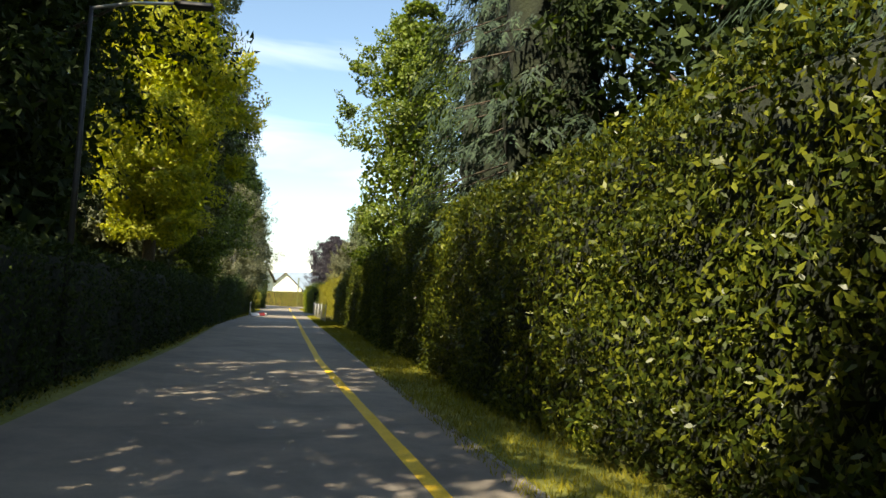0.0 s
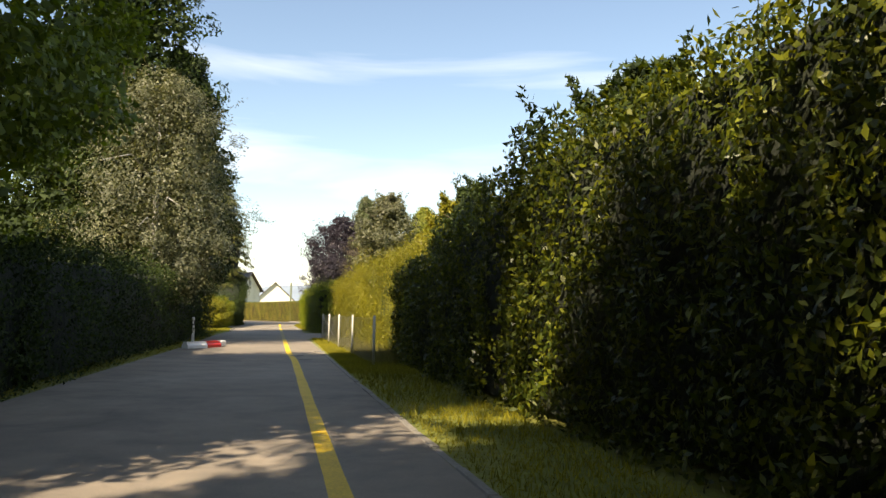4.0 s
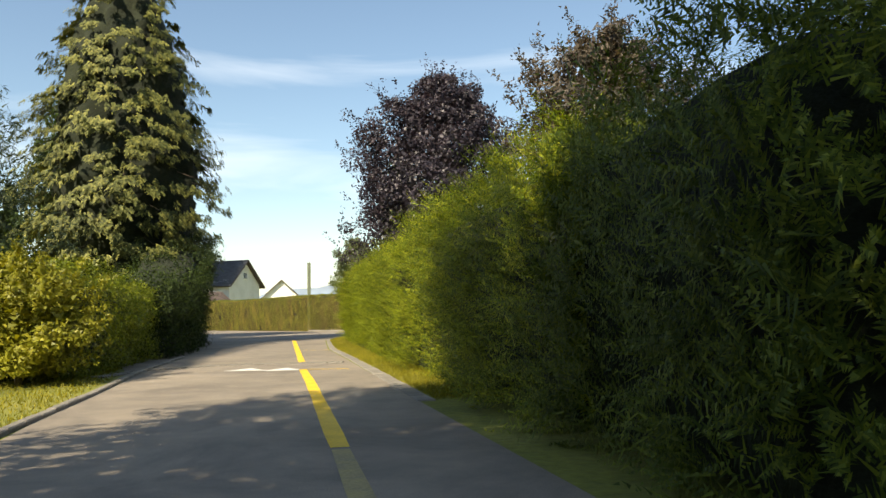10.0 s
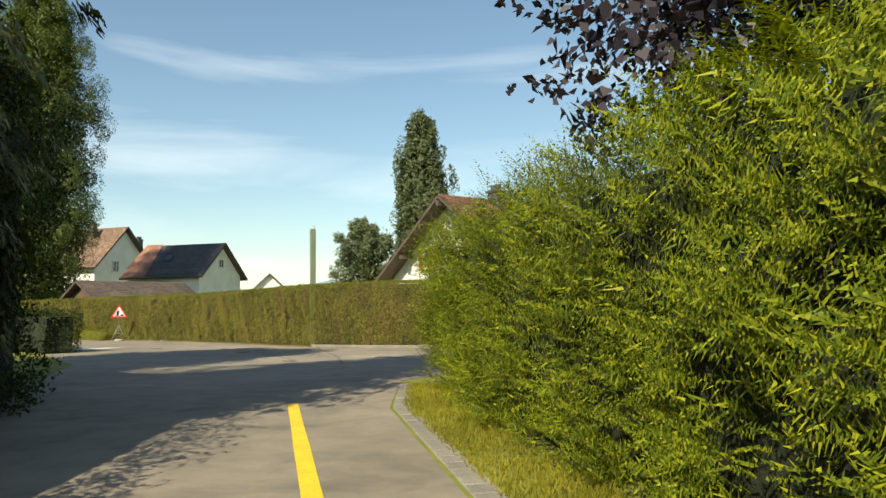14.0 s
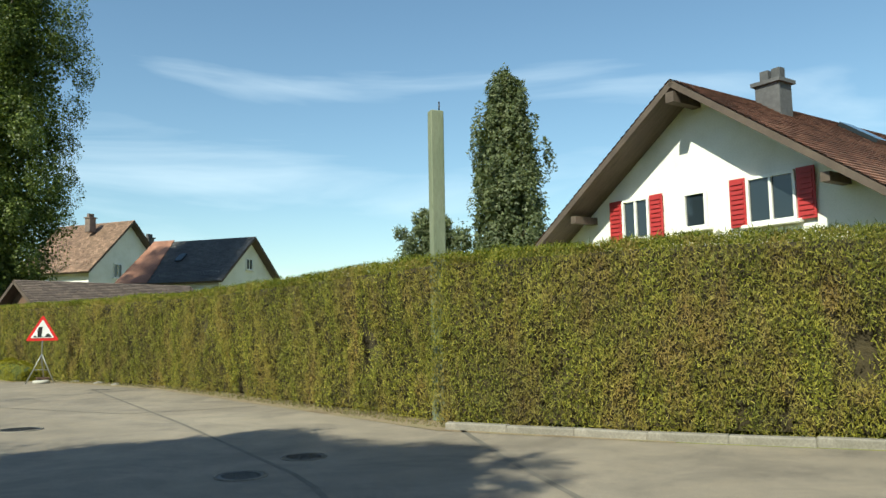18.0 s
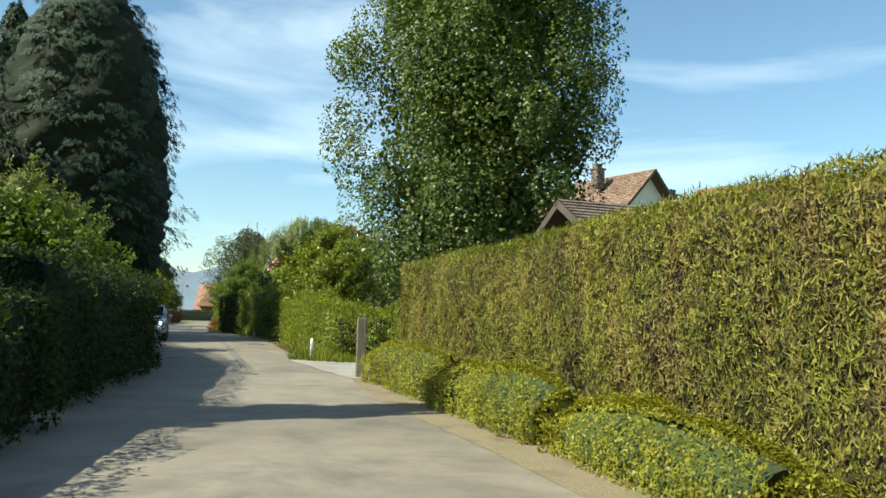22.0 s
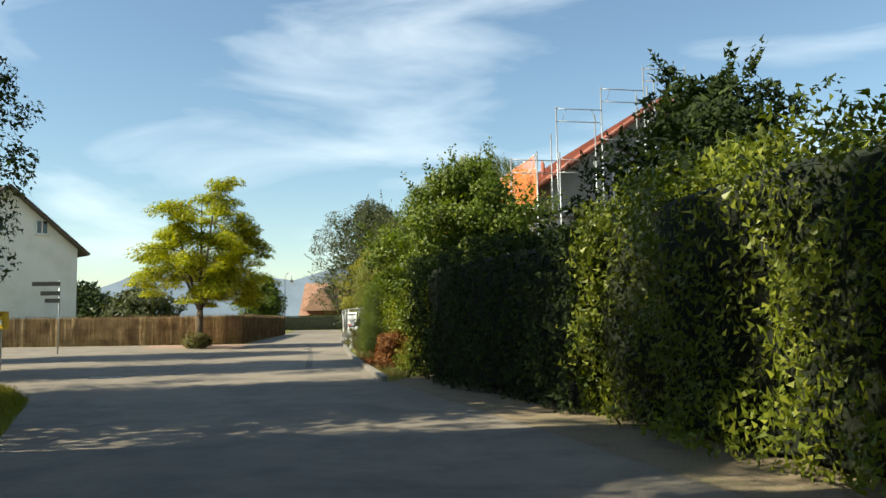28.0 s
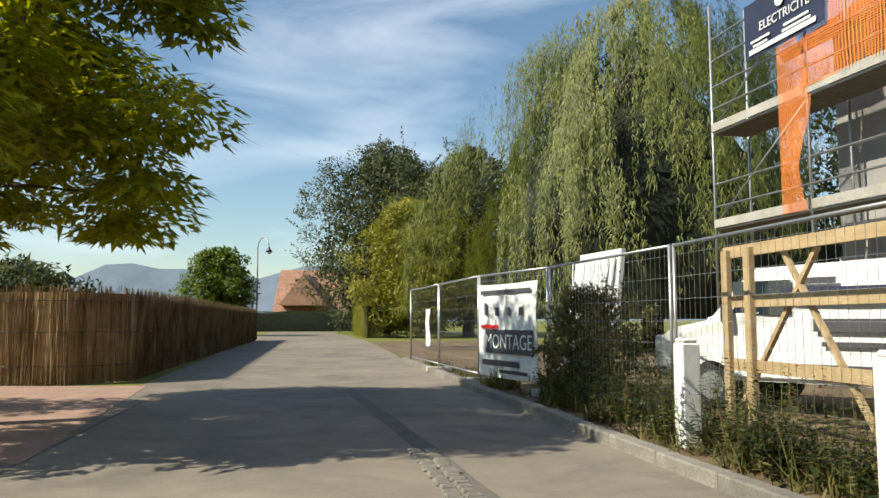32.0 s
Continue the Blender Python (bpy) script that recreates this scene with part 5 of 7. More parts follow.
def house_window(parent, x, y, z, w, h, panes=2, shutters=False, axis="y", side=-1):
    """A window on a wall facing -y (axis y) or -x/+x (axis x)."""
    win = new("window")
    win.parent = parent
    rot = 0 if axis == "y" else (90 if side > 0 else -90)
    if axis == "y" and side > 0:
        rot = 180
    win.matrix_basis = pose(x, y, z, 0, 0, rot)
    fr = bmesh.new()
    t = 0.07
    for c, s in (((0, -0.03, h / 2), (w, 0.1, t)), ((0, -0.03, -h / 2), (w, 0.1, t)), ((-w / 2, -0.03, 0), (t, 0.1, h)), ((w / 2, -0.03, 0), (t, 0.1, h))):
        bm_box(fr, c, s)
    for k in range(1, panes):
        bm_box(fr, (-w / 2 + w * k / panes, -0.03, 0), (t, 0.09, h))
    part("window_frame", fr, M["frame_white"], win)
    for k in range(panes):
        part("pane", box((-w / 2 + w * (k + 0.5) / panes, -0.012, 0), (w / panes - t, 0.02, h - t)), M["glass"], win)
    part("window_sill", box((0, -0.08, -h / 2 - 0.07), (w + 0.3, 0.18, 0.08), 0, 0.01), M["plaster"], win)
    if shutters:
        for s in (-1, 1):
            sh = bmesh.new()
            sw = 0.42
            cx = s * (w / 2 + sw / 2 + 0.06)
            bm_box(sh, (cx, -0.05, 0), (sw, 0.03, h + 0.1))
            part("shutter", sh, M["shutter"], parent=win, label="red louvred shutter")
            for k in range(9):
                part("shutter_slat", box((cx, -0.079, -h / 2 + (k + 0.5) * h / 9), (sw - 0.1, 0.025, h / 9 * 0.55)), M["shutter"], win)


def chimney(parent, x, y, z, h, mat="tile_dark"):
    bm = box((x, y, z + h / 2), (0.7, 0.6, h), 0, 0.02)
    bm_box(bm, (x, y, z + h), (0.85, 0.75, 0.1))
    for k in (-0.17, 0.17):
        bm_box(bm, (x + k, y, z + h + 0.2), (0.24, 0.24, 0.36))
    part("chimney", bm, M[mat], parent)


def house(name, x, y, rz, w, d, eave, ridge, roof, label, walls="plaster", over=0.6, rows=14):
    h = thing(name, x, y, 0, label, "house", "", rz)
    gable_walls(h, w, d, eave, ridge, M[walls])
    tiled_roof(h, w, d, eave, ridge, over, M[roof], rows)
    return h


# chalet behind the bend; gable to the lane
ch = house("chalet", 15.33, 96.63, -58, 11.6, 15.6, 3.3, 7.4, "tile", "white chalet with brown tiled roof and red shutters", over=1.0, rows=20)
for wx, ww, sh in ((-2.05, 0.85, True), (-0.15, 0.62, False), (1.9, 1.15, True)):
    house_window(ch, wx, -7.82, 4.27, ww, 1.05 if sh else 0.85, 2 if sh else 1, sh)
chimney(ch, 0.5, -5.2, 6.5, 1.25, "tile_grey")
for k, (sy, sz) in enumerate(((-1.9, 0.8), (-2.7, 0.27), (-0.5, 0.27), (4.6, 0.27))):
    sx = 5.8 * (1 - sz)
    part("skylight", box((sx, sy, 3.3 + 4.1 * sz + 0.12), (1.25, 0.72, 0.12), tilt=Matrix.Rotation(math.atan2(4.1, 5.8), 4, "Y")), M["glass"], ch, "dark roof window")
for s in (-1, 1):
    part("brace", box((s * 3.6, -8.2, 4.4), (0.2, 0.9, 0.2)), M["timber_dark"], ch)
part("purlin", box((0, -8.3, 6.95), (0.24, 1.1, 0.26)), M["timber_dark"], ch)

farm = house("farmhouse", -26.7, 146.8, 64, 8.6, 8, 7.4, 11.6, "tile_warm", "old farmhouse with pale walls and weathered tiles", over=0.7, rows=18)
house_window(farm, -1.2, -4.02, 7.0, 0.9, 1.2, 2)
house_window(farm, 1.8, -4.02, 6.9, 0.9, 1.2, 2)
chimney(farm, -1.5, -1.0, 10.6, 1.3)
chimney(farm, 3.2, -3.4, 8.2, 2.2, "tile_grey")
barn = house("grey_roofed_house", -14.1, 135.7, 68, 7.6, 8.2, 5.6, 8.7, "tile_grey", "house with a dark slate roof and a white gable", over=0.6, rows=16)
house_window(barn, 0, -4.12, 6.6, 0.8, 0.8, 2)
slope = math.atan2(3.1, 3.8)
for k in range(9):
    f = (k + 0.5) / 9
    part("clay_course", box((-(3.8 + 0.6) * (1 - f), 3.2 + 0.55 * f, 8.7 - (8.7 - 5.6 + 0.49) * (1 - f) + 0.09), (0.66, 3.0 - 1.1 * f, 0.05), tilt=Matrix.Rotation(-slope - radians(3), 4, "Y")), M["tile"], barn, "brown clay tiles")
part("skylight", box((-2.0, 0.6, 7.07 + 0.12), (0.9, 0.6, 0.1), tilt=Matrix.Rotation(-slope, 4, "Y")), M["glass"], barn, "dark roof window")
shed = house("garden_shed", -13.0, 113.0, -42, 5.0, 8.0, 2.5, 3.95, "tile_dark", "low garden shed with grey-brown tiles", "brown_wood", 0.5, 10)
far_w = house("far_house", -17.5, 240, 8, 12, 12, 5, 10.6, "tile_dark", "far white house with a brown roof", over=0.8, rows=8)
wh = house("white_gable_house", -107.7, 152.7, 81, 10, 12.3, 7.3, 11.5, "tile_dark", "plain white house with a steep gable", over=0.7, rows=14)
house_window(wh, -0.6, -6.17, 8.6, 0.8, 1.0, 2)
house_window(wh, 2.4, -6.17, 8.6, 0.8, 1.0, 2)
end_house = house("tile_roofed_house", -143, 233, -53, 13, 15, 3.0, 8.4, "tile_pink", "house with a broad pink tiled roof at the lane's end", over=0.8, rows=16)
for dy in (-3.6, 3.2):
    bm = bmesh.new()
    vs = [bm.verts.new(p) for p in ((2.0, dy - 1.3, 4.9), (6.2, dy - 1.3, 4.9), (6.2, dy + 1.3, 4.9), (2.0, dy + 1.3, 4.9), (6.2, dy - 1.3, 6.0), (6.2, dy + 1.3, 6.0), (6.2, dy, 7.4), (1.0, dy, 7.4), (2.0, dy - 1.3, 6.0), (2.0, dy + 1.3, 6.0))]
    bmesh.ops.convex_hull(bm, input=vs)
    dm = part("dormer", bm, M["tile_dark"], end_house, "gabled dormer with dark tiles")
    part("dormer_window", box((6.22, dy, 5.7), (0.06, 1.1, 1.1)), M["glass"], dm)
cross = bmesh.new()
vs = [cross.verts.new(p) for p in ((0, -7.2, 3.2), (9.4, -7.2, 3.2), (0, -1.0, 3.2), (9.4, -1.0, 3.2), (0, -4.1, 7.2), (9.4, -4.1, 7.2))]
bmesh.ops.convex_hull(cross, input=vs)
part("cross_gable", cross, M["tile_pink"], end_house, "pink tiled cross gable")
chimney(end_house, -1.2, 2.0, 7.4, 1.4)

# house under construction
nh = house("house_under_construction", -61.13, 162.12, 46.3, 9.6, 17.4, 7.1, 10.4, "tile_new", "new house with bare plaster and scaffolding round it", "grey_plaster", 0.7, 18)
house_window(nh, -1.4, -8.72, 6.5, 1.4, 1.9, 2)
for s in (-1, 1):
    part("verge_board", tube([(s * 5.6, -9.42, 6.45), (0, -9.42, 10.28)], 0.12, 4), M["tile_new"], nh, "raw timber verge board")
for k in range(4):
    part("roof_vent", tube([(-4.2 + 0.9 * k, -6.0 + 2.8 * k, 7.3 + 0.62 * k), (-4.2 + 0.9 * k, -6.0 + 2.8 * k, 8.1 + 0.62 * k)], 0.09, 8), M["tile_new"], nh)

# far ridge, its haze painted as a pale blue colour
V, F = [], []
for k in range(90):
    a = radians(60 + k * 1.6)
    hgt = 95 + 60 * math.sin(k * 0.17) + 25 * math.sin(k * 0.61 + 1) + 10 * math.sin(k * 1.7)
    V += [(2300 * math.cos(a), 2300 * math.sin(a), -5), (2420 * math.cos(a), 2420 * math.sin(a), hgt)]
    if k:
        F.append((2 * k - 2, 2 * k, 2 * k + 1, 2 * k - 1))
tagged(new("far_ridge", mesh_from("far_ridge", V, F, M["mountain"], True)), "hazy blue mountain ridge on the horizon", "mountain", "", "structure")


# ---- things along the first stretch ----
def round_post(parent, name, x, y, h, r, mat, z=0.0, label=""):
    return part(name, tube([(x, y, z), (x, y, z + h * 0.5), (x, y, z + h)], [r, r, r * 0.95], 8), mat, parent, label)


def wire_net(parent, a, b, z0, z1, nx, rows, r, mat, name="wire_mesh"):
    """Crossed wires between two posts, as thin flat-sided rods."""
    a, b = np.array(a, float), np.array(b, float)
    V, F = [], []

    def rod(p, q):
        d = q - p
        d = d / np.linalg.norm(d)
        s = np.cross(d, (0.3, 0.5, 0.8))
        s = s / np.linalg.norm(s) * r
        t = np.cross(d, s)
        k = len(V)
        for e in (p, q):
            for o in (s, -0.5 * s + 0.87 * t, -0.5 * s - 0.87 * t):
                V.append(tuple(e + o))
        for i in range(3):
            j = (i + 1) % 3
            F.append((k + i, k + j, k + 3 + j, k + 3 + i))

    for z in rows:
        rod(np.r_[a, z], np.r_[b, z])
    for i in range(nx + 1):
        p = a + (b - a) * i / nx
        rod(np.r_[p, z0], np.r_[p, z1])
    return child(name, mesh_from(name, V, F, mat), parent, "", None, "stuff")


fence = thing("wire_fence", 0, 0, 0, "low wire mesh fence on slim pale posts before a hedge", "fence")
FP = [(11.62, 2.6), (11.03, 7.6), (10.47, 12.45), (9.9, 17.3), (9.38, 22.1)]
for fx, fy in FP:
    round_post(fence, "post", fx, fy, 1.2, 0.034, M["pale_post"])
for a, b in zip(FP, FP[1:]):
    wire_net(fence, a, b, 0.06, 1.13, 32, [0.06 + 0.107 * k for k in range(11)], 0.0024, M["galv"])
part("brace", tube([(9.42, 22.1, 1.0), (10.0, 21.2, 0.1)], 0.03, 7), M["pale_post"], fence)
wire_net(fence, FP[-1], (14.5, 22.6), 0.06, 1.13, 34, [0.06 + 0.107 * k for k in range(11)], 0.0024, M["galv"])

gp = thing("braced_post", 8.75, 32.6, 0, "slim pale post with a wire brace before the hedge", "post")
part("post", tube([(0, 0, 0), (0, 0, 1.2)], 0.04, 8), M["concrete"], gp)
part("brace", tube([(0.02, 0, 1.0), (0.55, 0.2, 0.35)], 0.015, 6), M["galv"], gp)

mk = thing("marker_post", 4.78, 14.8, 0, "white roadside marker post with a dark band", "marker post")
part("post", box((0, 0, 0.5), (0.1, 0.09, 1.0), 0, 0.02), M["white"], mk)
part("band", box((0, 0, 0.78), (0.104, 0.094, 0.2)), M["black"], mk, "black band")
part("reflector", box((0, -0.05, 0.8), (0.05, 0.012, 0.14)), M["white"], mk)
for bx, by, br, mt, lb in ((5.75, 10.55, 53, "white", "white plastic barrier block lying at the road edge"), (6.14, 11.33, 70, "red", "red plastic barrier block with a white end")):
    bb = thing("barrier_block", bx, by, 0, lb, "barrier", "barrier blocks", br)
    bm = bmesh.new()
    prof = [(-0.15, 0), (0.15, 0), (0.15, 0.1), (0.09, 0.16), (0.09, 0.22), (-0.09, 0.22), (-0.09, 0.16), (-0.15, 0.1)]
    for e in (-0.42, 0.42):
        bm.faces.new([bm.verts.new((e, p, z)) for p, z in prof])
    bm.verts.ensure_lookup_table()
    for k in range(8):
        bm.faces.new((bm.verts[k], bm.verts[(k + 1) % 8], bm.verts[8 + (k + 1) % 8], bm.verts[8 + k]))
    bmesh.ops.recalc_face_normals(bm, faces=bm.faces)
    part("block", bm, M[mt], bb)
    part("lug", box((0.45, 0, 0.1), (0.08, 0.1, 0.12), 0, 0.01), M[mt], bb)
    if mt == "red":
        part("end_piece", box((0.64, 0, 0.11), (0.34, 0.24, 0.215), 0, 0.03), M["white"], bb)


def street_lamp(x, y, h, reach, rz, label, head="flat"):
    sl = thing("street_lamp", x, y, 0, label, "street lamp", "", rz)
    part("pole", tube([(0, 0, 0), (0, 0, h * 0.6), (0, 0, h)], [0.06, 0.045, 0.035], 10), M["steel_dark"], sl)
    if head == "flat":
        part("arm", tube([(0, 0, h - 0.02), (reach * 0.5, 0, h + 0.12), (reach, 0, h + 0.16)], 0.028, 8), M["galv"], sl)
        bm = box((reach + 0.28, 0, h + 0.15), (0.62, 0.2, 0.09), 0, 0.03)
        part("lamp_head", bm, M["steel_dark"], sl)
    else:
        pts = [(reach * 0.5 - reach * 0.5 * math.cos(a), 0, h + reach * 0.5 * math.sin(a)) for a in [math.pi * k / 8 for k in range(9)]]
        part("arm", tube(pts, 0.03, 8), M["galv"], sl)
        part("lamp_head", tube([(reach, 0, h), (reach, 0, h - 0.12), (reach, 0, h - 0.3), (reach, 0, h - 0.36)], [0.03, 0.08, 0.22, 0.2], 12), M["steel_dark"], sl)
        part("lamp_glass", tube([(reach, 0, h - 0.36), (reach, 0, h - 0.5)], [0.16, 0.08], 10), M["frame_white"], sl)
    return sl


street_lamp(10.0, -38.3, 5.9, 1.3, 0, "slim grey street lamp rising from the hedge")
street_lamp(-11.2, 87.1, 9.7, 1.3, 200, "tall grey street lamp on the inside of the bend")
# unseen pole, added to cast a thin shadow across the lane
up = thing("utility_pole", -20.7, 97.0, 0, "round weathered timber pole behind the hedge", "pole")
part("pole", tube([(0, 0, 0), (0, 0, 4.5), (0, 0, 8.9)], [0.14, 0.12, 0.1], 10), M["timber_old"], up)
street_lamp(-107.5, 184.0, 6.0, 1.3, -10, "swan-necked street lamp beside the reed fence", "swan")

# green mast behind the clipped hedge
ms = thing("wooden_mast", 1.86, 86.4, 0, "tall greenish timber mast behind the clipped hedge", "mast")
part("mast", box((0, 0, 2.52), (0.23, 0.16, 5.04), 20, 0.015), M["pole_green"], ms)
part("spike", tube([(0.06, 0, 5.0), (0.06, 0, 5.2)], 0.012, 6), M["steel_dark"], ms)

# ---- warning sign on a tripod ----
sg = thing("warning_sign", -9.74, 98.55, 0, "red-edged triangular warning sign on a steel tripod", "road sign", "", 20)


def tri_plate(side, y0, y1, z, mat, name, label=""):
    h = side * 0.866
    c = side * 0.045
    pts = [(-side / 2 + c, 0), (side / 2 - c, 0), (side / 2 - c * 0.45, c * 0.7), (c * 0.5, h - c), (-c * 0.5, h - c), (-side / 2 + c * 0.45, c * 0.7)]
    bm = bmesh.new()
    a = [bm.verts.new((x, y0, z + zz)) for x, zz in pts]
    b = [bm.verts.new((x, y1, z + zz)) for x, zz in pts]
    bm.faces.new(a)
    bm.faces.new(b[::-1])
    for k in range(6):
        bm.faces.new((a[k], b[k], b[(k + 1) % 6], a[(k + 1) % 6]))
    bmesh.ops.recalc_face_normals(bm, faces=bm.faces)
    return part(name, bm, mat, sg, label)


tri_plate(0.92, -0.02, 0.02, 1.30, M["red"], "plate", "red border plate")
tri_plate(0.66, -0.03, -0.022, 1.385, M["white"], "panel", "white inner panel")


def flat_shape(name, pts, y, z, mat, parent):
    bm = bmesh.new()
    f = bm.faces.new([bm.verts.new((x, y, z + zz)) for x, zz in pts])
    bmesh.ops.triangulate(bm, faces=[f])
    r = bmesh.ops.extrude_face_region(bm, geom=bm.faces[:])
    bmesh.ops.translate(bm, vec=(0, -0.004, 0), verts=[v for v in r["geom"] if isinstance(v, bmesh.types.BMVert)])
    bmesh.ops.recalc_face_normals(bm, faces=bm.faces)
    return part(name, bm, mat, parent)


flat_shape("mound", [(0.06, 0), (0.25, 0), (0.22, 0.05), (0.17, 0.1), (0.12, 0.09)], -0.032, 1.42, M["black"], sg)
flat_shape("small_mound", [(-0.25, 0), (-0.16, 0), (-0.19, 0.04), (-0.23, 0.03)], -0.032, 1.42, M["black"], sg)
flat_shape("bar", [(-0.13, 0), (-0.03, 0), (-0.03, 0.2), (0.0, 0.3), (-0.1, 0.3), (-0.14, 0.2)], -0.032, 1.42, M["black"], sg)
flat_shape("ground_line", [(-0.26, -0.012), (0.26, -0.012), (0.26, 0), (-0.26, 0)], -0.032, 1.42, M["black"], sg)
part("pole", tube([(0, 0.03, 0.55), (0, 0.03, 1.85)], 0.02, 8), M["galv"], sg)
for lx, ly in ((-0.42, -0.12), (0.38, -0.22), (0.05, 0.45)):
    part("leg", tube([(0, 0.03, 0.9), (lx * 0.25, ly * 0.25, 0.66), (lx, ly, 0.0)], 0.017, 7), M["galv"], sg)
part("stay", tube([(-0.2, -0.05, 0.42), (0.18, -0.1, 0.42)], 0.009, 6), M["galv"], sg)
part("weight", tube([(0, -0.02, 0.0), (0, -0.02, 0.08), (0, -0.02, 0.1)], [0.24, 0.24, 0.2], 16), M["concrete"], sg, "round concrete weight")
part("base_plate", box((0.03, 0.22, 0.14), (0.36, 0.26, 0.07), 10, 0.01), M["brown_wood"], sg)
for k in range(3):
    st = thing("edge_stone", -8.9 + 0.95 * k + 0.1 * (k % 2), 99.0 - 0.95 * k, -0.03, "loose pale stone along the hedge foot", "stone", "edge stones", k * 47)
    bm = bmesh.new()
    bmesh.ops.create_icosphere(bm, subdivisions=2, radius=0.16)
    for v in bm.verts:
        v.co = Vector((v.co.x * 1.3, v.co.y * 0.8, max(0, v.co.z * 0.55))) * (1 + 0.12 * math.sin(v.co.x * 23 + k))
    part("stone", bm, M["kerb"], st)

# ---- gravel drive ----
gt = thing("gate_post", -20.52, 109.17, 0, "weathered square timber gate post by the gravel drive", "post", "", 40)
part("post", box((0, 0, 0.675), (0.21, 0.18, 1.35), 0, 0.015), M["timber_old"], gt)
part("cap", box((0, 0, 1.36), (0.19, 0.16, 0.03), 0, 0.008), M["timber_old"], gt)
wp = thing("white_post", -25.7, 113.95, 0, "short white post at the foot of the hedge", "post")
part("post", tube([(0, 0, 0), (0, 0, 0.62), (0, 0, 0.68)], [0.055, 0.055, 0.03], 10), M["white"], wp)

# ---- pillar, letter boxes and iron gate ----
pl = thing("stone_pillar", -34.7, 126.6, 0, "rough stone gate pillar with a slab on top", "pillar", "", -45)
for r in range(9):
    for c in range(2):
        for d2 in range(2):
            part("stone", box((-0.12 + 0.24 * c + (0.02 if r % 2 else -0.02), -0.12 + 0.24 * d2, 0.08 + 0.155 * r), (0.225, 0.225, 0.14), 0, 0.018), M["stone"], pl)
part("mortar", box((0, 0, 0.7), (0.42, 0.42, 1.4)), M["concrete"], pl)
part("cap", box((0, 0, 1.45), (0.66, 0.66, 0.07), 0, 0.015), M["stone"], pl, "flat stone slab")
part("plate", box((-0.05, -0.262, 1.2), (0.2, 0.012, 0.16)), M["green_plate"], pl, "small green plate")
part("plate_bar", box((-0.05, -0.271, 1.2), (0.1, 0.006, 0.07)), M["white"], pl)
ps = thing("small_sign", -34.7, 126.65, 1.485, "small white notice on a slim post on the pillar", "sign", "", -45)
part("post", tube([(0, 0, 0), (0, 0, 0.62)], 0.03, 8), M["white"], ps)
part("knob", tube([(0, 0, 0.62), (0, 0, 0.66), (0, 0, 0.7)], [0.02, 0.045, 0.02], 10), M["white"], ps)
part("board", box((0, -0.04, 0.45), (0.3, 0.02, 0.22), 0, 0.005), M["white"], ps)
part("bar", box((0, -0.053, 0.47), (0.2, 0.004, 0.025)), M["dark_print"], ps)
lb = thing("letter_boxes", -35.5, 126.1, 0, "two grey letter boxes one above the other on a post", "letter box", "", -45)
part("post", box((0, 0.03, 0.4), (0.09, 0.07, 0.8), 0, 0.01), M["galv"], lb)
for k in range(2):
    b = part("box_body", box((0, 0, 0.95 + 0.32 * k), (0.3, 0.3, 0.29), 0, 0.01), M["galv"], lb)
    part("flap", box((0, -0.155, 1.03 + 0.32 * k), (0.26, 0.012, 0.05)), M["white"], b)
    part("name_bar", box((0, -0.153, 0.93 + 0.32 * k), (0.2, 0.008, 0.03)), M["white"], b)
ig = thing("iron_gate", -33.7, 127.4, 0, "pale iron gate with a lattice of rings", "gate", "", -70)
part("frame", tube([(-0.55, 0, 0.05), (-0.62, 0, 0.7), (-0.35, 0, 1.3), (0.3, 0, 1.62), (1.3, 0, 1.55)], 0.035, 8), M["galv"], ig)
part("rail", tube([(-0.55, 0, 0.1), (1.3, 0, 0.1)], 0.025, 8), M["galv"], ig)
part("stile", tube([(1.3, 0, 0.05), (1.3, 0, 1.55)], 0.03, 8), M["galv"], ig)
for k in range(8):
    for j in range(6):
        rx, rz2 = -0.42 + 0.22 * k + (0.11 if j % 2 else 0), 0.25 + 0.215 * j
        if rz2 < 1.45 - max(0, -rx) * 0.9 and rx < 1.2:
            part("ring", tube([(rx + 0.1 * math.cos(a), 0, rz2 + 0.1 * math.sin(a)) for a in [k2 * math.pi / 5 for k2 in range(11)]], 0.013, 5), M["galv"], ig)


# ---- pickup ----
def loft(sections, ring):
    """A closed shell through rings of points; a section is what ring() makes points of."""
    bm = bmesh.new()
    rings = [[bm.verts.new(p) for p in ring(*s)] for s in sections]
    n = len(rings[0])
    for a, b in zip(rings, rings[1:]):
        for k in range(n):
            bm.faces.new((a[k], a[(k + 1) % n], b[(k + 1) % n], b[k]))
    bm.faces.new(rings[0][::-1])
    bm.faces.new(rings[-1])
    bmesh.ops.recalc_face_normals(bm, faces=bm.faces)
    for f in bm.faces:
        f.smooth = True
    return bm


def car_ring(y, half, z0, z1, tuck=0.06, crown=0.03):
    """One cross-section of a car body: sides bulge, shoulders round, top crowned."""
    h = z1 - z0
    right = [(half - tuck, z0), (half, z0 + h * 0.25), (half, z0 + h * 0.6), (half - 0.03, z1 - 0.09), (half - 0.10, z1 - 0.02), (half * 0.5, z1 + crown * 0.7)]
    pts = right + [(0, z1 + crown)] + [(-a, b) for a, b in right[::-1]]
    return [(a, y, b) for a, b in pts]


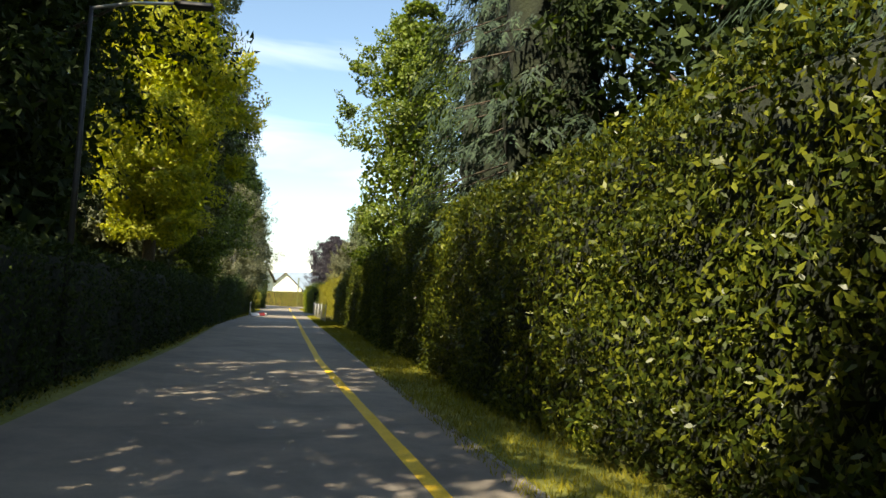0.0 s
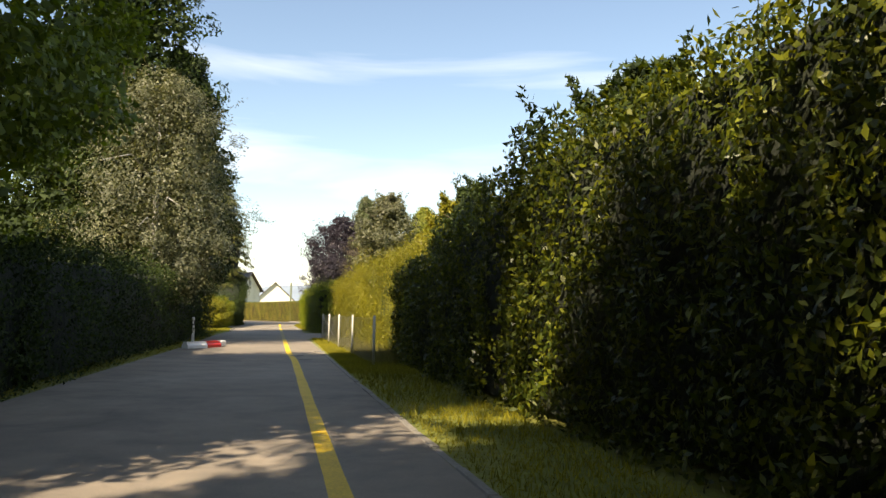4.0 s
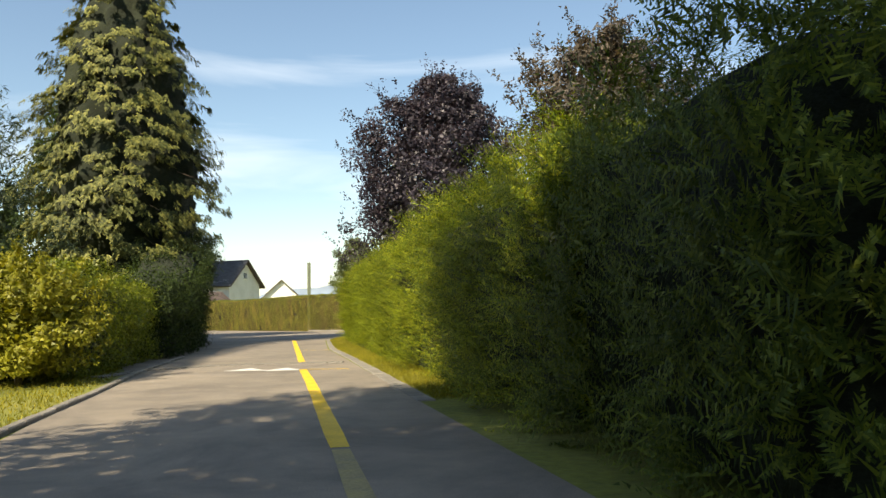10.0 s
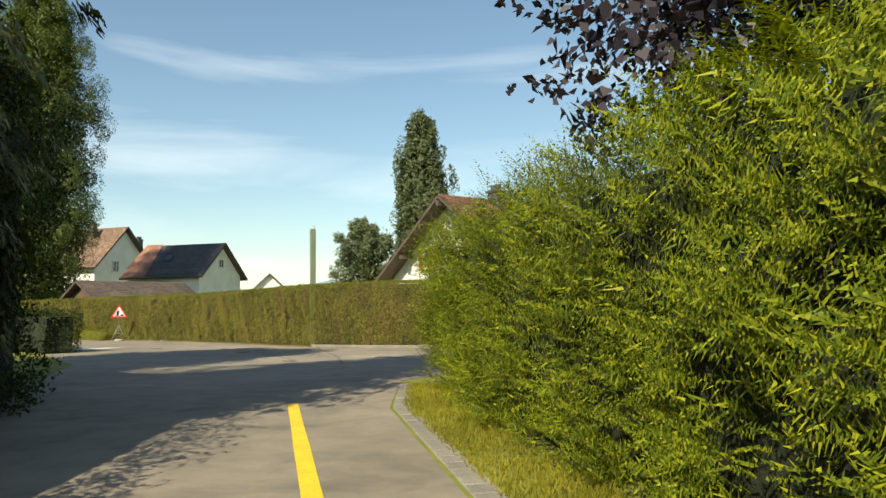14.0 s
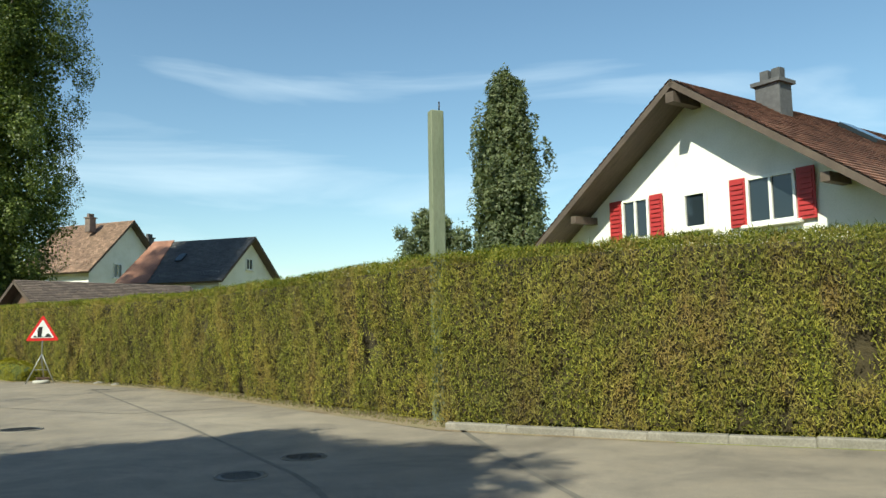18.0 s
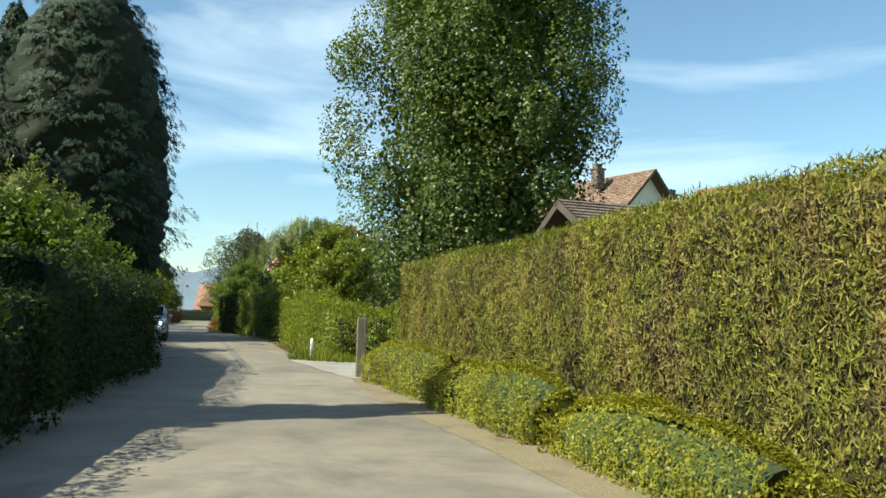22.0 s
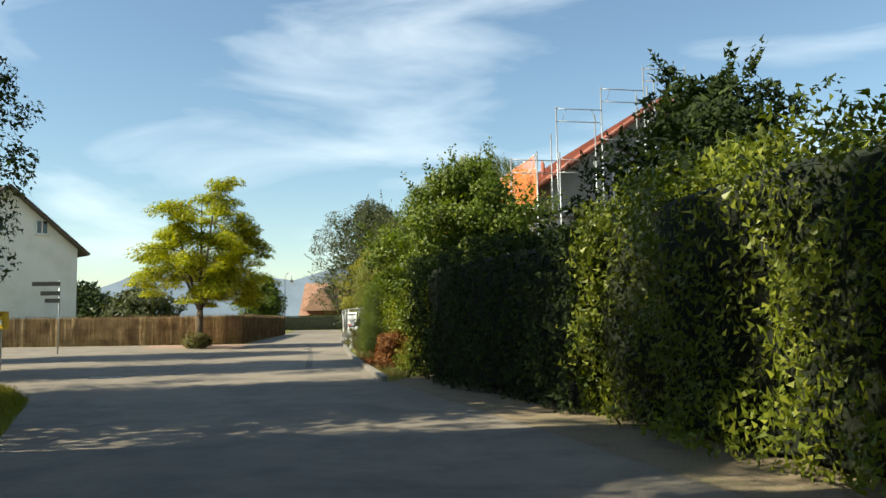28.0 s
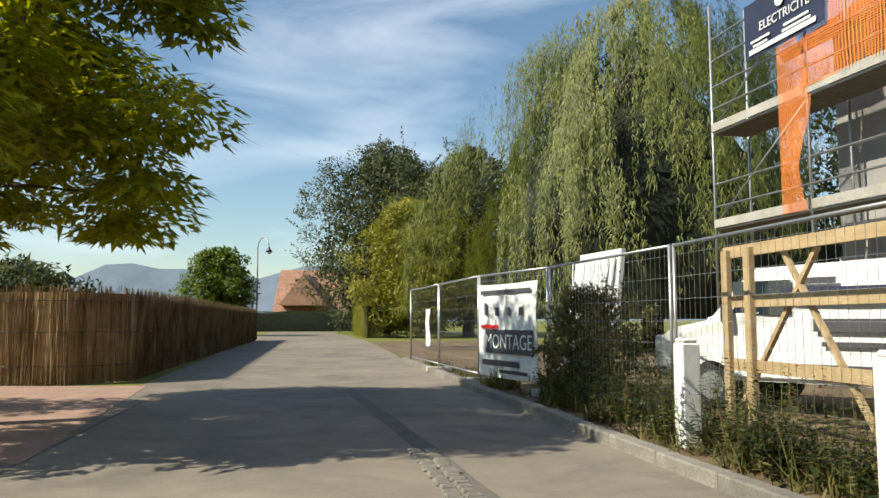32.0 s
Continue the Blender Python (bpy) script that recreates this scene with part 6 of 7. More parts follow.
def pickup(x, y, rz):
    pk = thing("pickup_truck", x, y, 0, "silver pickup truck with a stake-sided load bed and lit headlamps", "pickup truck", "", rz)
    # nose towards -y
    part("body", loft([(-2.46, 0.72, 0.52, 0.86), (-2.4, 0.82, 0.46, 0.96), (-2.2, 0.86, 0.44, 1.02), (-1.7, 0.88, 0.44, 1.07), (-1.15, 0.88, 0.44, 1.11), (-0.9, 0.88, 0.44, 1.12), (0.78, 0.88, 0.44, 1.12), (0.82, 0.86, 0.46, 1.1)], car_ring), M["silver"], pk)
    cab = part("cab", loft([(-1.12, 0.80, 1.05, 1.12, 0, 0.0), (-0.78, 0.77, 1.05, 1.42, -0.05, 0.02), (-0.42, 0.72, 1.05, 1.70, -0.10, 0.03), (0.1, 0.71, 1.05, 1.74, -0.10, 0.03), (0.6, 0.72, 1.05, 1.72, -0.09, 0.03), (0.8, 0.76, 1.05, 1.5, -0.05, 0.02)], car_ring), M["silver"], pk)
    part("windscreen", box((0, -0.80, 1.445), (1.3, 0.02, 0.66), tilt=Matrix.Rotation(radians(-49), 4, "X")), M["glass"], pk, "dark windscreen")
    for s in (-1, 1):
        for wy, wl in ((-0.22, 0.5), (0.42, 0.52)):
            part("side_window", box((s * 0.775, wy, 1.4), (0.02, wl, 0.36), tilt=Matrix.Rotation(radians(-s * 12), 4, "Y")), M["glass"], pk)
        part("door", box((s * 0.884, -0.1, 0.8), (0.012, 0.95, 0.52), 0, 0.004), M["silver"], pk)
        part("sill", box((s * 0.86, -0.1, 0.42), (0.1, 2.0, 0.09), 0, 0.02), M["black"], pk)
        h = part("headlamp", box((s * 0.64, -2.40, 0.86), (0.34, 0.16, 0.17), -s * 16, 0.04), M["lamp_glass"], pk)
        part("bulb", tube([(s * 0.60, -2.475, 0.86), (s * 0.60, -2.49, 0.86)], 0.055, 12), M["bulb"], h, "lit bulb")
        part("mirror", box((s * 0.99, -0.68, 1.2), (0.2, 0.1, 0.17), 0, 0.04), M["silver"], pk)
        part("fog_lamp", box((s * 0.6, -2.50, 0.55), (0.26, 0.04, 0.1), 0, 0.01), M["black"], pk)
        for wy in (-1.55, 1.5):
            # black disc painted in for the shaded, open wheel well
            part("wheel_well_dark", tube([(s * 0.80, wy, 0.40), (s * 0.888, wy, 0.40)], 0.43, 22), M["black"], pk)
            w = part("wheel", tube([(s * 0.68, wy, 0.36), (s * 0.70, wy, 0.36), (s * 0.88, wy, 0.36), (s * 0.905, wy, 0.36)], [0.3, 0.36, 0.36, 0.31], 24), M["rubber"], pk)
            part("rim", tube([(s * 0.88, wy, 0.36), (s * 0.912, wy, 0.36), (s * 0.918, wy, 0.36)], [0.22, 0.22, 0.12], 16), M["galv"], w)
    g = part("grille", box((0, -2.455, 0.84), (0.86, 0.05, 0.2), 0, 0.02), M["black"], pk)
    part("grille_bar", box((0, -2.485, 0.85), (0.84, 0.02, 0.03), 0, 0.008), M["galv"], g)
    part("badge", tube([(0, -2.49, 0.85), (0, -2.51, 0.85)], 0.065, 14), M["galv"], g)
    part("bumper", loft([(-2.56, 0.7, 0.40, 0.66, 0.03, 0), (-2.5, 0.86, 0.38, 0.72, 0.03, 0), (-2.3, 0.89, 0.38, 0.72, 0.03, 0)], car_ring), M["silver"], pk)
    part("air_intake", box((0, -2.565, 0.47), (0.9, 0.02, 0.12), 0, 0.008), M["black"], pk)
    p = part("number_plate", box((0, -2.57, 0.61), (0.5, 0.02, 0.11)), M["white"], pk)
    for k in range(5):
        part("plate_bar", box((-0.17 + 0.085 * k, -2.583, 0.61), (0.04, 0.008, 0.07)), M["dark_print"], p)
    part("chassis", box((0, 1.65, 0.6), (0.9, 1.9, 0.18), 0, 0.02), M["black"], pk)
    part("bed_floor", box((0, 1.75, 0.86), (1.9, 1.95, 0.08)), M["galv"], pk)
    for s in (-1, 1):
        part("bed_side", box((s * 0.94, 1.75, 1.08), (0.035, 1.9, 0.36), 0, 0.008), M["silver"], pk)
        for k in range(4):
            part("stake", box((s * 0.965, 0.95 + 0.53 * k, 1.08), (0.03, 0.05, 0.4)), M["galv"], pk)
    part("bed_gate", box((0, 2.72, 1.08), (1.9, 0.035, 0.36), 0, 0.008), M["silver"], pk)
    part("rack", tube([(-0.85, 0.9, 0.9), (-0.85, 0.9, 1.72), (0.85, 0.9, 1.72), (0.85, 0.9, 0.9)], 0.028, 8), M["galv"], pk)
    for k in range(6):
        part("rack_bar", tube([(-0.6 + 0.24 * k, 0.9, 0.92), (-0.6 + 0.24 * k, 0.9, 1.71)], 0.012, 6), M["galv"], pk)
    return pk


pickup(-42.7, 122.2, 47)


# ---- reed fence ----
def reed_panel(a, b, h, seed):
    rng = np.random.default_rng(seed)
    a, b = np.array(a), np.array(b)
    ln = np.hypot(*(b - a))
    n = int(ln * 75)
    d = (b - a) / ln
    nn = np.array([d[1], -d[0]])
    root = thing("reed_panel", 0, 0, 0, "weathered upright reed screen panel with ragged tops", "fence panel", "reed fence panels")
    t = np.sort(rng.uniform(0, 1, n))
    P = a + np.outer(t, b - a) + np.outer(rng.normal(size=n) * 0.018, nn)
    lean = rng.normal(size=(n, 2)) * 0.05
    H = h * rng.uniform(0.93, 1.04, n)
    w = rng.uniform(0.006, 0.013, n)[:, None]
    quads = []
    for ang in (0.5, -0.9):
        s = (d * math.cos(ang) + nn * math.sin(ang)) * w
        q = np.zeros((n, 4, 3))
        q[:, 0, :2], q[:, 1, :2] = P - s, P + s
        q[:, 2, :2], q[:, 3, :2] = P + s * 0.7 + lean, P - s * 0.7 + lean
        q[:, 2, 2] = q[:, 3, 2] = H
        quads.append(q)
    child("reeds", quad_mesh("reeds", np.concatenate(quads), M["reed"]), root, "", None, "stuff")
    for z in (0.35, 1.0, 1.6):
        part("binding_wire", tube([(a[0] - nn[0] * -0.03, a[1] + nn[1] * 0.03, z), (b[0] + nn[0] * 0.03, b[1] + nn[1] * 0.03, z)], 0.006, 5), M["steel_dark"], root)
    part("post", tube([(a[0] - nn[0] * 0.08, a[1] - nn[1] * 0.08, 0), (a[0] - nn[0] * 0.08, a[1] - nn[1] * 0.08, h * 0.95)], 0.04, 7), M["timber_old"], root)
    m = bmesh.new()
    bm_box(m, ((a[0] + b[0]) / 2 - nn[0] * 0.03, (a[1] + b[1]) / 2 - nn[1] * 0.03, h * 0.48), (ln, 0.012, h * 0.94), math.degrees(math.atan2(d[1], d[0])))
    part("backing", m, M["reed"], root)


RF, _ = resample([(-100, 145.2), (-82.2, 156.8), (-104.8, 181.4)], 2.0)
for k in range(len(RF) - 1):
    reed_panel(RF[k], RF[k + 1], 1.85, 300 + k)

sp = thing("direction_sign", -79.9, 144.2, 0, "post with dark direction boards at the side road", "road sign", "", 40)
part("post", tube([(0, 0, 0), (0, 0, 3.45)], 0.035, 8), M["galv"], sp)
for k, (z, w) in enumerate(((3.3, 1.3), (2.85, 0.9), (2.5, 0.7))):
    part("board", box((-w / 2 + 0.05, -0.04, z), (w, 0.03, 0.2), 0, 0.006), M["steel_dark"], sp)


pb = thing("post_box", -68.6, 136.35, 0, "yellow letter box on a grey post at the side road", "post box", "", 35)
part("post", box((0, 0.03, 0.62), (0.1, 0.08, 1.24), 0, 0.01), M["galv"], pb)
bxy = part("box_body", box((0, 0, 1.5), (0.42, 0.3, 0.52), 0, 0.04), M["yellow"], pb)
part("notice", box((0.04, -0.155, 1.46), (0.22, 0.012, 0.16)), M["white"], bxy)
part("slot", box((0, -0.156, 1.68), (0.3, 0.014, 0.035)), M["black"], bxy)
part("hood", box((0, -0.02, 1.775), (0.44, 0.34, 0.03), 0, 0.012), M["yellow"], bxy)

# ---- building site ----
def site_panel(a, b, h=2.0):
    r = thing("site_fence_panel", 0, 0, 0, "galvanised wire mesh site fence panel", "fence panel", "site fence panels")
    a, b = np.array(a, float), np.array(b, float)
    d = (b - a) / np.linalg.norm(b - a)
    a2, b2 = a + d * 0.05, b - d * 0.05
    for p in (a2, b2):
        part("upright", tube([(p[0], p[1], 0.12), (p[0], p[1], h + 0.08)], 0.021, 8), M["galv"], r)
    for z in (0.2, h + 0.06):
        part("rail", tube([(*a2, z), (*b2, z)], 0.019, 8), M["galv"], r)
    ln = float(np.linalg.norm(b2 - a2))
    wire_net(r, a2, b2, 0.2, h + 0.06, int(ln / 0.11), [0.2 + 0.25 * k for k in range(1, 8)], 0.0022, M["galv"], "wire_mesh")
    part("foot", box((a[0], a[1], 0.07), (0.6, 0.22, 0.13), math.degrees(math.atan2(d[1], d[0])) + 90, 0.02), M["concrete"], r)
    return r


SF = [(-65.4, 150.2), (-68.4, 153.3), (-71.6, 156.6), (-74.4, 159.2), (-76.6, 160.7), (-79.2, 163.2), (-81.9, 165.8)]
for a, b in zip(SF, SF[1:]):
    site_panel(a, b)


def letters(parent, body, x, z, size, mat, y=-0.012, name="lettering"):
    cu = bpy.data.curves.new("txt", "FONT")
    cu.body = body
    cu.size = size
    cu.extrude = 0.002
    cu.align_x = "CENTER"
    tmp = bpy.data.objects.new("txt", cu)
    me = bpy.data.meshes.new_from_object(tmp)
    bpy.data.objects.remove(tmp)
    me.materials.clear()
    me.materials.append(mat)
    ob = child(name, me, parent)
    ob.matrix_basis = pose(x, y, z, 90, 0, 0)
    return ob


def banner(name, x, y, z, rz, w, h, mat, label, sag=0.02):
    """A cloth sheet facing local -y."""
    root = thing(name, x, y, z, label, "banner", "", rz)
    nx, nz = 16, 8
    V = [(-w / 2 + w * i / nx, 0.02 * math.sin(i * 1.3) * math.sin(j * 0.9 + 0.4), h * j / nz - sag * math.sin(math.pi * i / nx) * (1 if j in (0, nz) else 0.5)) for j in range(nz + 1) for i in range(nx + 1)]
    V += [(a, b + 0.006, c) for a, b, c in V]
    k = (nx + 1) * (nz + 1)
    F = []
    for j in range(nz):
        for i in range(nx):
            a = j * (nx + 1) + i
            F += [(a, a + 1, a + nx + 2, a + nx + 1), (k + a, k + a + nx + 1, k + a + nx + 2, k + a + 1)]
    child("cloth", mesh_from("cloth", V, F, mat, True), root)
    return root


# the row of panels runs away from the camera: its street side faces local -y after this turn
bn = banner("fence_banner", -75.55, 159.85, 0.22, -34, 2.2, 1.65, M["banner"], "white printed banner tied to the site fence")
part("dark_band", box((0.12, -0.03, 0.62), (1.75, 0.008, 0.42)), M["dark_print"], bn)
letters(bn, "MONTAGE", 0.12, 0.5, 0.36, M["banner"], -0.036)
part("red_band", box((-0.6, -0.03, 0.88), (0.7, 0.008, 0.06)), M["red"], bn)
for k, (px, pz, pw, ph) in enumerate(((0, 1.5, 1.9, 0.07), (-0.75, 1.2, 0.1, 0.22), (-0.3, 1.15, 0.12, 0.14), (0.15, 1.15, 0.12, 0.14), (0.6, 1.15, 0.12, 0.14), (-0.2, 0.24, 1.4, 0.1), (0.3, 0.1, 1.0, 0.06))):
    part("print_bar", box((px, -0.03, pz), (pw, 0.008, ph)), M["dark_print"], bn)
tie = banner("small_sheet", -79.9, 163.75, 0.6, -45, 0.5, 0.9, M["banner"], "small white sheet hung on the fence")

# glazing rack wrapped in film
rk = thing("glazing_rack", -74.2, 160.4, 0, "timber rack with film-wrapped panels leaning on it", "rack", "", -40)
for s in (-0.7, 0.7):
    part("upright", box((s, 0.1, 1.2), (0.09, 0.09, 2.4), 0, 0.01, Matrix.Rotation(radians(-7), 4, "X")), M["white"], rk)
    part("foot", box((s, 0.2, 0.06), (0.1, 1.1, 0.12)), M["timber"], rk)
for z in (0.35, 1.25, 2.35):
    part("cross_bar", box((0, 0.1 + (z - 1.2) * 0.12, z), (1.5, 0.07, 0.09)), M["white"], rk)
for k in range(3):
    part("wrapped_panel", box((-0.1 + 0.12 * k, -0.05 + 0.06 * k, 1.22), (1.2, 0.035, 2.1), 0, 0.01, Matrix.Rotation(radians(-8), 4, "X")), M["lamp_glass"], rk, "panel wrapped in clear film")
for k in range(6):
    part("strap", box((-0.5 + 0.2 * k, -0.12, 1.2), (0.025, 0.01, 2.1), tilt=Matrix.Rotation(radians(-8), 4, "X") @ Matrix.Rotation(radians(10 * (k % 3 - 1)), 4, "Y")), M["banner"], rk)

# timber hoarding frame behind the fence
tf = thing("timber_frame", -68.9, 154.9, 0, "raw timber bracing frame behind the site fence", "timber frame", "", 134)
for px in (-2.9, -1.4, 0.2, 2.55, 3.0):
    part("post", box((px, 0.15, 1.0), (0.12, 0.06, 2.0)), M["timber"], tf)
for z in (0.72, 1.42, 1.98):
    part("beam", box((0, 0.1, z), (6.2, 0.05, 0.13)), M["timber"], tf)
for px, tl in ((-2.2, 40), (-0.6, -38), (1.4, 36), (2.3, -40)):
    part("brace", box((px, 0.05, 1.0), (0.05, 0.05, 2.4), tilt=Matrix.Rotation(radians(tl), 4, "Y")), M["timber"], tf)
for k, (sx, sy) in enumerate(((-71.1, 155.35), (-69.2, 152.9))):
    wpst = thing("concrete_post", sx, sy, 0, "white-painted concrete post before the site fence", "post", "white concrete posts", 45)
    part("post", box((0, 0, 0.5), (0.2, 0.18, 1.0), 0, 0.02), M["white"], wpst)
    part("cap", box((0, 0, 1.02), (0.17, 0.15, 0.05), 0, 0.02), M["white"], wpst)
bg = thing("builders_bag", -66.6, 151.7, 0, "white builder's sack standing by the fence", "sack", "", 45)
bm = box((0, 0, 0.45), (0.75, 0.7, 0.9), 0, 0.08)
bmesh.ops.subdivide_edges(bm, edges=bm.edges[:], cuts=2, use_grid_fill=True)
for v in bm.verts:
    v.co.x += 0.05 * math.sin(v.co.z * 9 + v.co.y * 5)
    v.co.y += 0.05 * math.sin(v.co.z * 7 + v.co.x * 6)
part("sack", bm, M["banner"], bg)
part("loop", tube([(-0.3, -0.3, 0.88), (-0.2, -0.3, 1.02), (-0.1, -0.3, 0.88)], 0.02, 6), M["orange"], bg)


def van(x, y, rz):
    v = thing("white_van", x, y, 0, "white delivery van with printed side on the site", "van", "", rz)
    side = [(-2.45, 0.4), (-2.5, 0.85), (-2.2, 1.1), (-1.55, 1.22), (-0.95, 1.9), (2.4, 1.98), (2.48, 0.45)]
    bm = bmesh.new()
    L = [bm.verts.new((-0.92 + (0.1 if z > 1.5 else 0), yy, z)) for yy, z in side]
    R = [bm.verts.new((0.92 - (0.1 if z > 1.5 else 0), yy, z)) for yy, z in side]
    n = len(side)
    bm.faces.new(L), bm.faces.new(R[::-1])
    for k in range(n):
        bm.faces.new((L[k], L[(k + 1) % n], R[(k + 1) % n], R[k]))
    bmesh.ops.recalc_face_normals(bm, faces=bm.faces)
    bmesh.ops.bevel(bm, geom=bm.edges[:], offset=0.06, segments=2, affect="EDGES")
    part("body", bm, M["white"], v)
    part("windscreen", box((0, -1.31, 1.56), (1.5, 0.03, 0.86), tilt=Matrix.Rotation(radians(-41), 4, "X")), M["glass"], v)
    for s in (-1, 1):
        part("side_window", box((s * 0.895, -0.75, 1.5), (0.03, 0.8, 0.45)), M["glass"], v)
        part("mirror", box((s * 1.02, -1.2, 1.3), (0.16, 0.1, 0.26), 0, 0.03), M["black"], v)
        part("headlamp", box((s * 0.7, -2.42, 0.9), (0.36, 0.14, 0.2), 0, 0.03), M["lamp_glass"], v)
        part("rub_strip", box((s * 0.93, 0.6, 0.62), (0.03, 3.2, 0.1)), M["dark_print"], v)
        for wy in (-1.5, 1.55):
            w = part("wheel", tube([(s * 0.7, wy, 0.33), (s * 0.94, wy, 0.33)], 0.33, 20), M["rubber"], v)
            part("rim", tube([(s * 0.92, wy, 0.33), (s * 0.955, wy, 0.33)], 0.19, 14), M["galv"], w)
    sp2 = new("side_print")
    sp2.parent = v
    sp2.matrix_basis = pose(0.945, 0.9, 0, 0, 0, 90)
    part("dark_band", box((0, 0, 1.52), (2.7, 0.008, 0.2)), M["navy"], sp2)
    letters(sp2, "CHAUFFAGE", 0.25, 1.46, 0.17, M["banner"], -0.01)
    for px, pz, pw, ph in ((0.2, 1.15, 2.3, 0.16), (-0.4, 0.92, 0.9, 0.06), (0.6, 0.92, 1.0, 0.06), (-0.9, 1.7, 0.5, 0.08)):
        part("print_bar", box((px, 0, pz), (pw, 0.008, ph)), M["dark_print"], sp2)
    return v


van(-70.05, 159.2, -109)

# scaffold with orange netting along the new house
SA, SB = Vector((-73.3, 165.4)), Vector((-57.5, 150.4))
sd = (SB - SA).normalized()
si = Vector((-sd.y, sd.x))
if si.x < 0:
    si = -si
sc = thing("scaffold", 0, 0, 0, "galvanised tube scaffold along the new house", "scaffold")
NB = 7
step = (SB - SA).length / NB


def sxy(k, off=0.0):
    p = SA + sd * step * k + si * off
    return p.x, p.y


for k in range(NB + 1):
    for off in (0, 0.9):
        part("standard", tube([(*sxy(k, off), 0), (*sxy(k, off), 8.3 if k < 2 else 7.6)], 0.03, 7), M["galv"], sc)
for z in (0.5, 3.2, 3.7, 4.2, 5.35, 5.9, 6.4, 7.0, 7.5):
    part("ledger", tube([(*sxy(0), z), (*sxy(NB), z)], 0.024, 6), M["galv"], sc)
for k in range(NB):
    for z in (3.2, 5.35):
        a, b = Vector(sxy(k, 0.45)), Vector(sxy(k + 1, 0.45))
        part("platform", box(((a.x + b.x) / 2, (a.y + b.y) / 2, z), (step * 0.98, 0.86, 0.06), math.degrees(math.atan2(sd.y, sd.x))), M["timber_old"], sc)
        a, b = Vector(sxy(k, -0.04)), Vector(sxy(k + 1, -0.04))
        part("toe_board", box(((a.x + b.x) / 2, (a.y + b.y) / 2, z + 0.12), (step * 0.98, 0.03, 0.18), math.degrees(math.atan2(sd.y, sd.x))), M["concrete"], sc)
    if k % 2 == 0:
        part("diagonal", tube([(*sxy(k), 3.3), (*sxy(k + 1), 5.3)], 0.02, 6), M["galv"], sc)
        part("diagonal", tube([(*sxy(k), 5.4), (*sxy(k + 1), 7.4)], 0.02, 6), M["galv"], sc)
# scaffold on the gable end: bays of guard rails that step up with the roof
GT = [(-0.9, 7.4), (0.95, 9.45), (2.8, 10.3), (4.6, 11.2), (6.4, 11.3), (8.1, 10.2), (9.75, 8.2)]
SU = 4.85


def gxy(u, off=-0.4):
    return SB.x + si.x * u + sd.x * off, SB.y + si.y * u + sd.y * off


for u, top in GT:
    for off in (-1.1, -0.4):
        part("standard", tube([(*gxy(u, off), 0), (*gxy(u, off), top if off > -1 else top - 0.9)], 0.028, 7), M["galv"], sc)
for (u0, t0), (u1, t1) in zip(GT, GT[1:]):
    z = min(t0, t1) - 0.06
    while z > 4.0:
        for dz in (0, -0.5):
            part("guard_rail", tube([(*gxy(u0), z + dz), (*gxy(u1), z + dz)], 0.02, 6), M["galv"], sc)
        for fa, fb in ((0.22, 0.12), (0.78, 0.88)):
            ua, ub = u0 + (u1 - u0) * fa, u0 + (u1 - u0) * fb
            part("rail_brace", tube([(*gxy(ua), z), (*gxy(ub), z - 0.5)], 0.012, 5), M["galv"], sc)
        z -= 2.0
    part("platform", box((*gxy((u0 + u1) / 2, -0.75), 5.2), (u1 - u0, 0.6, 0.05), math.degrees(math.atan2(si.y, si.x))), M["timber_old"], sc)
# stair tower of the gable scaffold
for off in (-0.25, 0.25):
    part("stair_string", tube([(*gxy(SU + 1.9, off), 5.0), (*gxy(SU, off), 7.3)], 0.03, 6), M["galv"], sc)
for k in range(10):
    part("stair_tread", box((*gxy(SU + 1.9 - 0.19 * k, 0.0), 5.05 + 0.235 * k), (0.2, 0.5, 0.035), math.degrees(math.atan2(si.y, si.x))), M["galv"], sc)
for off in (-0.3, 0.3):
    part("standard", tube([(*gxy(SU - 0.15, off), 4.4), (*gxy(SU - 0.15, off), 10.4)], 0.028, 7), M["galv"], sc)
for z in (7.4, 8.3, 9.2):
    part("guard_rail", tube([(*gxy(SU - 0.15, -0.3), z), (*gxy(SU - 0.15, 0.3), z)], 0.02, 6), M["galv"], sc)


def netting(name, a, b, z0, z1, cell, label, bulge=0.04, thick=0.22):
    a, b = np.array(a), np.array(b)
    ln = np.hypot(*(b - a))
    d = (b - a) / ln
    nn = np.array([d[1], -d[0]])
    root = thing(name, 0, 0, 0, label, "safety net")

    def pt(u, z):
        o = bulge * math.sin(u * 1.9) * math.sin((z - z0) * 2.2) + 0.02 * math.sin(u * 7)
        return (*(a + d * u + nn * o), z)

    w = cell * thick
    bays = max(1, int(ln / 2.2))
    for b_i in range(bays):
        u0, u1 = ln * b_i / bays, ln * (b_i + 1) / bays
        q = []
        for i in range(int((u1 - u0) / cell)):
            u = u0 + i * cell
            for j in range(4):
                za, zb = z0 + (z1 - z0) * j / 4, z0 + (z1 - z0) * (j + 1) / 4
                q.append((pt(u, za), pt(u + w, za), pt(u + w, zb), pt(u, zb)))
        n = max(1, int((u1 - u0) / 0.6))
        st = (u1 - u0) / n
        for j in range(int((z1 - z0) / (cell * 0.6))):
            z = z0 + j * cell * 0.6
            for i in range(n):
                ua = u0 + i * st
                q.append((pt(ua, z), pt(ua + st, z), pt(ua + st, z + w), pt(ua, z + w)))
        child("net", quad_mesh("net", np.array(q), M["orange"]), root)
        part("edge_cord", tube([pt(u0, z1), pt((u0 + u1) / 2, z1 - 0.03), pt(u1, z1)], 0.012, 6), M["orange"], root)
    return root


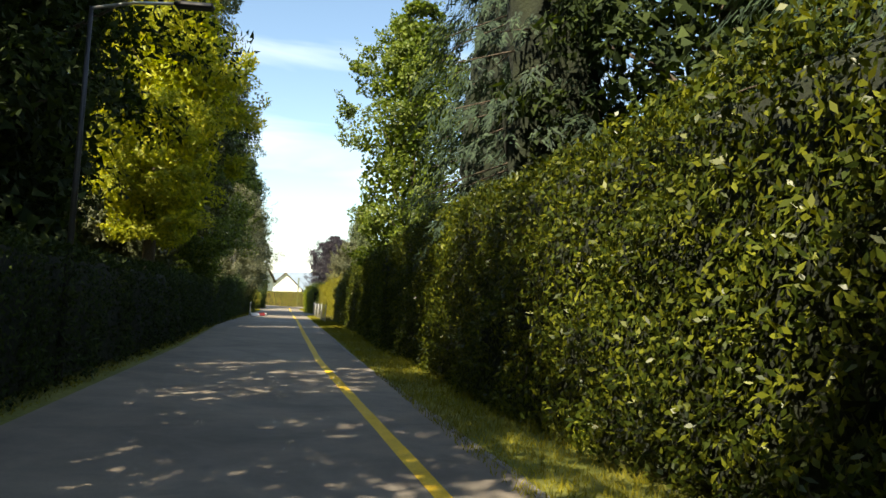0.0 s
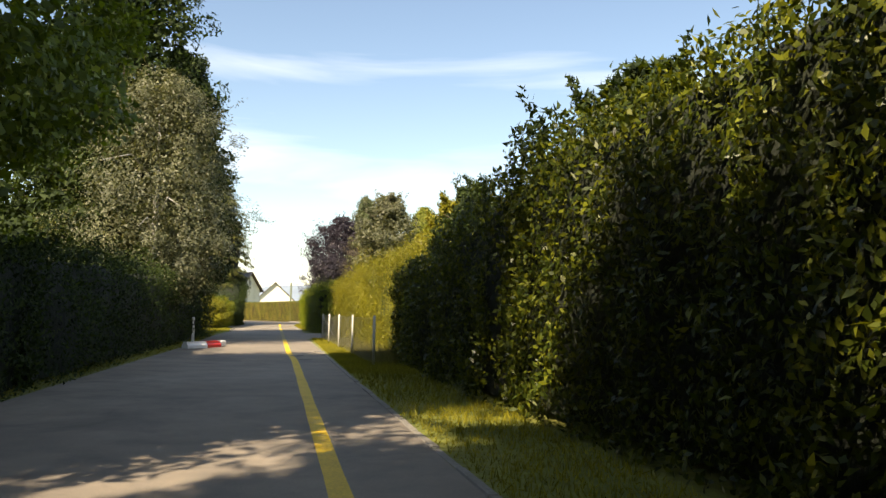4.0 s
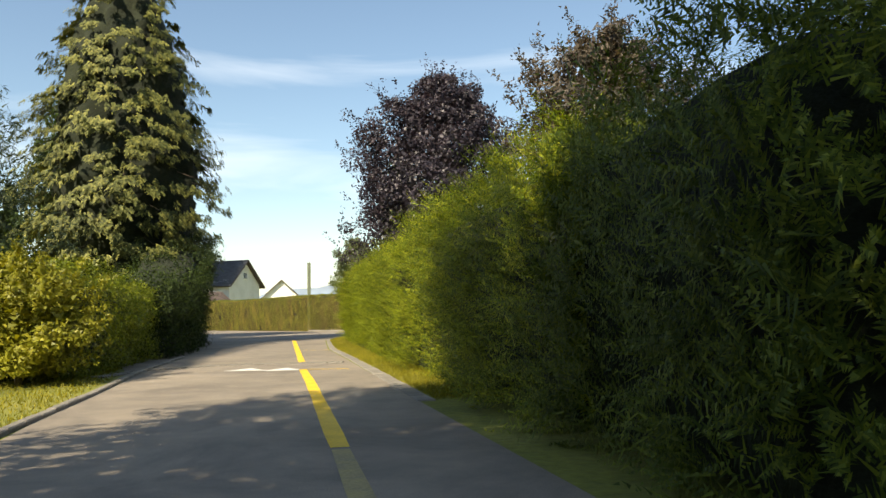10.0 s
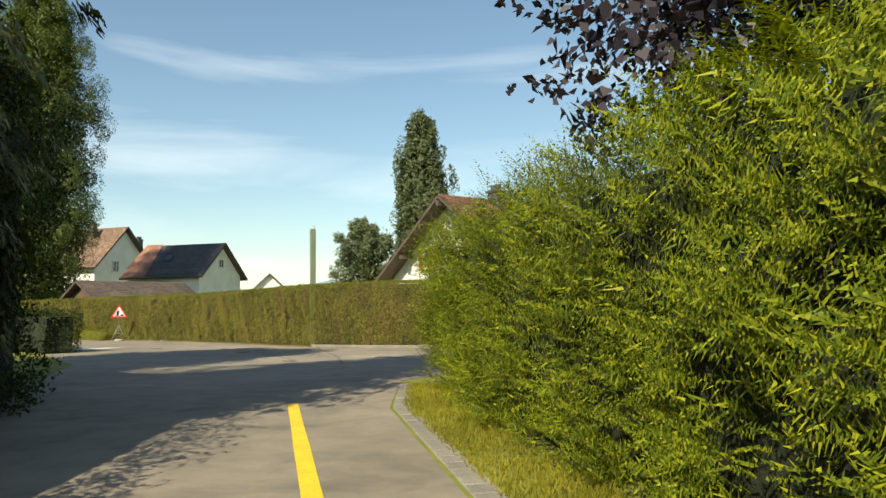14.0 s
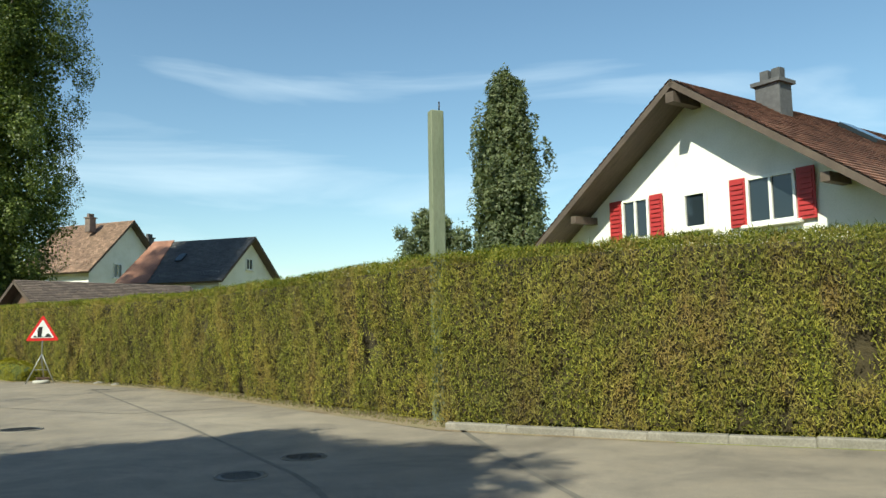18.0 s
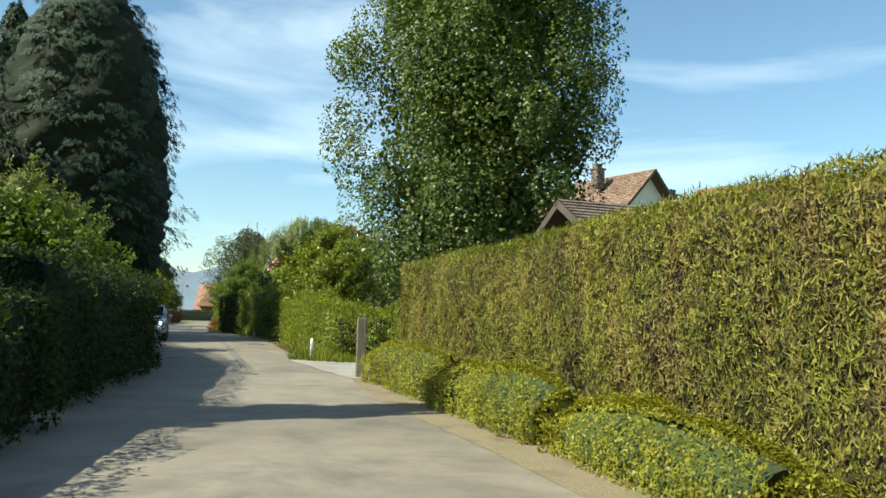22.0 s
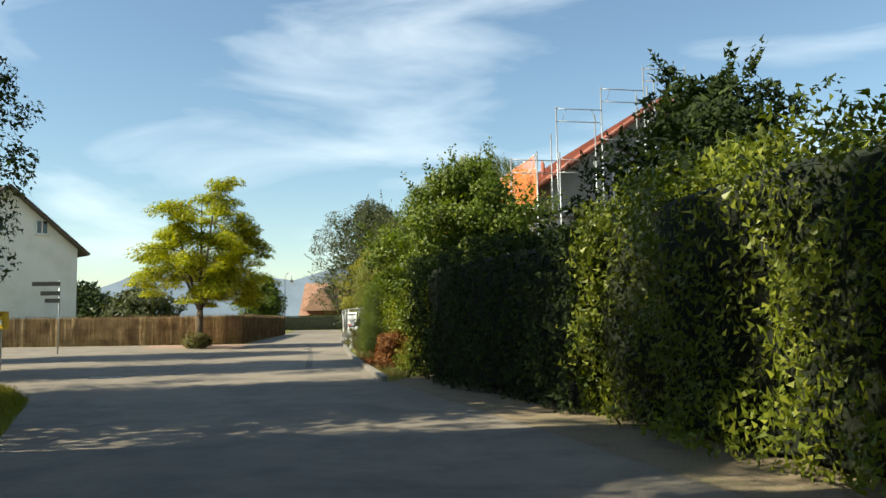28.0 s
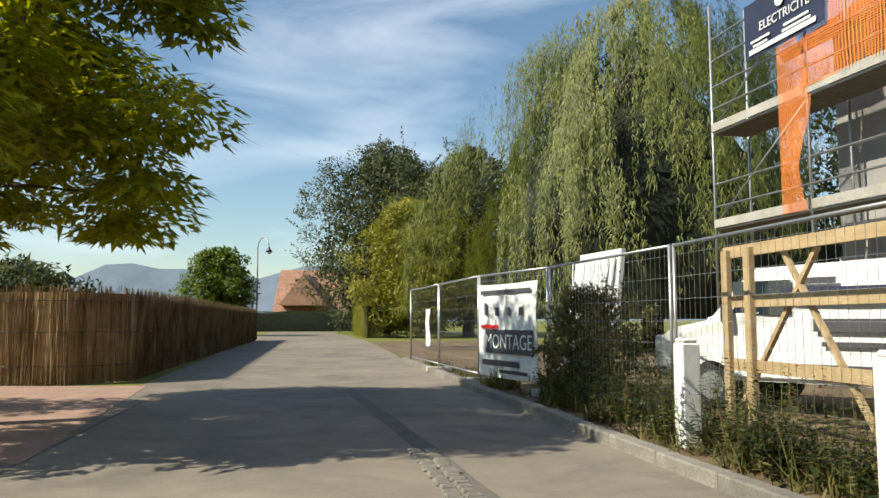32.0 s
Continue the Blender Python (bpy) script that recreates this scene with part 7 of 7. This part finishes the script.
netting("safety_net", sxy(0.98, -0.07), sxy(NB, -0.07), 5.5, 7.45, 0.075, "orange plastic safety net along the scaffold")
netting("hanging_net", sxy(0.82, -0.2), sxy(1.04, -0.2), 3.2, 6.4, 0.045, "strip of orange net hanging from the scaffold", 0.16, 0.22)
ang = math.degrees(math.atan2(sd.y, sd.x))
p = sxy(0.86, -0.16)
nb = banner("navy_banner", p[0], p[1], 6.5, ang, 2.3, 1.15, M["navy"], "navy blue banner with white lettering on the scaffold")
letters(nb, "ELECTRICITE", 0.1, 0.46, 0.26, M["banner"], -0.03)
part("white_stripe", box((0, -0.03, 0.1), (1.96, 0.008, 0.1)), M["banner"], nb)
part("emblem", tube([(0, -0.026, 0.86), (0, -0.034, 0.86)], 0.13, 16), M["banner"], nb)
for px, pz, pw in ((-0.62, 0.3, 0.6), (0.45, 0.3, 0.7), (-0.62, 0.2, 0.45), (0.45, 0.2, 0.8)):
    part("print_bar", box((px, -0.03, pz), (pw, 0.008, 0.05)), M["banner"], nb)
p = sxy(2.5, -0.16)
gv = banner("white_banner", p[0], p[1], 5.75, ang, 1.75, 1.7, M["banner"], "white banner with an olive emblem on the scaffold")
part("emblem_ring", tube([(-0.32 + 0.27 * math.cos(a), -0.03, 0.85 + 0.36 * math.sin(a)) for a in [0.7 + 0.5 * k for k in range(10)]], 0.055, 6), M["olive"], gv)
part("emblem_stroke", box((0.2, -0.03, 0.9), (0.12, 0.02, 0.85), tilt=Matrix.Rotation(radians(-18), 4, "Y")), M["olive"], gv)
part("emblem_stroke", box((0.48, -0.03, 0.9), (0.12, 0.02, 0.85), tilt=Matrix.Rotation(radians(18), 4, "Y")), M["olive"], gv)
p = sxy(2.75, -0.16)
eb = banner("company_banner", p[0], p[1], 3.6, ang, 2.6, 1.1, M["banner"], "white banner with dark red print on the scaffold")
part("print_bar", box((0, -0.03, 0.75), (2.1, 0.008, 0.26)), M["brown_wood"], eb)
part("print_bar", box((0.2, -0.03, 0.4), (1.4, 0.008, 0.09)), M["dark_print"], eb)


# ---- stone kerbs, cobbles, covers ----
def stones(name, pts, length, width, height, z, mat, label, side=0.0, category="kerb"):
    q, total = resample(pts, length)
    root = thing(name, 0, 0, 0, label, category, "", 0, "structure")
    rng = np.random.default_rng(int(total * 10))
    base = bmesh.new()
    bm_box(base, (0, 0, 0), (length * 0.975, width, height), 0, 0.015)
    me = bpy.data.meshes.new("kerb_stone")
    base.to_mesh(me)
    base.free()
    me.materials.append(mat)
    for a, b in zip(q, q[1:]):
        d = (b - a) / np.hypot(*(b - a))
        c = (a + b) / 2 + np.array([d[1], -d[0]]) * side
        child("kerb_stone", me, root, "", pose(c[0], c[1], z + rng.normal() * 0.004, rng.normal() * 0.6, rng.normal() * 0.4, math.degrees(math.atan2(d[1], d[0])) + rng.normal() * 0.5))


stones("kerb", [(-54.9, 138.2), (-59.2, 142.3), (-64.0, 147.0), (-73.5, 156.8), (-82.8, 166.6)], 1.0, 0.16, 0.3, -0.03, M["kerb"], "grey raised kerb along the lane", 0.1)
stones("kerb", [(16, 75.0), (10.4, 79.7), (7.8, 82.0), (4.5, 83.6), (1.85, 85.25)], 1.0, 0.16, 0.3, -0.05, M["kerb"], "pale low kerb at the hedge foot", 0.1)
stones("kerb_edging", [(7.0, 38.4), (5.9, 48), (5.0, 55), (4.4, 64), (4.7, 68)], 0.32, 0.26, 0.12, -0.052, M["kerb"], "row of flat edging stones beside the lane", 0.08)
stones("kerb_edging", [(3.2, 33), (2.75, 35.5), (2.15, 40.5), (1.45, 45.5), (0.95, 51.5)], 0.6, 0.12, 0.16, -0.03, M["kerb"], "low curved kerb along the lawn", 0.0)
stones("kerb_edging", [(16.2, -45), (14.3, -30), (12.7, -15), (11.0, 0), (8.8, 20)], 1.0, 0.1, 0.12, -0.055, M["kerb"], "flush edging stones beside the lane", 0.05)


def cobbles(name, pts, rows, size, label, z=0.004):
    """Rows of small worn stones, each one a piece of its own."""
    q, total = resample(pts, size)
    rng = np.random.default_rng(int(total * 7) + 1)
    kinds = []
    for _ in range(5):
        s = size * 0.46 * rng.uniform(0.86, 1.02, 2)
        V = []
        for f, zz in ((1.0, -0.02), (0.96, 0.008), (0.76, 0.016 + rng.uniform(0, 0.004))):
            V += [(sx * s[0] * f + rng.normal() * 0.003, sy * s[1] * f + rng.normal() * 0.003, zz) for sx, sy in ((-1, -1), (1, -1), (1, 1), (-1, 1))]
        F = [(8, 9, 10, 11)] + [(k + i, k + (i + 1) % 4, k + 4 + (i + 1) % 4, k + 4 + i) for k in (0, 4) for i in range(4)]
        kinds.append(mesh_from("cobble", V, F, M["cobble"]))
    root = thing(name, 0, 0, 0, label, "cobbles", "", 0, "structure")
    for a, b in zip(q, q[1:]):
        d = (b - a) / np.hypot(*(b - a))
        n = np.array([d[1], -d[0]])
        for r in range(rows):
            c = (a + b) / 2 + n * (r - (rows - 1) / 2) * size + rng.normal(size=2) * 0.006
            turn = math.degrees(math.atan2(d[1], d[0])) + 90 * rng.integers(0, 4) + rng.normal() * 3
            child("cobble", kinds[rng.integers(0, 5)], root, "", pose(c[0], c[1], z + rng.normal() * 0.002, rng.normal() * 1.5, rng.normal() * 1.5, turn))


cobbles("cobble_gutter", [(-22.6, 107.9), (-29.4, 114.4), (-33.5, 118.4), (-37.8, 122.4)], 2, 0.14, "narrow gutter of small cobbles in the asphalt")
cobbles("cobble_band", [(1.0, 44.2), (1.4, 46.0), (2.6, 47.0), (4.0, 47.3), (5.7, 47.1)], 3, 0.12, "band of cobbles across the lane")
cobbles("cobble_gutter", [(-73.2, 153.9), (-71.0, 151.6)], 2, 0.14, "short cobbled gutter in the asphalt")
for mx, my, mr in ((1.8, 75.8, 0.22), (-0.4, 82.0, 0.24), (0.1, 83.1, 0.24), (-4.7, 86.5, 0.3), (-35.6, 122.3, 0.42), (9.95, 8.9, 0.16), (9.5, 6.4, 0.18), (9.85, 4.7, 0.16)):
    mh = thing("manhole_cover", mx, my, 0, "round dark iron cover set in the asphalt", "manhole cover", "manhole covers", 30)
    bm = bmesh.new()
    bmesh.ops.create_cone(bm, cap_ends=True, segments=28, radius1=mr, radius2=mr, depth=0.02)
    ribs = []
    for j in range(-3, 4):
        w = math.sqrt(max(0.01, 1 - (j / 4) ** 2)) * mr * 1.6
        ribs.append(box((0, j * mr / 4, 0.012), (w, mr * 0.1, 0.006)))
    cv = part("cover", bm, M["steel_dark"], mh)
    for rb in ribs:
        part("rib", rb, M["steel_dark"], cv)
    part("ring", tube([(mr * 1.08 * math.cos(a), mr * 1.08 * math.sin(a), 0.004) for a in [k * math.pi / 12 for k in range(25)]], 0.014, 5), M["kerb"], mh)
for gx, gy, grz in ((4.75, 76.9, -40), (-62.1, 136.0, 40)):
    gr = thing("drain_grate", gx, gy, 0, "rectangular iron drain grate in the road", "drain", "", grz)
    part("frame", box((0, 0, 0.002), (0.8, 0.42, 0.012)), M["steel_dark"], gr)
    for k in range(9):
        part("bar", box((-0.34 + 0.085 * k, 0, 0.012), (0.04, 0.36, 0.014)), M["galv"], gr)


# ---- grass, weeds and borders ----
def blades(name, pts, width, per, length, mat, label, side=1, spread=0.35, base=0.0, wide=0.012, clump=0.0):
    """Blades of grass in a strip that goes width metres to the right (side=1) of a line."""
    q, total = resample(pts, 0.5)
    t = unit(np.gradient(q, axis=0))
    n = int(total * width * per)
    rng = np.random.default_rng(int(total * 31) + n % 97)
    i = rng.uniform(0, len(q) - 1, n)
    if clump:
        c = rng.uniform(0, len(q) - 1, max(3, int(total * clump)))
        i = np.clip(c[rng.integers(0, len(c), n)] + rng.normal(size=n) * 0.3, 0, len(q) - 1)
    k = np.arange(len(q))
    p = np.stack([np.interp(i, k, q[:, 0]), np.interp(i, k, q[:, 1])], 1)
    tt = np.stack([np.interp(i, k, t[:, 0]), np.interp(i, k, t[:, 1])], 1)
    nn = np.stack([tt[:, 1], -tt[:, 0]], 1) * side
    p = p + nn * (rng.uniform(0, 1, n) ** 0.9 * width)[:, None]
    p3 = np.column_stack([p, np.full(n, base)])
    L = length * rng.uniform(0.5, 1.3, n) * (1 + 0.5 * wobble(p3, 1.1, 3))
    qd = leaf_quads(p3, rng.normal(size=(n, 3)) * np.array([1, 1, 0.1]), np.maximum(L, 0.02), wide, np.tile((0, 0, 1.0), (n, 1)), spread, 0.1, rng)
    root = thing(name, 0, 0, 0, label, "grass", "", 0, "stuff")
    child("blades", quad_mesh("blades", qd, M[mat], True), root, "", None, "stuff")


blades("verge_grass", [(11.1, 0), (8.95, 20.9)], 1.5, 2200, 0.075, "lawn", "sunlit grass verge beside the lane", 1, 0.5, wide=0.009)
blades("verge_grass", [(16.3, -48), (14.4, -30), (12.8, -15), (11.1, 0)], 1.4, 420, 0.09, "lawn", "sunlit grass verge beside the lane", 1, 0.4)
blades("verge_grass", [(11.6, 2.5), (9.5, 22)], 1.3, 420, 0.26, "weed", "tall dry grass along the wire fence", 1, 0.4)
blades("verge_grass", [(7.2, 38.5), (6.05, 48), (5.15, 55), (4.5, 64), (4.75, 67.6)], 0.9, 1100, 0.08, "lawn", "bright grass strip below the conifer hedge", 1, 0.45)
blades("lawn_grass", [(3.2, 27), (2.9, 35), (1.3, 44.5), (-0.6, 51)], 6.0, 260, 0.07, "lawn", "clipped lawn beside the lane", -1, 0.5, wide=0.018)
blades("lavender_border", [(10.6, 29.0), (11.9, 27.0), (13.6, 25.2)], 1.0, 800, 0.26, "lavender", "silvery lavender border beside the driveway", -1, 0.3)
blades("iris_leaves", [(-18.6, 117.0), (-25.3, 114.3), (-26.2, 114.5)], 1.0, 240, 0.48, "sunny", "sword-shaped iris leaves under the hedge", -1, 0.3, wide=0.035)
blades("drive_tufts", [(-24.6, 112.9), (-21.6, 113.9), (-18.5, 116.0)], 1.4, 110, 0.11, "weed", "tufts of grass growing through the gravel", -1, 0.6, 0.012, clump=1.6)
blades("verge_grass", [(-26.3, 114.2), (-33.6, 121.4)], 0.55, 500, 0.14, "weed", "rough grass at the hedge foot", 1, 0.5)
blades("verge_grass", [(-33.6, 121.5), (-37.5, 125.3)], 1.8, 260, 0.09, "weed", "dry thin grass before the gate", 1, 0.6)
blades("hedge_litter", FARH[1:], 0.35, 420, 0.09, "weed", "dead leaves and weeds at the hedge foot", -1, 0.9)
def nettles(name, pts, width, count, height, mat, label, seed):
    """Leafy upright weeds: stems with pairs of drooping leaves, in a strip to the right of a line."""
    rng = np.random.default_rng(seed)
    q, total = resample(pts, 0.5)
    t = unit(np.gradient(q, axis=0))
    i = rng.uniform(0, len(q) - 1, count)
    k = np.arange(len(q))
    tt = np.stack([np.interp(i, k, t[:, 0]), np.interp(i, k, t[:, 1])], 1)
    base = np.stack([np.interp(i, k, q[:, 0]), np.interp(i, k, q[:, 1])], 1) + np.stack([tt[:, 1], -tt[:, 0]], 1) * rng.uniform(0.05, width, count)[:, None]
    h = height * rng.uniform(0.45, 1.1, count) * (1 + 0.45 * wobble(np.column_stack([base, np.zeros(count)]), 1.4, seed))
    top = np.column_stack([base + rng.normal(size=(count, 2)) * 0.12, h])
    foot = np.column_stack([base, np.zeros(count)])
    m = 22
    f = np.tile(np.linspace(0.12, 1.0, m), (count, 1))
    p = foot[:, None] + (top - foot)[:, None] * f[..., None]
    a = rng.uniform(0, 6.28, (count, m))
    al = np.stack([np.cos(a), np.sin(a), rng.uniform(-0.6, 0.3, (count, m))], -1)
    big = (0.14 * (1.15 - 0.75 * f) * rng.uniform(0.6, 1.2, f.shape)).reshape(-1)
    leaves = leaf_quads(p.reshape(-1, 3), np.tile((0, 0, 1.0), (count * m, 1)), big, big * 0.38, al.reshape(-1, 3), 0.25, rng=rng)
    stems = leaf_quads(foot, rng.normal(size=(count, 3)) * np.array([1, 1, 0.1]), h, 0.012, top - foot, 0.02, 0.1, rng)
    root = thing(name, 0, 0, 0, label, "weeds", "", 0, "stuff")
    child("leaves", quad_mesh("leaves", leaves, M[mat], True), root, "", None, "stuff")
    child("stems", quad_mesh("stems", stems, M["weed"], True), root, "", None, "stuff")


blades("verge_grass", [(-52, 128.6), (-57.9, 132.0), (-60.4, 132.9), (-66, 134.6)], 1.6, 700, 0.12, "lawn", "rough grass at the corner of the side road", -1, 0.5)
nettles("site_weeds", [(-65.7, 149.4), (-74.4, 158.4)], 0.8, 520, 0.85, "deep", "tall leafy weeds along the site kerb", 71)
nettles("site_weeds", [(-65.7, 149.4), (-72.0, 155.9)], 0.8, 260, 0.8, "weed", "pale leafy weeds along the site kerb", 72)
blades("site_weeds", [(-65.7, 149.4), (-74.4, 158.4)], 0.75, 200, 0.3, "weed", "tall dry weeds along the site kerb", 1, 0.45, wide=0.02, clump=2.2)
blades("site_weeds", [(-74.4, 158.4), (-81, 165)], 0.5, 200, 0.25, "weed", "dry weeds along the site kerb", 1, 0.5, wide=0.02, clump=2.0)
blades("hedge_weeds", [(-55.2, 138.8), (-59.6, 143.0), (-64.8, 148.2)], 0.6, 420, 0.2, "weed", "dry weeds below the hedge", 1, 0.7)
blades("verge_grass", [(11.1, -45), (9.2, -27), (7.0, -10), (6.1, 0), (5.3, 10), (3.6, 26)], 0.5, 200, 0.08, "lawn", "thin grass under the dark hedge", -1, 0.5)
tree("site_shrub", -73.6, 159.0, 1.7, 0.95, 0.05, "round", "weed", "straggly shrub growing through the site fence", 5000, (0.07, 0.03), 60, 0.22, 0.03, seed=61, category="shrub", sprays=50)
tree("site_shrub", -68.4, 152.6, 0.9, 0.6, 0.05, "round", "weed", "straggly weeds growing by the site fence", 3500, (0.06, 0.02), 50, 0.22, 0.02, seed=62, category="shrub", sprays=50)
tree("acacia_suckers", -78.6, 151.2, 0.7, 0.9, 0.05, "round", "weed", "leafy suckers round the acacia trunk", 3000, (0.08, 0.05), 40, 0.25, 0.03, seed=63, category="shrub", sprays=10)
tree("rusty_shrub", -57.2, 141.6, 1.0, 0.8, 0.05, "round", "rust", "withered rust-brown shrub in the hedge", 5000, (0.07, 0.03), 50, 0.25, 0.03, seed=64, category="shrub", sprays=20)
